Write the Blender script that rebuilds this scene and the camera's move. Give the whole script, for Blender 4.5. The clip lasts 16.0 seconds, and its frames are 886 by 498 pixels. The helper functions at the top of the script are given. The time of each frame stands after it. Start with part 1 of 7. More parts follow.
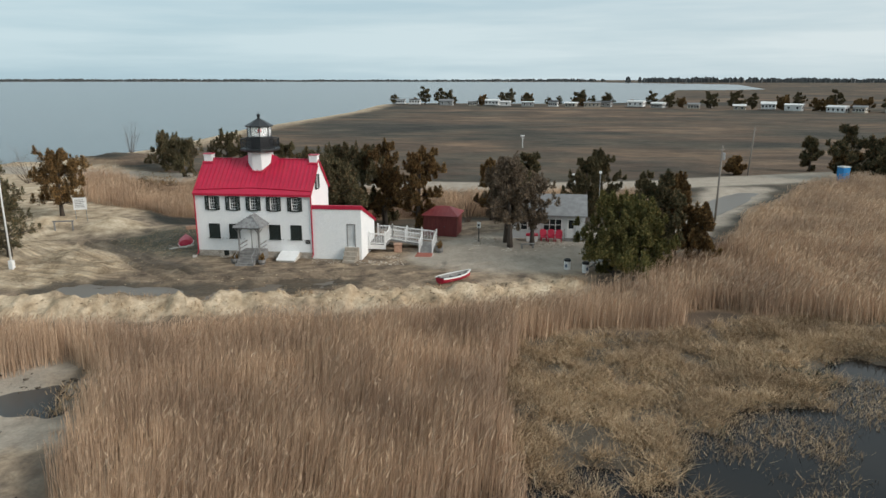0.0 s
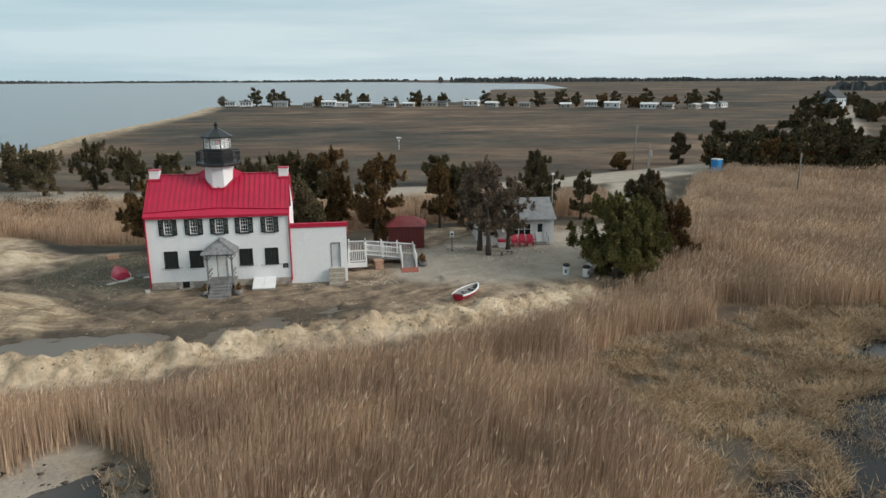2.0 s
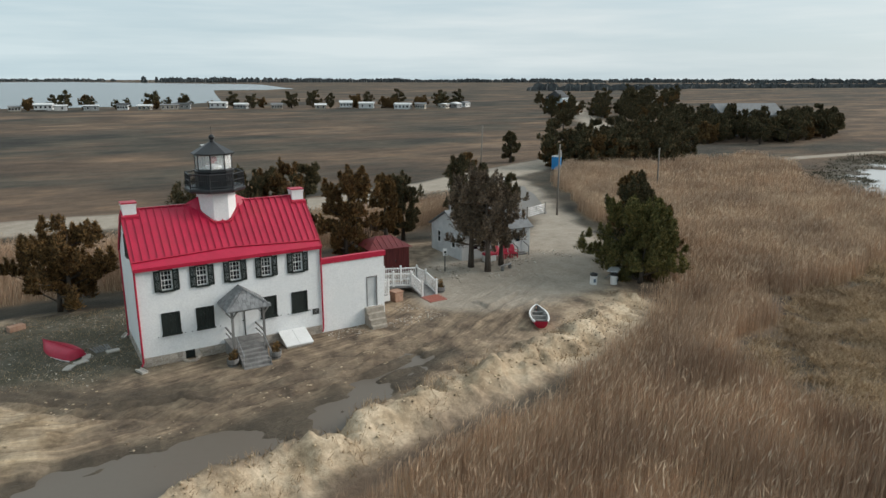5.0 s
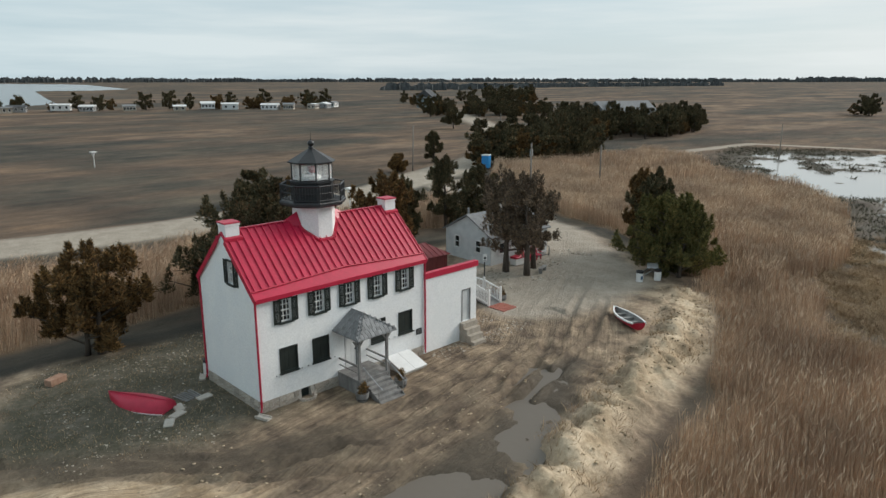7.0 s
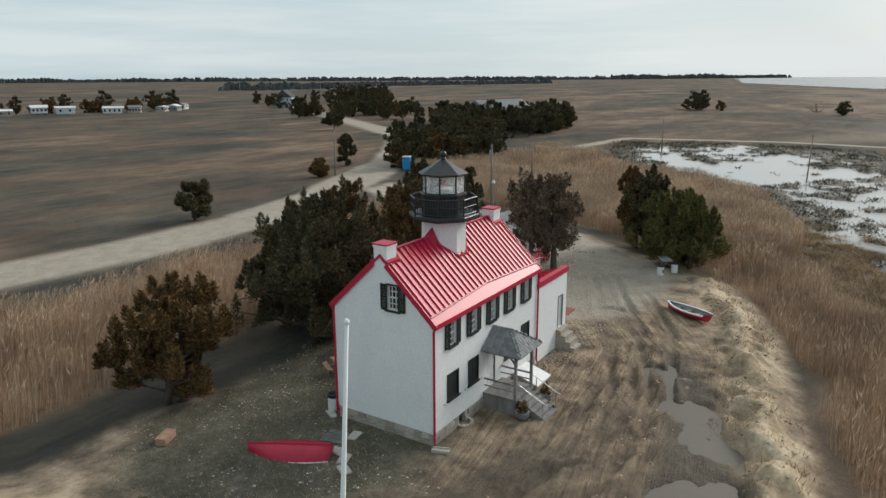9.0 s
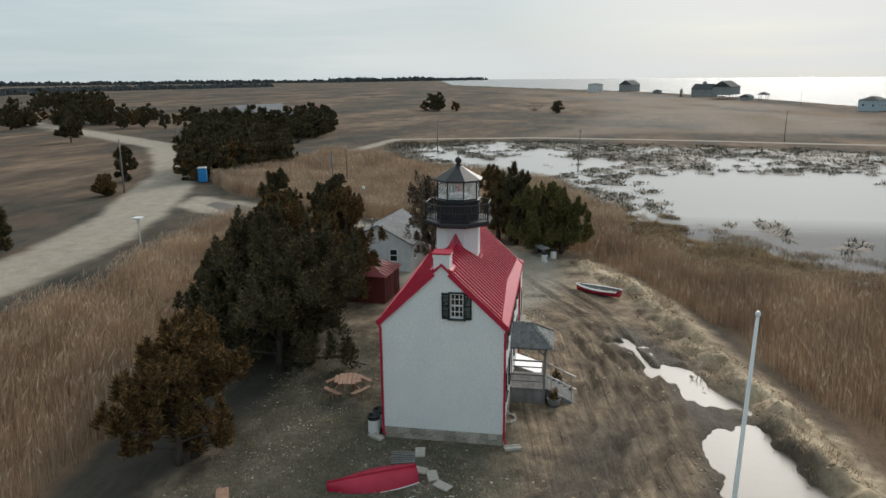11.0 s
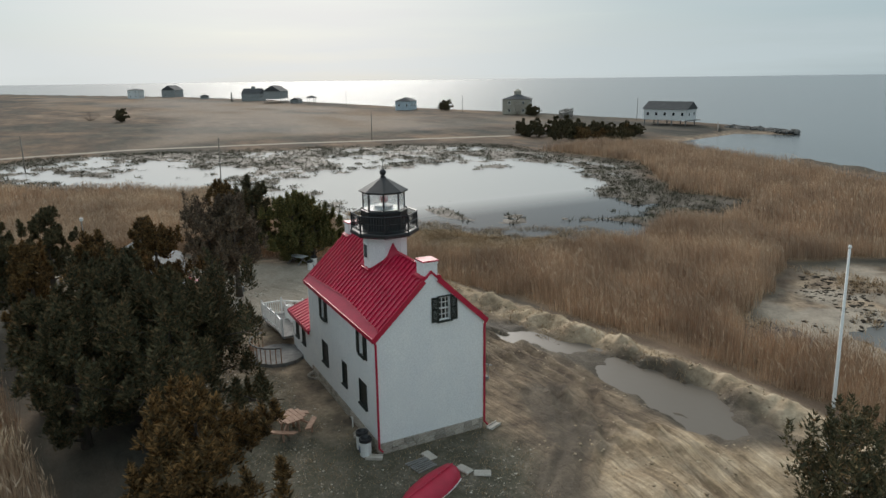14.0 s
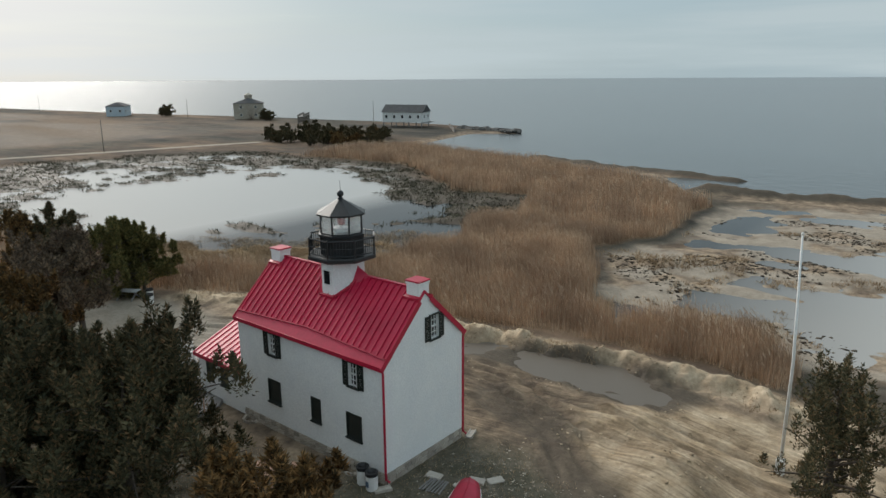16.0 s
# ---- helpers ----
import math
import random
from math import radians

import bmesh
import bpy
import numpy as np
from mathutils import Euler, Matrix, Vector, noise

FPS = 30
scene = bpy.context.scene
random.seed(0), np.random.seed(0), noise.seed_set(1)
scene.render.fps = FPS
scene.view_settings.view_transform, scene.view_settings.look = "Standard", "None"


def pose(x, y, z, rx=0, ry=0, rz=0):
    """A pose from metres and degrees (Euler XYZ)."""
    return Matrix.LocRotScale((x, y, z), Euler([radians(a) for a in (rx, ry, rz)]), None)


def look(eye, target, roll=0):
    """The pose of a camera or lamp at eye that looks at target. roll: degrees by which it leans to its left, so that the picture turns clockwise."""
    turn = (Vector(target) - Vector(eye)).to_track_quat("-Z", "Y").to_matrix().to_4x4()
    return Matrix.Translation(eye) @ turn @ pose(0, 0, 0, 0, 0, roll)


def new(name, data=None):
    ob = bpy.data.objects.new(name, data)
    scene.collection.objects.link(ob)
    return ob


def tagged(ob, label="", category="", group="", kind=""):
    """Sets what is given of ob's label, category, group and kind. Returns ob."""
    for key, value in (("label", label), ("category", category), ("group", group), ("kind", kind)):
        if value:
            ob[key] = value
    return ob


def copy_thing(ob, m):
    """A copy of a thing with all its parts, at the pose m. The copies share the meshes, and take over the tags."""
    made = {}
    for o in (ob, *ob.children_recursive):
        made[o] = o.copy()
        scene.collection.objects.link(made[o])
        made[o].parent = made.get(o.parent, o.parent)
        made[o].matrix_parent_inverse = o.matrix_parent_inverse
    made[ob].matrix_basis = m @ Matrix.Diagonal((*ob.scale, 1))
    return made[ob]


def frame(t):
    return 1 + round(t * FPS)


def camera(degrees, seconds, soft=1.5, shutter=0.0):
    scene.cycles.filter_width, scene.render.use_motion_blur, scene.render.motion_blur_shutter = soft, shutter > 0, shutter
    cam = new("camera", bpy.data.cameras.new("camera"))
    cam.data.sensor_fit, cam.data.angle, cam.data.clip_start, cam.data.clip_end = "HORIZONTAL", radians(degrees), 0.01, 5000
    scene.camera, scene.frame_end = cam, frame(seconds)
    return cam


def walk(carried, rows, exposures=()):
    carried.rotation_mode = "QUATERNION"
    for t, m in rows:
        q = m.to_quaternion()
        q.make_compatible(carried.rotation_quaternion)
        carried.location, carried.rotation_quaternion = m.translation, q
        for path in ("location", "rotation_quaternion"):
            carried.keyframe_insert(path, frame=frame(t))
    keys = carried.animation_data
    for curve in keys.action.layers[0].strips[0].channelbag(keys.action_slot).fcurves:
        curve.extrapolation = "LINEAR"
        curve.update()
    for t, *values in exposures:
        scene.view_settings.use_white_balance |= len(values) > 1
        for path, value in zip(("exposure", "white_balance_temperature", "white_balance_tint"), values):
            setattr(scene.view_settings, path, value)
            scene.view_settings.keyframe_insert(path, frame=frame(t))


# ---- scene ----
cam = camera(65.4, 16.0)
# seconds, x, y, z, yaw, pitch, roll
ROWS = [
    (0.0, 26.418, -52.436, 14.281, 6.679, -13.917, 0.083),
    (0.5, 23.165, -51.785, 14.310, 3.617, -13.842, 0.231),
    (1.0, 19.937, -51.007, 14.357, -0.044, -13.840, 0.303),
    (1.5, 16.690, -50.099, 14.422, -4.232, -13.881, 0.299),
    (2.0, 13.546, -48.914, 14.486, -8.431, -13.938, 0.290),
    (2.5, 10.440, -47.390, 14.521, -12.635, -13.982, 0.307),
    (3.0, 7.351, -45.639, 14.560, -16.833, -14.033, 0.306),
    (5.5, -6.607, -33.018, 14.405, -34.825, -13.914, -0.143),
    (6.0, -9.032, -30.436, 14.386, -38.025, -13.940, -0.169),
    (6.5, -11.327, -27.860, 14.380, -41.179, -13.962, -0.141),
    (7.0, -13.466, -25.224, 14.349, -44.286, -13.954, -0.035),
    (7.5, -15.473, -22.494, 14.377, -47.317, -13.950, 0.075),
    (8.0, -17.370, -19.704, 14.450, -49.990, -13.981, 0.209),
    (10.5, -25.067, -4.993, 14.987, -74.185, -14.016, 0.251),
    (11.0, -25.750, -2.054, 14.951, -80.378, -13.953, 0.450),
    (11.5, -26.253, 0.906, 14.967, -86.794, -13.951, 0.535),
    (12.0, -26.523, 3.773, 15.050, -92.911, -14.001, 0.574),
    (12.5, -26.497, 6.601, 15.139, -99.024, -14.003, 0.609),
    (13.0, -26.172, 9.331, 15.280, -105.136, -13.946, 0.632),
    (13.5, -25.466, 11.965, 15.404, -111.222, -13.944, 0.650),
    (14.0, -24.454, 14.439, 15.540, -117.298, -13.974, 0.678),
    (14.5, -23.180, 16.774, 15.699, -123.451, -14.022, 0.587),
    (15.0, -21.625, 18.921, 15.838, -129.537, -14.015, 0.483),
    (15.5, -19.750, 20.923, 16.033, -135.278, -14.012, 0.412),
    (16.0, -17.613, 22.772, 16.297, -140.698, -14.015, 0.339),
]
walk(cam, [(t, pose(x, y, z, 90 + pitch, roll, yaw)) for t, x, y, z, yaw, pitch, roll in ROWS],
     exposures=((0.0, 0.2), (8.0, 0.2), (11.0, 0.0), (16.0, 0.05)))

# ---- sky and sun: thin high cloud, sun low over the bay ----
SUN_AZ, SUN_EL = 108.0, 28.0
world = bpy.data.worlds.new("sky")
scene.world = world
world.use_nodes = True
wn, wl = world.node_tree.nodes, world.node_tree.links
wn.clear()


def wnode(kind, **kw):
    n = wn.new(kind)
    for key, value in kw.items():
        if key == "op":
            n.operation = value
        elif key == "blend":
            n.data_type, n.blend_type = "RGBA", value
        else:
            n.inputs[int(key[1:])].default_value = value
    return n


sky = wn.new("ShaderNodeTexSky")
sky.sky_type = "NISHITA"
sky.sun_disc = False
sky.sun_elevation, sky.sun_rotation = radians(SUN_EL), radians(SUN_AZ)
sky.air_density, sky.dust_density, sky.ozone_density = 1.0, 1.5, 1.0
coord = wn.new("ShaderNodeTexCoord")
stretch = wn.new("ShaderNodeMapping")
stretch.inputs["Scale"].default_value = (1.1, 1.1, 14.0)
wl.new(coord.outputs["Generated"], stretch.inputs[0])
cloud = wn.new("ShaderNodeTexNoise")
cloud.inputs["Scale"].default_value, cloud.inputs["Detail"].default_value, cloud.inputs["Roughness"].default_value = 1.6, 6, 0.55
wl.new(stretch.outputs[0], cloud.inputs["Vector"])
veil = wn.new("ShaderNodeValToRGB")
veil.color_ramp.elements[0].position, veil.color_ramp.elements[0].color = 0.36, (0.88, 0.88, 0.88, 1)
veil.color_ramp.elements[1].position, veil.color_ramp.elements[1].color = 0.62, (1, 1, 1, 1)
wl.new(cloud.outputs["Fac"], veil.inputs[0])
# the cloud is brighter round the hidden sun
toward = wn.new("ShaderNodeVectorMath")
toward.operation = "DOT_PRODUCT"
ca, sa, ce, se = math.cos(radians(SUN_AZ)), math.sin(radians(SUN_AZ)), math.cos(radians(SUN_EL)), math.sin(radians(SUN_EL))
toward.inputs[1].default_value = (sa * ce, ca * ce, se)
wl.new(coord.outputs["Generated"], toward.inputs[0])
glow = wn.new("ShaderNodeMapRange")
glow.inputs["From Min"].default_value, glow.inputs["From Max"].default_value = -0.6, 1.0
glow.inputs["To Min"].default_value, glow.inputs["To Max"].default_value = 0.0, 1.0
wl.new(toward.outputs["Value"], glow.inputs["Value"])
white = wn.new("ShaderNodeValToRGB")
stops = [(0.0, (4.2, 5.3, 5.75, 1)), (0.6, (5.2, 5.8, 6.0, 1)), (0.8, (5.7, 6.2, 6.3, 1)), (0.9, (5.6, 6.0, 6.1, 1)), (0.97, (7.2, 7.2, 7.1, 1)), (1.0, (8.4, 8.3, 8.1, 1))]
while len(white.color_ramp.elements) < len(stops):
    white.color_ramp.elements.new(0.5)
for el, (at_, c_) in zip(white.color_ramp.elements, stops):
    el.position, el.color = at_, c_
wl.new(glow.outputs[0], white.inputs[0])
blend = wn.new("ShaderNodeMix")
blend.data_type = "RGBA"
wl.new(veil.outputs[0], blend.inputs["Factor"])
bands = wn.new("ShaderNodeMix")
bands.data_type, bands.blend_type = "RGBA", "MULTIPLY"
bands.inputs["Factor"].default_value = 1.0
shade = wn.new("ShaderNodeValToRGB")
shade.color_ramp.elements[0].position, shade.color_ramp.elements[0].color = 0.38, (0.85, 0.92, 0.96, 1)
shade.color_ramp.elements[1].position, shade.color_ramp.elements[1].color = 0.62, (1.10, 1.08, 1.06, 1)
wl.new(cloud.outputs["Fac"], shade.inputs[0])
# clearer blue-grey sky over the open bay
clear = wn.new("ShaderNodeVectorMath")
clear.operation = "DOT_PRODUCT"
clear.inputs[1].default_value = (0.17, -0.97, 0.15)
wl.new(coord.outputs["Generated"], clear.inputs[0])
gap = wn.new("ShaderNodeMapRange")
gap.interpolation_type = "SMOOTHSTEP"
gap.inputs["From Min"].default_value, gap.inputs["From Max"].default_value, gap.inputs["To Max"].default_value = 0.45, 1.0, 0.9
wl.new(clear.outputs["Value"], gap.inputs["Value"])
open_sky = wn.new("ShaderNodeMix")
open_sky.data_type = "RGBA"
open_sky.inputs["B"].default_value = (3.6, 4.4, 4.75, 1)
wl.new(gap.outputs[0], open_sky.inputs["Factor"])
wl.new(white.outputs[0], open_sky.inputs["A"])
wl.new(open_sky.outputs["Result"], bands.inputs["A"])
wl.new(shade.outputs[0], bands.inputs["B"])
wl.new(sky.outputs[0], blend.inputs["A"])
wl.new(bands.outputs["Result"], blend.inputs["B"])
back = wn.new("ShaderNodeBackground")
back.inputs["Strength"].default_value = 0.11
wl.new(blend.outputs["Result"], back.inputs["Color"])
wout = wn.new("ShaderNodeOutputWorld")
wl.new(back.outputs[0], wout.inputs[0])

sun = new("sun", bpy.data.lights.new("sun", "SUN"))
sun.data.energy, sun.data.angle, sun.data.color = 2.4, radians(26), (1.0, 0.95, 0.88)
sun.matrix_world = look((sa * ce * 100, ca * ce * 100, se * 100), (0, 0, 0))

# ---- materials ----
def node_material(name):
    m = bpy.data.materials.new(name)
    m.use_nodes = True
    nt = m.node_tree
    return m, nt.nodes, nt.links, nt.nodes["Principled BSDF"]


def noise_node(nodes, links, vec, scale, detail=4.0, rough=0.55):
    n = nodes.new("ShaderNodeTexNoise")
    n.inputs["Scale"].default_value, n.inputs["Detail"].default_value, n.inputs["Roughness"].default_value = scale, detail, rough
    links.new(vec, n.inputs["Vector"])
    return n.outputs["Fac"]


def ramp_node(nodes, links, fac, stops):
    n = nodes.new("ShaderNodeValToRGB")
    e = n.color_ramp.elements
    while len(e) < len(stops):
        e.new(0.5)
    for el, (p, c) in zip(e, stops):
        el.position = p
        el.color = (*c, 1) if len(c) == 3 else c
    links.new(fac, n.inputs[0])
    return n.outputs["Color"]


def mix_node(nodes, links, fac, a, b, blend="MIX"):
    n = nodes.new("ShaderNodeMix")
    n.data_type, n.blend_type = "RGBA", blend
    for sock, v in (("Factor", fac), ("A", a), ("B", b)):
        if hasattr(v, "is_linked"):
            links.new(v, n.inputs[sock])
        elif sock == "Factor":
            n.inputs[0].default_value = v
        else:
            n.inputs["A" if sock == "A" else "B"].default_value = (*v, 1)
    return n.outputs["Result"]


def math_node(nodes, links, op, a, b=0.0, clamp=False):
    n = nodes.new("ShaderNodeMath")
    n.operation, n.use_clamp = op, clamp
    for i, v in enumerate((a, b)):
        if hasattr(v, "is_linked"):
            links.new(v, n.inputs[i])
        else:
            n.inputs[i].default_value = v
    return n.outputs[0]


def surf(name, dark, light, scale=3.0, rough=0.7, metal=0.0, bump=0.15, bscale=40.0, stretch=(1, 1, 1), stain=None, random=0.0):
    """A painted, wooden, stone or leafy surface: broad variation, fine grain and relief."""
    m, nodes, links, bsdf = node_material(name)
    tc = nodes.new("ShaderNodeTexCoord")
    mp = nodes.new("ShaderNodeMapping")
    mp.inputs["Scale"].default_value = stretch
    links.new(tc.outputs["Object"], mp.inputs[0])
    vec = mp.outputs[0]
    broad = noise_node(nodes, links, vec, scale, 5)
    col = ramp_node(nodes, links, broad, [(0.3, dark), (0.7, light)])
    fine = noise_node(nodes, links, vec, bscale, 4, 0.65)
    col = mix_node(nodes, links, 0.35, col, ramp_node(nodes, links, fine, [(0.3, (0.55, 0.55, 0.55)), (0.7, (1.1, 1.1, 1.1))]), "MULTIPLY")
    if stain:
        patch = noise_node(nodes, links, vec, scale * 0.37, 6, 0.7)
        col = mix_node(nodes, links, ramp_node(nodes, links, patch, [(0.52, (0, 0, 0)), (0.7, (0.8, 0.8, 0.8))]), col, stain)
    if random:
        info = nodes.new("ShaderNodeObjectInfo")
        lo, hi = 1 - random, 1 + random
        col = mix_node(nodes, links, 1.0, col, ramp_node(nodes, links, info.outputs["Random"], [(0, (lo, lo, lo)), (1, (hi, hi, hi))]), "MULTIPLY")
    links.new(col, bsdf.inputs["Base Color"])
    bsdf.inputs["Roughness"].default_value, bsdf.inputs["Metallic"].default_value = rough, metal
    if bump:
        b = nodes.new("ShaderNodeBump")
        b.inputs["Strength"].default_value, b.inputs["Distance"].default_value = bump, 0.02
        links.new(fine, b.inputs["Height"])
        links.new(b.outputs[0], bsdf.inputs["Normal"])
    return m


def island_mat(name, stops, rough=0.85, translucent=0.0):
    """Blades, leaves and twigs: each loose piece takes its own colour from the ramp."""
    m, nodes, links, bsdf = node_material(name)
    geo = nodes.new("ShaderNodeNewGeometry")
    tc = nodes.new("ShaderNodeTexCoord")
    col = ramp_node(nodes, links, geo.outputs["Random Per Island"], stops)
    broad = noise_node(nodes, links, tc.outputs["Object"], 0.18, 4)
    col = mix_node(nodes, links, 0.85, col, ramp_node(nodes, links, broad, [(0.35, (0.68, 0.66, 0.66)), (0.65, (1.22, 1.2, 1.15))]), "MULTIPLY")
    links.new(col, bsdf.inputs["Base Color"])
    bsdf.inputs["Roughness"].default_value = rough
    bsdf.inputs["Specular IOR Level"].default_value = 0.06
    return m


WHITE = surf("white_stucco", (0.80, 0.81, 0.82), (0.87, 0.87, 0.86), 0.8, 0.8, bump=0.07, bscale=14, stain=(0.76, 0.77, 0.77))
WHITE_TRIM = surf("white_trim_paint", (0.74, 0.74, 0.73), (0.82, 0.82, 0.81), 2, 0.5, bump=0.05)
RED_ROOF = surf("red_metal_roof", (0.43, 0.008, 0.045), (0.54, 0.013, 0.060), 0.9, 0.42, bump=0.05, bscale=6, stain=(0.44, 0.025, 0.045))
RED_PAINT = surf("red_paint", (0.41, 0.008, 0.038), (0.51, 0.013, 0.052), 2, 0.45, bump=0.05)
DARK_GREEN = surf("dark_green_paint", (0.010, 0.016, 0.014), (0.020, 0.028, 0.025), 3, 0.5, bump=0.05)
BLACK_PAINT = surf("black_iron_paint", (0.010, 0.011, 0.013), (0.022, 0.024, 0.027), 2, 0.42, bump=0.08)
STONE = surf("foundation_stone", (0.30, 0.25, 0.20), (0.55, 0.50, 0.44), 4, 0.9, bump=0.6, bscale=12, random=0.25)
MORTAR = surf("lime_mortar", (0.42, 0.38, 0.33), (0.55, 0.51, 0.46), 5, 0.95, bump=0.3)
GREY_WOOD = surf("weathered_grey_wood", (0.14, 0.135, 0.13), (0.27, 0.26, 0.25), 3, 0.85, bump=0.3, bscale=25, stretch=(1, 1, 0.3), random=0.12)
SHINGLE = surf("grey_shingle", (0.15, 0.155, 0.16), (0.27, 0.27, 0.27), 6, 0.9, bump=0.3, random=0.22)
BARK = surf("cedar_bark", (0.05, 0.04, 0.033), (0.12, 0.095, 0.075), 5, 0.95, bump=0.6, bscale=18, stretch=(1, 1, 0.2))
ASPHALT_SHINGLE = surf("grey_asphalt_shingle", (0.16, 0.165, 0.17), (0.24, 0.245, 0.25), 2, 0.92, bump=0.3, bscale=30)
BRICK_RED = surf("red_brick_paving", (0.28, 0.085, 0.06), (0.40, 0.14, 0.10), 5, 0.9, bump=0.4)
SHED_RED = surf("barn_red_boards", (0.12, 0.022, 0.022), (0.18, 0.036, 0.032), 3, 0.75, bump=0.2, stretch=(3, 3, 0.3))
PALE_SIDING = surf("pale_grey_siding", (0.52, 0.54, 0.55), (0.66, 0.67, 0.67), 1.5, 0.7, bump=0.1)
PICNIC = surf("brown_picnic_wood", (0.30, 0.17, 0.11), (0.45, 0.28, 0.20), 4, 0.8, bump=0.2)
PLASTIC_WHITE = surf("white_plastic", (0.7, 0.7, 0.69), (0.8, 0.8, 0.79), 3, 0.4, bump=0.03)
STEEL = surf("galvanised_steel", (0.35, 0.36, 0.37), (0.5, 0.51, 0.52), 5, 0.4, 0.8, bump=0.05)
POLE_WOOD = surf("grey_utility_pole", (0.16, 0.14, 0.12), (0.26, 0.235, 0.21), 3, 0.9, bump=0.3, stretch=(2, 2, 0.2))
ROCK = surf("dark_rock", (0.06, 0.06, 0.058), (0.16, 0.15, 0.14), 2, 0.9, bump=0.5, bscale=8, random=0.3)
BLUE_PLASTIC = surf("blue_plastic", (0.01, 0.20, 0.50), (0.02, 0.26, 0.60), 2, 0.45, bump=0.03)
DARK_GLASS, gn_, gl_, gb_ = node_material("dark_window_glass")
gb_.inputs["Base Color"].default_value, gb_.inputs["Roughness"].default_value = (0.012, 0.016, 0.02, 1), 0.06
CLEAR_GLASS, gn_, gl_, gb_ = node_material("lantern_glass")
gb_.inputs["Base Color"].default_value, gb_.inputs["Roughness"].default_value = (0.95, 0.97, 0.97, 1), 0.18
gb_.inputs["Transmission Weight"].default_value, gb_.inputs["IOR"].default_value = 0.78, 1.2
REED = island_mat("dry_reed", [(0.0, (0.29, 0.196, 0.132)), (0.45, (0.45, 0.316, 0.220)), (0.8, (0.55, 0.402, 0.29)), (1.0, (0.64, 0.49, 0.37))])
PLUME = island_mat("reed_plume", [(0.0, (0.38, 0.265, 0.175)), (0.6, (0.50, 0.37, 0.26)), (1.0, (0.62, 0.49, 0.37))])
TUSSOCK = island_mat("marsh_grass", [(0.0, (0.18, 0.122, 0.076)), (0.5, (0.37, 0.264, 0.168)), (1.0, (0.58, 0.45, 0.30))])
POND_GRASS = island_mat("dark_pond_grass", [(0.0, (0.05, 0.05, 0.038)), (0.6, (0.10, 0.098, 0.072)), (1.0, (0.19, 0.17, 0.125))])
CEDAR = island_mat("cedar_needles", [(0.0, (0.053, 0.056, 0.038)), (0.5, (0.106, 0.102, 0.060)), (0.85, (0.180, 0.141, 0.078)), (1.0, (0.274, 0.168, 0.090))])
CEDAR_RUSSET = island_mat("russet_cedar_needles", [(0.0, (0.062, 0.052, 0.033)), (0.45, (0.152, 0.102, 0.051)), (0.8, (0.260, 0.154, 0.064)), (1.0, (0.378, 0.222, 0.093))])
CEDAR_GREEN = island_mat("green_cedar_needles", [(0.0, (0.066, 0.069, 0.036)), (0.5, (0.140, 0.140, 0.056)), (0.85, (0.235, 0.202, 0.077)), (1.0, (0.319, 0.243, 0.100))])
TWIG = island_mat("bare_twigs", [(0.0, (0.07, 0.052, 0.045)), (0.6, (0.12, 0.09, 0.075)), (1.0, (0.17, 0.13, 0.10))])
THIN_BROWN = island_mat("thin_brown_needles", [(0.0, (0.084, 0.070, 0.056)), (0.5, (0.168, 0.133, 0.101)), (1.0, (0.294, 0.217, 0.147))])

# ---- mesh helpers ----
def mesh_from(name, verts, faces, material, smooth=False):
    me = bpy.data.meshes.new(name)
    me.from_pydata([tuple(v) for v in verts], [], faces)
    me.materials.append(material)
    if smooth:
        me.polygons.foreach_set("use_smooth", [True] * len(me.polygons))
    me.update()
    return me


def fast_mesh(name, verts, quads, material, tris=None):
    """Many small faces from numpy arrays."""
    me = bpy.data.meshes.new(name)
    verts = np.asarray(verts, np.float32).reshape(-1, 3)
    nq = 0 if quads is None else len(quads)
    ntri = 0 if tris is None else len(tris)
    me.vertices.add(len(verts))
    me.vertices.foreach_set("co", verts.ravel())
    loops = np.concatenate([np.asarray(a, np.int32).ravel() for a in (quads, tris) if a is not None])
    me.loops.add(len(loops))
    me.loops.foreach_set("vertex_index", loops)
    me.polygons.add(nq + ntri)
    start = np.concatenate([np.arange(nq) * 4, nq * 4 + np.arange(ntri) * 3]).astype(np.int32)
    me.polygons.foreach_set("loop_start", start)
    me.update(calc_edges=True)
    me.materials.append(material)
    return me


def inside(x, y, poly):
    """Signed distance to a polygon, positive inside, for arrays."""
    p = np.asarray(poly, float)
    best = np.full(np.shape(x), 1e12)
    odd = np.zeros(np.shape(x), bool)
    for (ax, ay), (bx, by) in zip(p, np.roll(p, -1, 0)):
        dx, dy = bx - ax, by - ay
        k = np.clip(((x - ax) * dx + (y - ay) * dy) / (dx * dx + dy * dy), 0, 1)
        best = np.minimum(best, (x - ax - k * dx) ** 2 + (y - ay - k * dy) ** 2)
        if dy:
            odd ^= ((ay > y) != (by > y)) & (x < (y - ay) * dx / dy + ax)
    return np.where(odd, 1, -1) * np.sqrt(best)


def along(x, y, line):
    """Distance to a polyline, for arrays."""
    best = np.full(np.shape(x), 1e12)
    for (ax, ay), (bx, by) in zip(line[:-1], line[1:]):
        dx, dy = bx - ax, by - ay
        k = np.clip(((x - ax) * dx + (y - ay) * dy) / (dx * dx + dy * dy), 0, 1)
        best = np.minimum(best, (x - ax - k * dx) ** 2 + (y - ay - k * dy) ** 2)
    return np.sqrt(best)


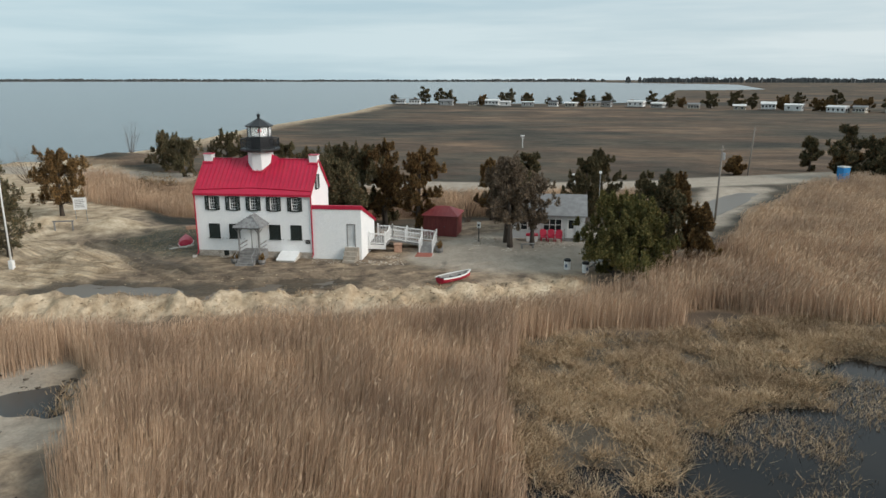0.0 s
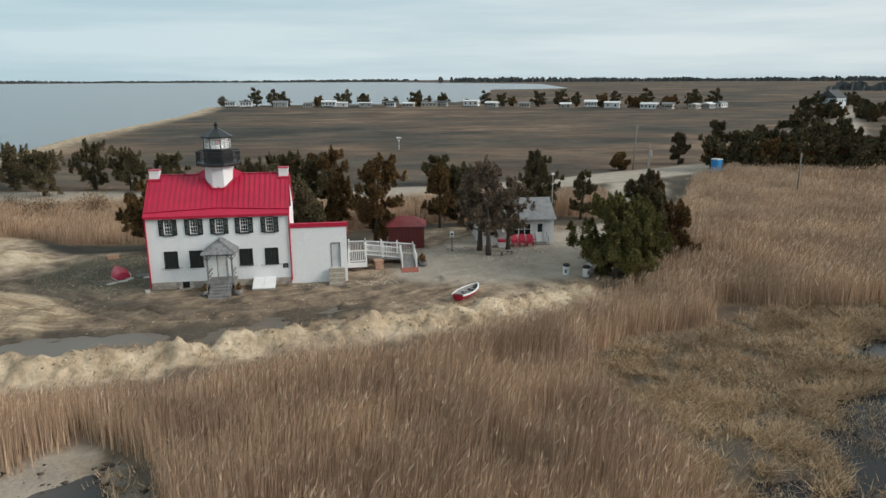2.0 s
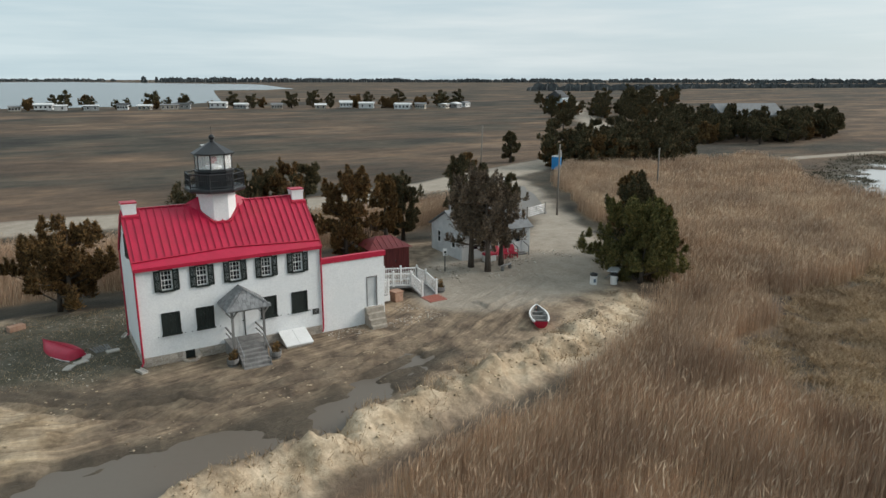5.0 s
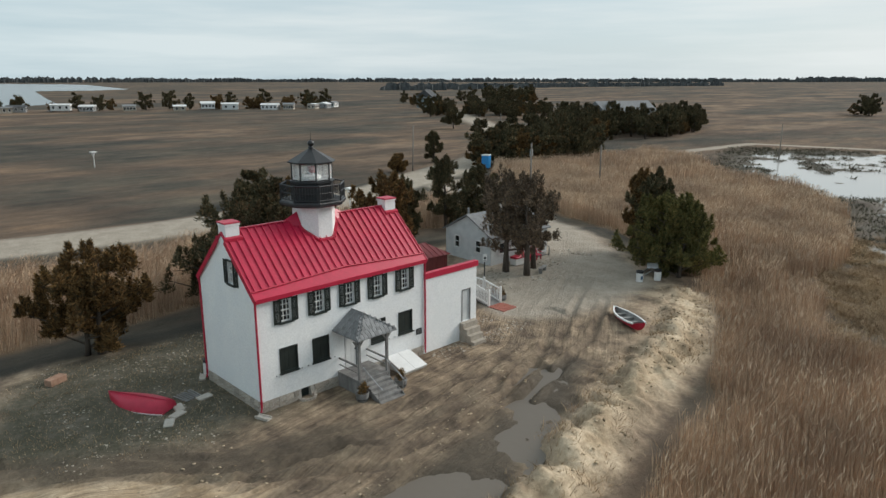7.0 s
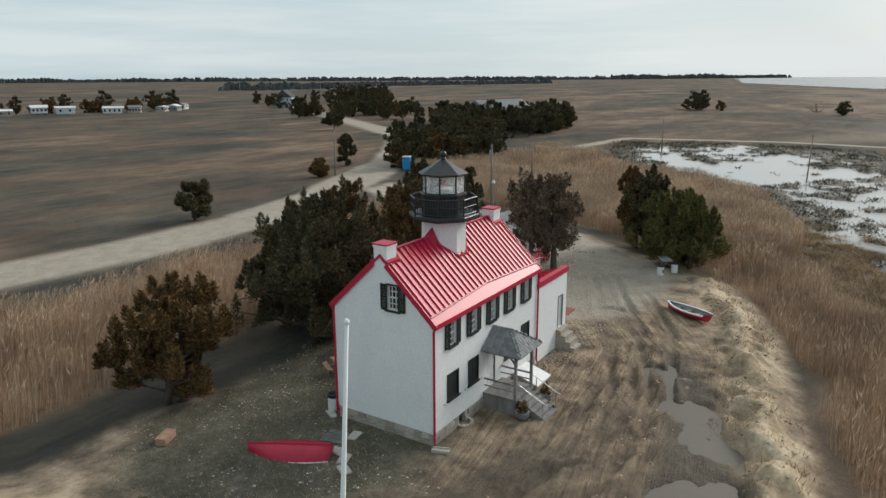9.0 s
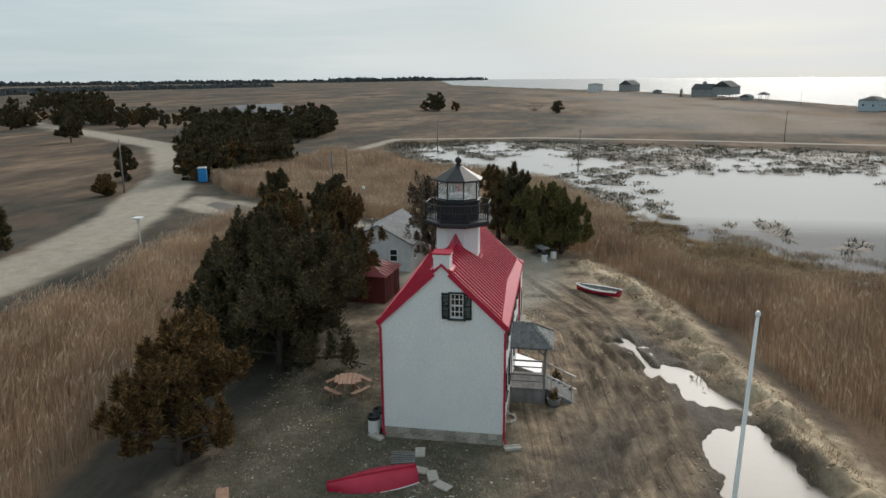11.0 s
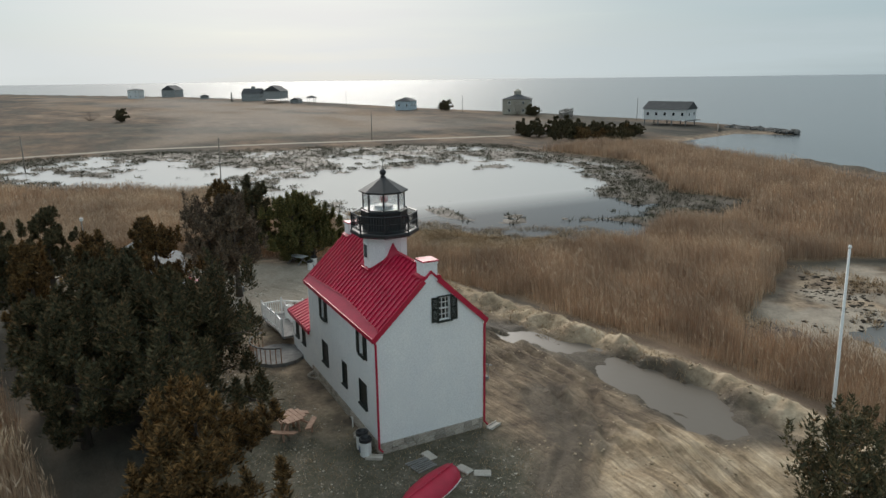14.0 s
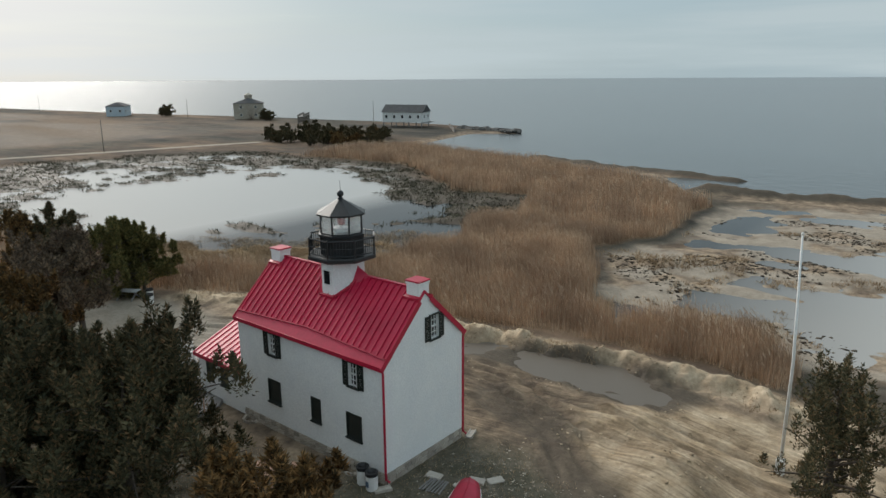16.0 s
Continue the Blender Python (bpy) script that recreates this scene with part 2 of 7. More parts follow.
def lane(x, y, line):
    """Signed distance across a polyline and distance along it, for arrays."""
    best, across, run = np.full(np.shape(x), 1e12), np.zeros(np.shape(x)), np.zeros(np.shape(x))
    total = 0.0
    for (ax, ay), (bx, by) in zip(line[:-1], line[1:]):
        dx, dy = bx - ax, by - ay
        ln = math.hypot(dx, dy)
        k = np.clip(((x - ax) * dx + (y - ay) * dy) / (ln * ln), 0, 1)
        d2 = (x - ax - k * dx) ** 2 + (y - ay - k * dy) ** 2
        sign = np.where((x - ax) * dy - (y - ay) * dx > 0, 1.0, -1.0)
        near = d2 < best
        best = np.where(near, d2, best)
        across = np.where(near, sign * np.sqrt(d2), across)
        run = np.where(near, total + k * ln, run)
        total += ln
    return across, run


def vnoise(x, y, scale, seed=0):
    """Smooth value noise in 0..1, for arrays."""
    u, v = np.asarray(x) * scale + seed * 17.3, np.asarray(y) * scale - seed * 9.1
    iu, iv = np.floor(u).astype(np.int64), np.floor(v).astype(np.int64)
    fu, fv = u - iu, v - iv
    fu, fv = fu * fu * (3 - 2 * fu), fv * fv * (3 - 2 * fv)

    def h(a, b):
        n = (a * 374761393 + b * 668265263 + seed * 144665) & 0xFFFFFFFF
        n = ((n ^ (n >> 13)) * 1274126177) & 0xFFFFFFFF
        return ((n ^ (n >> 16)) & 0xFFFF) / 65535.0

    return (h(iu, iv) * (1 - fu) + h(iu + 1, iv) * fu) * (1 - fv) + (h(iu, iv + 1) * (1 - fu) + h(iu + 1, iv + 1) * fu) * fv


def fbm(x, y, scale, seed=0, octaves=4):
    total, amp = 0.0, 0.5
    for o in range(octaves):
        total = total + amp * vnoise(x, y, scale * 2 ** o, seed + o)
        amp *= 0.5
    return total / (1 - 0.5 ** octaves)


def smooth(a, lo, hi):
    k = np.clip((a - lo) / (hi - lo), 0, 1)
    return k * k * (3 - 2 * k)


# ---- the plan of the land ----
WATER = -0.95
LAND = [(-64, 58), (-56, 94), (-60, 154), (-54, 262), (-60, 366), (-30, 385), (40, 378), (110, 420), (150, 600), (215, 880), (330, 900), (500, 1600), (200, 2600), (-600, 3000),
        (-5200, 3300), (-5200, 5200), (5200, 5200), (5200, 900), (1500, 235), (1050, 60), (760, -75), (560, -126), (480, -138), (320, -156), (250, -172), (165, -180), (118, -176), (98, -160), (112, -150),
        (101, -112), (67, -104), (42, -97), (28, -96), (20, -84), (8, -80), (-8, -84), (-30, -74), (-48, -50), (-62, -20), (-70, 20)]
POND = [(90, 18), (83, -2), (66, -5), (52, -11), (41, -20), (34, -29), (28.5, -44), (37, -61), (48, -57), (75, -76), (121, -73), (133, -55), (141, -16), (150, 14), (140, 36), (112, 30)]
MARSH_POND = [(26.5, -15), (33, -14.5), (43, -10), (50, -8), (60, -8), (50, -18), (40, -24), (33, -38), (27.5, -34), (26.5, -25)]
FLATS = [(-9, -19), (-5, -27), (-0.5, -25), (5.5, -24), (8, -31), (12, -39), (8, -46), (9, -60), (10, -72), (-8, -80), (-40, -60), (-30, -25)]
FLATS_WEST = [(-2, -19.5), (4, -20.5), (5, -25), (5.5, -28), (8, -32), (8, -40), (-10, -40), (-12, -22)]
BERM = [(-13, -12.2), (-8, -13.2), (-2, -13.3), (3, -12.6), (9, -10.9), (15.5, -9.6), (21, -8.4), (26, -6.4), (29.5, -4.6)]
YARD = [(-60, -6), (-14, -11), (-5, -12.8), (5, -12.2), (14, -10), (22, -8), (29, -5.5), (34, -2.5), (37, 4), (43, 12), (36, 17), (24, 18), (14, 13), (5, 10.5), (-2, 12.5), (-10, 12), (-20, 26), (-34, 52), (-64, 62)]
DRIVE = [(-30, 8), (-20, 0), (-13, -4.2), (-4, -6.0), (6, -4.5), (14, -3.4), (20, 0.5), (27, 4.5), (34, 8.5), (40, 12.5), (45, 20), (50, 30), (55, 42), (66, 52)]
ROAD = [(-300, 70), (-60, 52), (-30, 47), (0, 43.6), (15, 41.6), (30, 42.5), (45, 46.5), (60, 52.5), (80, 61), (100, 73), (125, 90), (160, 135), (210, 200), (300, 300)]
ROAD_EAST = [(110, 44), (150, 40), (158, 5), (152, -35), (146, -60), (140, -90)]
PUDDLE = [(14.6, -6.2), (11.5, -8.0), (8, -9.4), (5, -10.2), (1, -11.3), (-3.4, -11.6), (-6.6, -10.8), (-6.2, -8.6), (-3.5, -8.2), (-0.8, -8.4), (3, -8.2), (6, -8.0), (9.5, -7.0), (12.5, -5.6)]
REED_SOUTH = [(-10, -15.6), (-4, -16.6), (4, -15.8), (11, -13.6), (20, -11), (27, -8), (32, -5), (36, -7), (37, -11), (31, -13), (27, -15), (26, -25), (26.5, -34), (32, -42), (27.5, -46), (36, -63), (47, -59), (60, -68), (76, -79), (104, -76),
              (108, -98), (98, -107), (67, -100), (42, -92), (26, -84), (20, -77), (13, -73), (11, -60), (10, -47), (14, -39), (9, -31), (6, -23), (2, -21), (-6, -26), (-9.5, -19)]
PEAT = [[(64, -109), (52, -104), (40, -101), (28, -99), (17, -97)], [(16, -81), (4, -84), (-8, -88), (-30, -84)]]
DRIVE_POOL = [(43, 23.5), (46.8, 24.2), (50, 29), (54, 35.5), (57.5, 42.5), (54.5, 42.5), (50, 36.5), (46.5, 30.5), (43.8, 26.5)]
REED_EAST = [(30, -5), (34, -3), (38, 2), (44, 8), (46, 12), (49, 21), (56, 30), (62, 42), (74, 52), (88, 51), (104, 46), (118, 48), (112, 36), (97, 24), (87, 6), (70, -3), (54, -8), (42, -9), (36, -8)]
REED_NORTH = [(-24, 22), (-12, 17), (-6, 17.5), (3, 17), (12, 19), (24, 22), (32, 24.5), (42, 22), (46, 30), (45, 35), (40, 35), (28, 33), (14, 32), (0, 33.5), (-20, 35), (-34, 34)]
TRACKS = [[(-11, 3.0), (-6.3, 0.2), (-2.6, -3.0), (1.6, -4.6), (6, -5.0), (10.6, -4.7), (16, -3.4), (20, -0.6), (27, 2.4)],
          [(-15, -1), (-8.2, -3.9), (-2.4, -5.3), (5.1, -6.2), (9.4, -5.4), (14, -3.6), (19.5, -0.8)],
          [(-17, -5.2), (-7.1, -5.8), (-1.1, -5.6), (3.6, -6.0), (9.7, -5.9), (17.4, -4.4), (24, -1)],
          [(-13, 4.5), (-5.9, -0.6), (-2.7, -3.6), (2, -6.7), (7.8, -6.9), (12, -5.2)]]
OPEN_POOL = [(24.5, -28.5), (29.5, -26.6), (33.2, -28.6), (33.6, -25.4), (36.5, -22.4), (39.5, -21.6), (43, -16.5), (60, -14), (60, -45), (28, -45)]
SAND_HILLS = [(-8.6, -2.9, 2.6, 0.85), (-13.2, 9.2, 3.2, 0.9), (-19.4, 8.7, 3.2, 1.3), (-44, 60, 11, 2.2), (-16, -2, 4.5, 0.5), (-31, 33, 8, 0.8), (-5.5, -5.6, 2.4, 0.6)]


def ruts(x, y):
    """Tyre tracks pressed into the wet sand: the relief and how churned the soil is."""
    relief, worn = np.zeros(np.shape(x)), np.zeros(np.shape(x))
    wet = smooth(np.minimum(inside(x, y, YARD), 99), 0, 2)
    for k, line in enumerate(TRACKS):
        across, run = lane(x, y, line)
        across = across + 0.5 * (vnoise(run, 0 * run, 0.25, 120 + k) - 0.5)
        depth = (0.35 + 0.9 * vnoise(run, 0 * run, 0.3, 130 + k)) * smooth(abs(across), 2.4, 1.6) * wet
        g = abs(abs(across) - 0.86)
        relief = relief + depth * (-0.15 * np.exp(-(g / 0.19) ** 2) + 0.13 * np.exp(-((g - 0.38) / 0.14) ** 2) * (0.4 + 1.2 * vnoise(x, y, 1.9, 140 + k)))
        worn = np.maximum(worn, depth * np.exp(-(g / 0.30) ** 2))
    return relief, np.clip(worn, 0, 1)


def ground_height(x, y):
    x, y = np.asarray(x, float), np.asarray(y, float)
    land = inside(x, y, LAND)
    z = -2.2 + 1.65 * smooth(land, -8, 6) + 0.1 * fbm(x, y, 0.05, 3)
    yard = smooth(inside(x, y, YARD), -5, 3)
    z = z * (1 - yard) + yard * 0.12
    pond = inside(x, y, POND)
    rag = fbm(x, y, 0.09, 11, 5)
    deep = np.maximum(smooth(pond, 5, 14) * smooth(-(x - 88), -20, 12) * smooth(-(y + 16), -8, 8), 0.5 * smooth(pond, 2, 10) * smooth(x, 84, 98) * smooth(y, -14, 2))
    z = z + smooth(pond, -6, 4) * (-0.33 - 0.5 * deep + 0.8 * (rag - 0.5) + 0.8 * (fbm(x, y * 1.6, 0.3, 12, 4) - 0.5))
    mp = inside(x, y, MARSH_POND)
    pool = inside(x, y, OPEN_POOL) + 5.0 * (fbm(x, y, 0.3, 25, 4) - 0.5)
    z = z + smooth(mp, -2.5, 1.5) * (-0.17 + 1.1 * (fbm(x, y, 0.3, 23, 4) - 0.5)) - 0.55 * smooth(pool, -0.8, 1.4) * smooth(mp, -6, 0)
    fl = np.maximum(inside(x, y, FLATS), inside(x, y, FLATS_WEST))
    z = z + smooth(fl, -3, 2) * (-0.42 + 0.95 * (fbm(x * 0.6, y, 0.2, 31, 5) - 0.5))
    # pushed-up sand bank: steep and scalloped on the side of the yard, gentler towards the reeds
    ba, brun = lane(x, y, BERM)
    b = abs(ba)
    off = ba + 1.5 * (vnoise(brun, 0 * brun, 0.42, 47) - 0.5) + 0.9 * (fbm(x, y, 0.55, 43, 3) - 0.5)
    lump = 0.55 + 0.75 * vnoise(brun, ba * 0.5, 0.55, 41) + 0.5 * (fbm(x, y, 0.9, 42, 3) - 0.5)
    ends = smooth(brun, 0.5, 4.0) * smooth(-brun, -44.5, -36)
    z = z + 0.66 * lump * ends * np.exp(-(off / np.where(off > 0, 1.0, 0.66)) ** 2)
    z = z + smooth(b, 2.8, 0.8) * (0.38 * (abs(fbm(x, y, 0.85, 44, 4) - 0.5) * 3.2 - 0.35) + 0.20 * (vnoise(x, y, 2.4, 45) - 0.5))
    for hx, hy, r, up in SAND_HILLS:
        z = z + up * np.exp(-((x - hx) ** 2 + (y - hy) ** 2) / (r * r) * 1.6) * (0.7 + 0.6 * fbm(x, y, 0.4, 51))
    p = inside(x, y, PUDDLE) + 3.6 * (fbm(x, y, 0.42, 61, 5) - 0.5)
    z = z - smooth(p, -0.9, 1.1) * (0.35 - 0.4 * (fbm(x, y, 0.9, 63, 3) - 0.42))
    # wheel ruts and trodden soil
    across, run = lane(x, y, DRIVE)
    used = smooth(abs(across), 6.5, 3.5) * yard * smooth(x, 24, 14)
    z = z + used * (0.12 * (vnoise(across, run * 0.05, 1.15, 5) - 0.5) + 0.12 * (vnoise(across, run * 0.08, 2.7, 6) - 0.5))
    z = z + ruts(x, y)[0]
    churn = smooth(inside(x, y, YARD), 0, 2) * smooth(-y, 1.0, 4.5) * smooth(-x, -24, -14)
    z = z + churn * 0.14 * (fbm(x, y, 0.9, 71, 4) - 0.5) + yard * 0.05 * (fbm(x, y, 0.8, 77, 3) - 0.5)
    for line in PEAT:
        z = z + 1.7 * np.exp(-(along(x, y, line) / 2.6) ** 2) * (0.6 + 0.7 * fbm(x, y, 0.3, 66)) * smooth(-z, -0.2, 0.4)
    # a level pad under the house, its porch, ramp and shed
    pad = smooth(np.maximum(abs(x - 8.5) - 11, abs(y - 4.0) - 6.5), 1.5, -0.5)
    z = z * (1 - pad) + pad * 0.12
    z = z - 0.25 * smooth(inside(x, y, DRIVE_POOL) + 1.5 * (fbm(x, y, 0.4, 64) - 0.5), -0.8, 0.8)
    road = along(x, y, ROAD)
    z = z * (1 - smooth(road, 7, 4)) + smooth(road, 7, 4) * -0.25
    return z


def grid_axis(lo, hi, fine, growth, far):
    a = list(np.arange(lo, hi + 1e-6, fine))
    step, v = fine, lo
    while v > -far:
        step = min(step * growth, 220)
        v -= step
        a.insert(0, v)
    step, v = fine, hi
    while v < far:
        step = min(step * growth, 220)
        v += step
        a.append(v)
    return np.array(a)


GX = grid_axis(-32, 46, 0.28, 1.06, 4600)
GX = np.concatenate([GX[GX <= 46], np.arange(46.7, 156, 0.75), 156 + np.cumsum(np.minimum(0.8 * 1.06 ** np.arange(120), 200))])
GY = grid_axis(-36, 30, 0.28, 1.06, 4600)
GY = np.concatenate([-86 - np.cumsum(np.minimum(0.8 * 1.06 ** np.arange(120), 200))[::-1], np.arange(-85.5, -36.2, 0.75), GY[(GY >= -36.01) & (GY <= 30.01)], np.arange(30.8, 72, 0.8), 72 + np.cumsum(np.minimum(0.8 * 1.06 ** np.arange(120), 200))])
GX, GY = GX[abs(GX) < 4700], GY[abs(GY) < 4700]
GX = np.concatenate([GX[GX < -15], np.arange(-15, 24, 0.17), GX[GX > 24]])
GY = np.concatenate([GY[GY < -15.5], np.arange(-15.5, 0.2, 0.17), GY[GY > 0.2]])
gx, gy = np.meshgrid(GX, GY, indexing="ij")
gz = ground_height(gx, gy)
ni, nj = gx.shape
ids = np.arange(ni * nj).reshape(ni, nj)
gquads = np.stack([ids[:-1, :-1], ids[1:, :-1], ids[1:, 1:], ids[:-1, 1:]], -1).reshape(-1, 4)


def ground_z(x, y):
    """Height read off the ground's own mesh, for arrays."""
    i, j = np.clip(np.searchsorted(GX, x) - 1, 0, ni - 2), np.clip(np.searchsorted(GY, y) - 1, 0, nj - 2)
    u, v = (x - GX[i]) / (GX[i + 1] - GX[i]), (y - GY[j]) / (GY[j + 1] - GY[j])
    return (gz[i, j] * (1 - u) + gz[i + 1, j] * u) * (1 - v) + (gz[i, j + 1] * (1 - u) + gz[i + 1, j + 1] * u) * v


def reed_mask(x, y):
    d = np.maximum(np.maximum(inside(x, y, REED_SOUTH), inside(x, y, REED_EAST)), inside(x, y, REED_NORTH))
    return smooth(d + 2.2 * (fbm(x, y, 0.22, 81, 4) - 0.5), -0.5, 0.9)


def weights(x, y):
    """What covers the ground: sand, road, reed litter, mud, grass."""
    n = fbm(x, y, 0.25, 91, 5)
    yard = inside(x, y, YARD)
    sand = smooth(yard + 3.0 * (n - 0.5), -0.6, 1.0)
    sand = np.maximum(sand, smooth(along(x, y, BERM), 2.6, 1.6))
    sand = np.maximum(sand, smooth(np.maximum(inside(x, y, FLATS), inside(x, y, FLATS_WEST)) + 5 * (n - 0.5), -0.5, 1.5))
    shore = inside(x, y, LAND)
    sand = np.maximum(sand, smooth(shore + 6 * (n - 0.5), 14, 4) * smooth(-x, 10, 40))
    sand = np.maximum(sand, smooth(shore + 6 * (n - 0.5), 8, 2) * smooth(-y, 40, 70) * smooth(x, 140, 110))
    road = smooth(along(x, y, ROAD) + 1.5 * (n - 0.5), 4.8, 3.2)
    road = np.maximum(road, smooth(along(x, y, ROAD_EAST), 2.0, 1.2))
    lot = [(17, 1), (22, -3), (30, -2), (36, 5), (42, 11), (47, 20), (53, 31), (60, 46), (52, 45), (43, 22), (36, 14), (27, 12), (21, 10), (18, 6)]
    road = np.maximum(road, smooth(inside(x, y, lot) + 3 * (n - 0.5), -1.2, 1.0))
    reed = reed_mask(x, y)
    coast_reed = [(152, 10), (175, -30), (170, -120), (130, -95), (118, -90), (150, -140), (240, -146), (330, -128), (520, -95), (760, -40), (900, 60), (500, 40), (300, -20)]
    coast = smooth(inside(x, y, coast_reed), -6, 12)
    reed = np.maximum(reed, 0.75 * coast * smooth(fbm(x * 0.5, y, 0.02, 95, 4), 0.42, 0.6))
    mud = smooth(np.maximum(inside(x, y, MARSH_POND), inside(x, y, POND)) + 3 * (n - 0.5), -1.5, 1.5)
    mud = np.maximum(mud, smooth(inside(x, y, PUDDLE) + 1.6 * (n - 0.5), -1.0, 0.2))
    mud = np.maximum(mud, 0.45 * coast * smooth(fbm(x * 0.4, y, 0.03, 96, 4), 0.3, 0.6))
    green = [(-7.5, 0.8), (-3, -0.9), (0.5, -0.3), (0.5, 5), (10, 7), (12, 11), (2, 12), (-4, 11), (-9, 9), (-9, 3.5)]
    grass = smooth(inside(x, y, green) + 4 * (n - 0.5), -1.2, 1.2)
    pale = smooth(along(x, y, BERM) + 2.0 * (n - 0.5), 2.6, 0.6)
    for hx, hy, r, up in SAND_HILLS:
        pale = np.maximum(pale, smooth(np.hypot(x - hx, y - hy) + 3 * (n - 0.5), r * 1.3, r * 0.6))
    flat = smooth(np.maximum(inside(x, y, FLATS), inside(x, y, FLATS_WEST)) + 3 * (n - 0.5), -2, 2)
    road = np.maximum(road, 0.85 * flat * smooth(fbm(x, y, 0.3, 97, 4), 0.33, 0.5))
    peat = smooth(np.minimum(along(x, y, PEAT[0]), along(x, y, PEAT[1])), 3.4, 1.8)
    mud, road, sand = np.maximum(mud, 0.7 * peat), road * (1 - peat), sand * (1 - peat)
    pale = np.maximum(pale, smooth(-x, 12, 18) * 0.8)
    churned = smooth(along(x, y, TRACKS[0][:4]) + 2.0 * (fbm(x, y, 0.6, 98, 4) - 0.5), 1.9, 0.5)
    mud = np.maximum(mud, 0.75 * churned)
    pushed = [(-3.5, -4.0), (-5, -7), (-8, -10), (-14, -10), (-16, 2), (-10, 2.5), (-7, -0.5)]
    pale = np.maximum(pale, 0.85 * smooth(inside(x, y, pushed) + 3 * (n - 0.5), -0.6, 0.8))
    inner = lane(x, y, BERM)[0]
    pale = pale * (1 - 0.45 * smooth(-inner, -0.2, 0.9) * smooth(abs(inner), 3.5, 2.0))
    return sand, road, reed, mud, grass, pale


ground_me = bpy.data.meshes.new("ground")
GROUND, nodes, links, bsdf = node_material("ground_soil")
tc = nodes.new("ShaderNodeTexCoord")
vec = tc.outputs["Object"]


def scaled(v, s):
    mp = nodes.new("ShaderNodeMapping")
    mp.inputs["Scale"].default_value = s
    links.new(v, mp.inputs[0])
    return mp.outputs[0]


attr_a, attr_b = nodes.new("ShaderNodeAttribute"), nodes.new("ShaderNodeAttribute")
attr_a.attribute_name, attr_b.attribute_name = "cover_a", "cover_b"
sep_a, sep_b = nodes.new("ShaderNodeSeparateColor"), nodes.new("ShaderNodeSeparateColor")
links.new(attr_a.outputs["Color"], sep_a.inputs[0])
links.new(attr_b.outputs["Color"], sep_b.inputs[0])
fine = noise_node(nodes, links, vec, 5.0, 6, 0.65)
mid = noise_node(nodes, links, vec, 0.7, 6, 0.6)
big = noise_node(nodes, links, vec, 0.055, 6, 0.6)
streak = noise_node(nodes, links, scaled(vec, (0.016, 0.034, 1)), 1.0, 8, 0.62)
tone = math_node(nodes, links, "MULTIPLY", math_node(nodes, links, "ADD", mid, fine), 0.5)
# marsh plain: grey-brown salt hay in broad streaks
plain = ramp_node(nodes, links, streak, [(0.38, (0.058, 0.055, 0.048)), (0.45, (0.090, 0.080, 0.064)), (0.51, (0.112, 0.086, 0.066)), (0.57, (0.142, 0.102, 0.074)), (0.64, (0.20, 0.148, 0.108))])
plain = mix_node(nodes, links, 0.8, plain, ramp_node(nodes, links, big, [(0.3, (0.62, 0.63, 0.66)), (0.5, (0.95, 0.95, 0.95)), (0.68, (1.35, 1.28, 1.2))]), "MULTIPLY")
patchy = noise_node(nodes, links, scaled(vec, (0.10, 0.26, 1)), 1.0, 9, 0.7)
plain = mix_node(nodes, links, 0.8, plain, ramp_node(nodes, links, patchy, [(0.36, (0.62, 0.64, 0.66)), (0.5, (0.98, 0.97, 0.96)), (0.64, (1.38, 1.30, 1.22))]), "MULTIPLY")
plain = mix_node(nodes, links, 0.6, plain, ramp_node(nodes, links, tone, [(0.3, (0.6, 0.6, 0.6)), (0.7, (1.25, 1.25, 1.25))]), "MULTIPLY")
reedc = ramp_node(nodes, links, tone, [(0.3, (0.15, 0.102, 0.066)), (0.55, (0.235, 0.163, 0.108)), (0.75, (0.32, 0.23, 0.155))])
soil = ramp_node(nodes, links, mid, [(0.32, (0.11, 0.087, 0.068)), (0.43, (0.195, 0.150, 0.112)), (0.55, (0.30, 0.231, 0.166)), (0.68, (0.43, 0.338, 0.242))])
pale_sand = ramp_node(nodes, links, mid, [(0.32, (0.25, 0.19, 0.128)), (0.44, (0.42, 0.325, 0.22)), (0.66, (0.62, 0.51, 0.375))])
attr_t = nodes.new("ShaderNodeAttribute")
attr_t.attribute_name = "track"
sep_t = nodes.new("ShaderNodeSeparateColor")
links.new(attr_t.outputs["Color"], sep_t.inputs[0])
comb = nodes.new("ShaderNodeCombineXYZ")
links.new(math_node(nodes, links, "MULTIPLY", sep_t.outputs["Red"], 4.6), comb.inputs[0])
links.new(math_node(nodes, links, "MULTIPLY", sep_t.outputs["Green"], 0.22), comb.inputs[1])
wheel = noise_node(nodes, links, comb.outputs[0], 1.0, 7, 0.75)
wheel_c = ramp_node(nodes, links, wheel, [(0.36, (0.36, 0.34, 0.32)), (0.45, (0.74, 0.73, 0.72)), (0.54, (1.0, 0.99, 0.97)), (0.64, (1.4, 1.35, 1.25))])
sandc = mix_node(nodes, links, sep_b.outputs["Blue"], soil, pale_sand)
sandc = mix_node(nodes, links, sep_t.outputs["Blue"], sandc, mix_node(nodes, links, 1.0, sandc, wheel_c, "MULTIPLY"))
attr_r = nodes.new("ShaderNodeAttribute")
attr_r.attribute_name = "rut"
sep_r = nodes.new("ShaderNodeSeparateColor")
links.new(attr_r.outputs["Color"], sep_r.inputs[0])
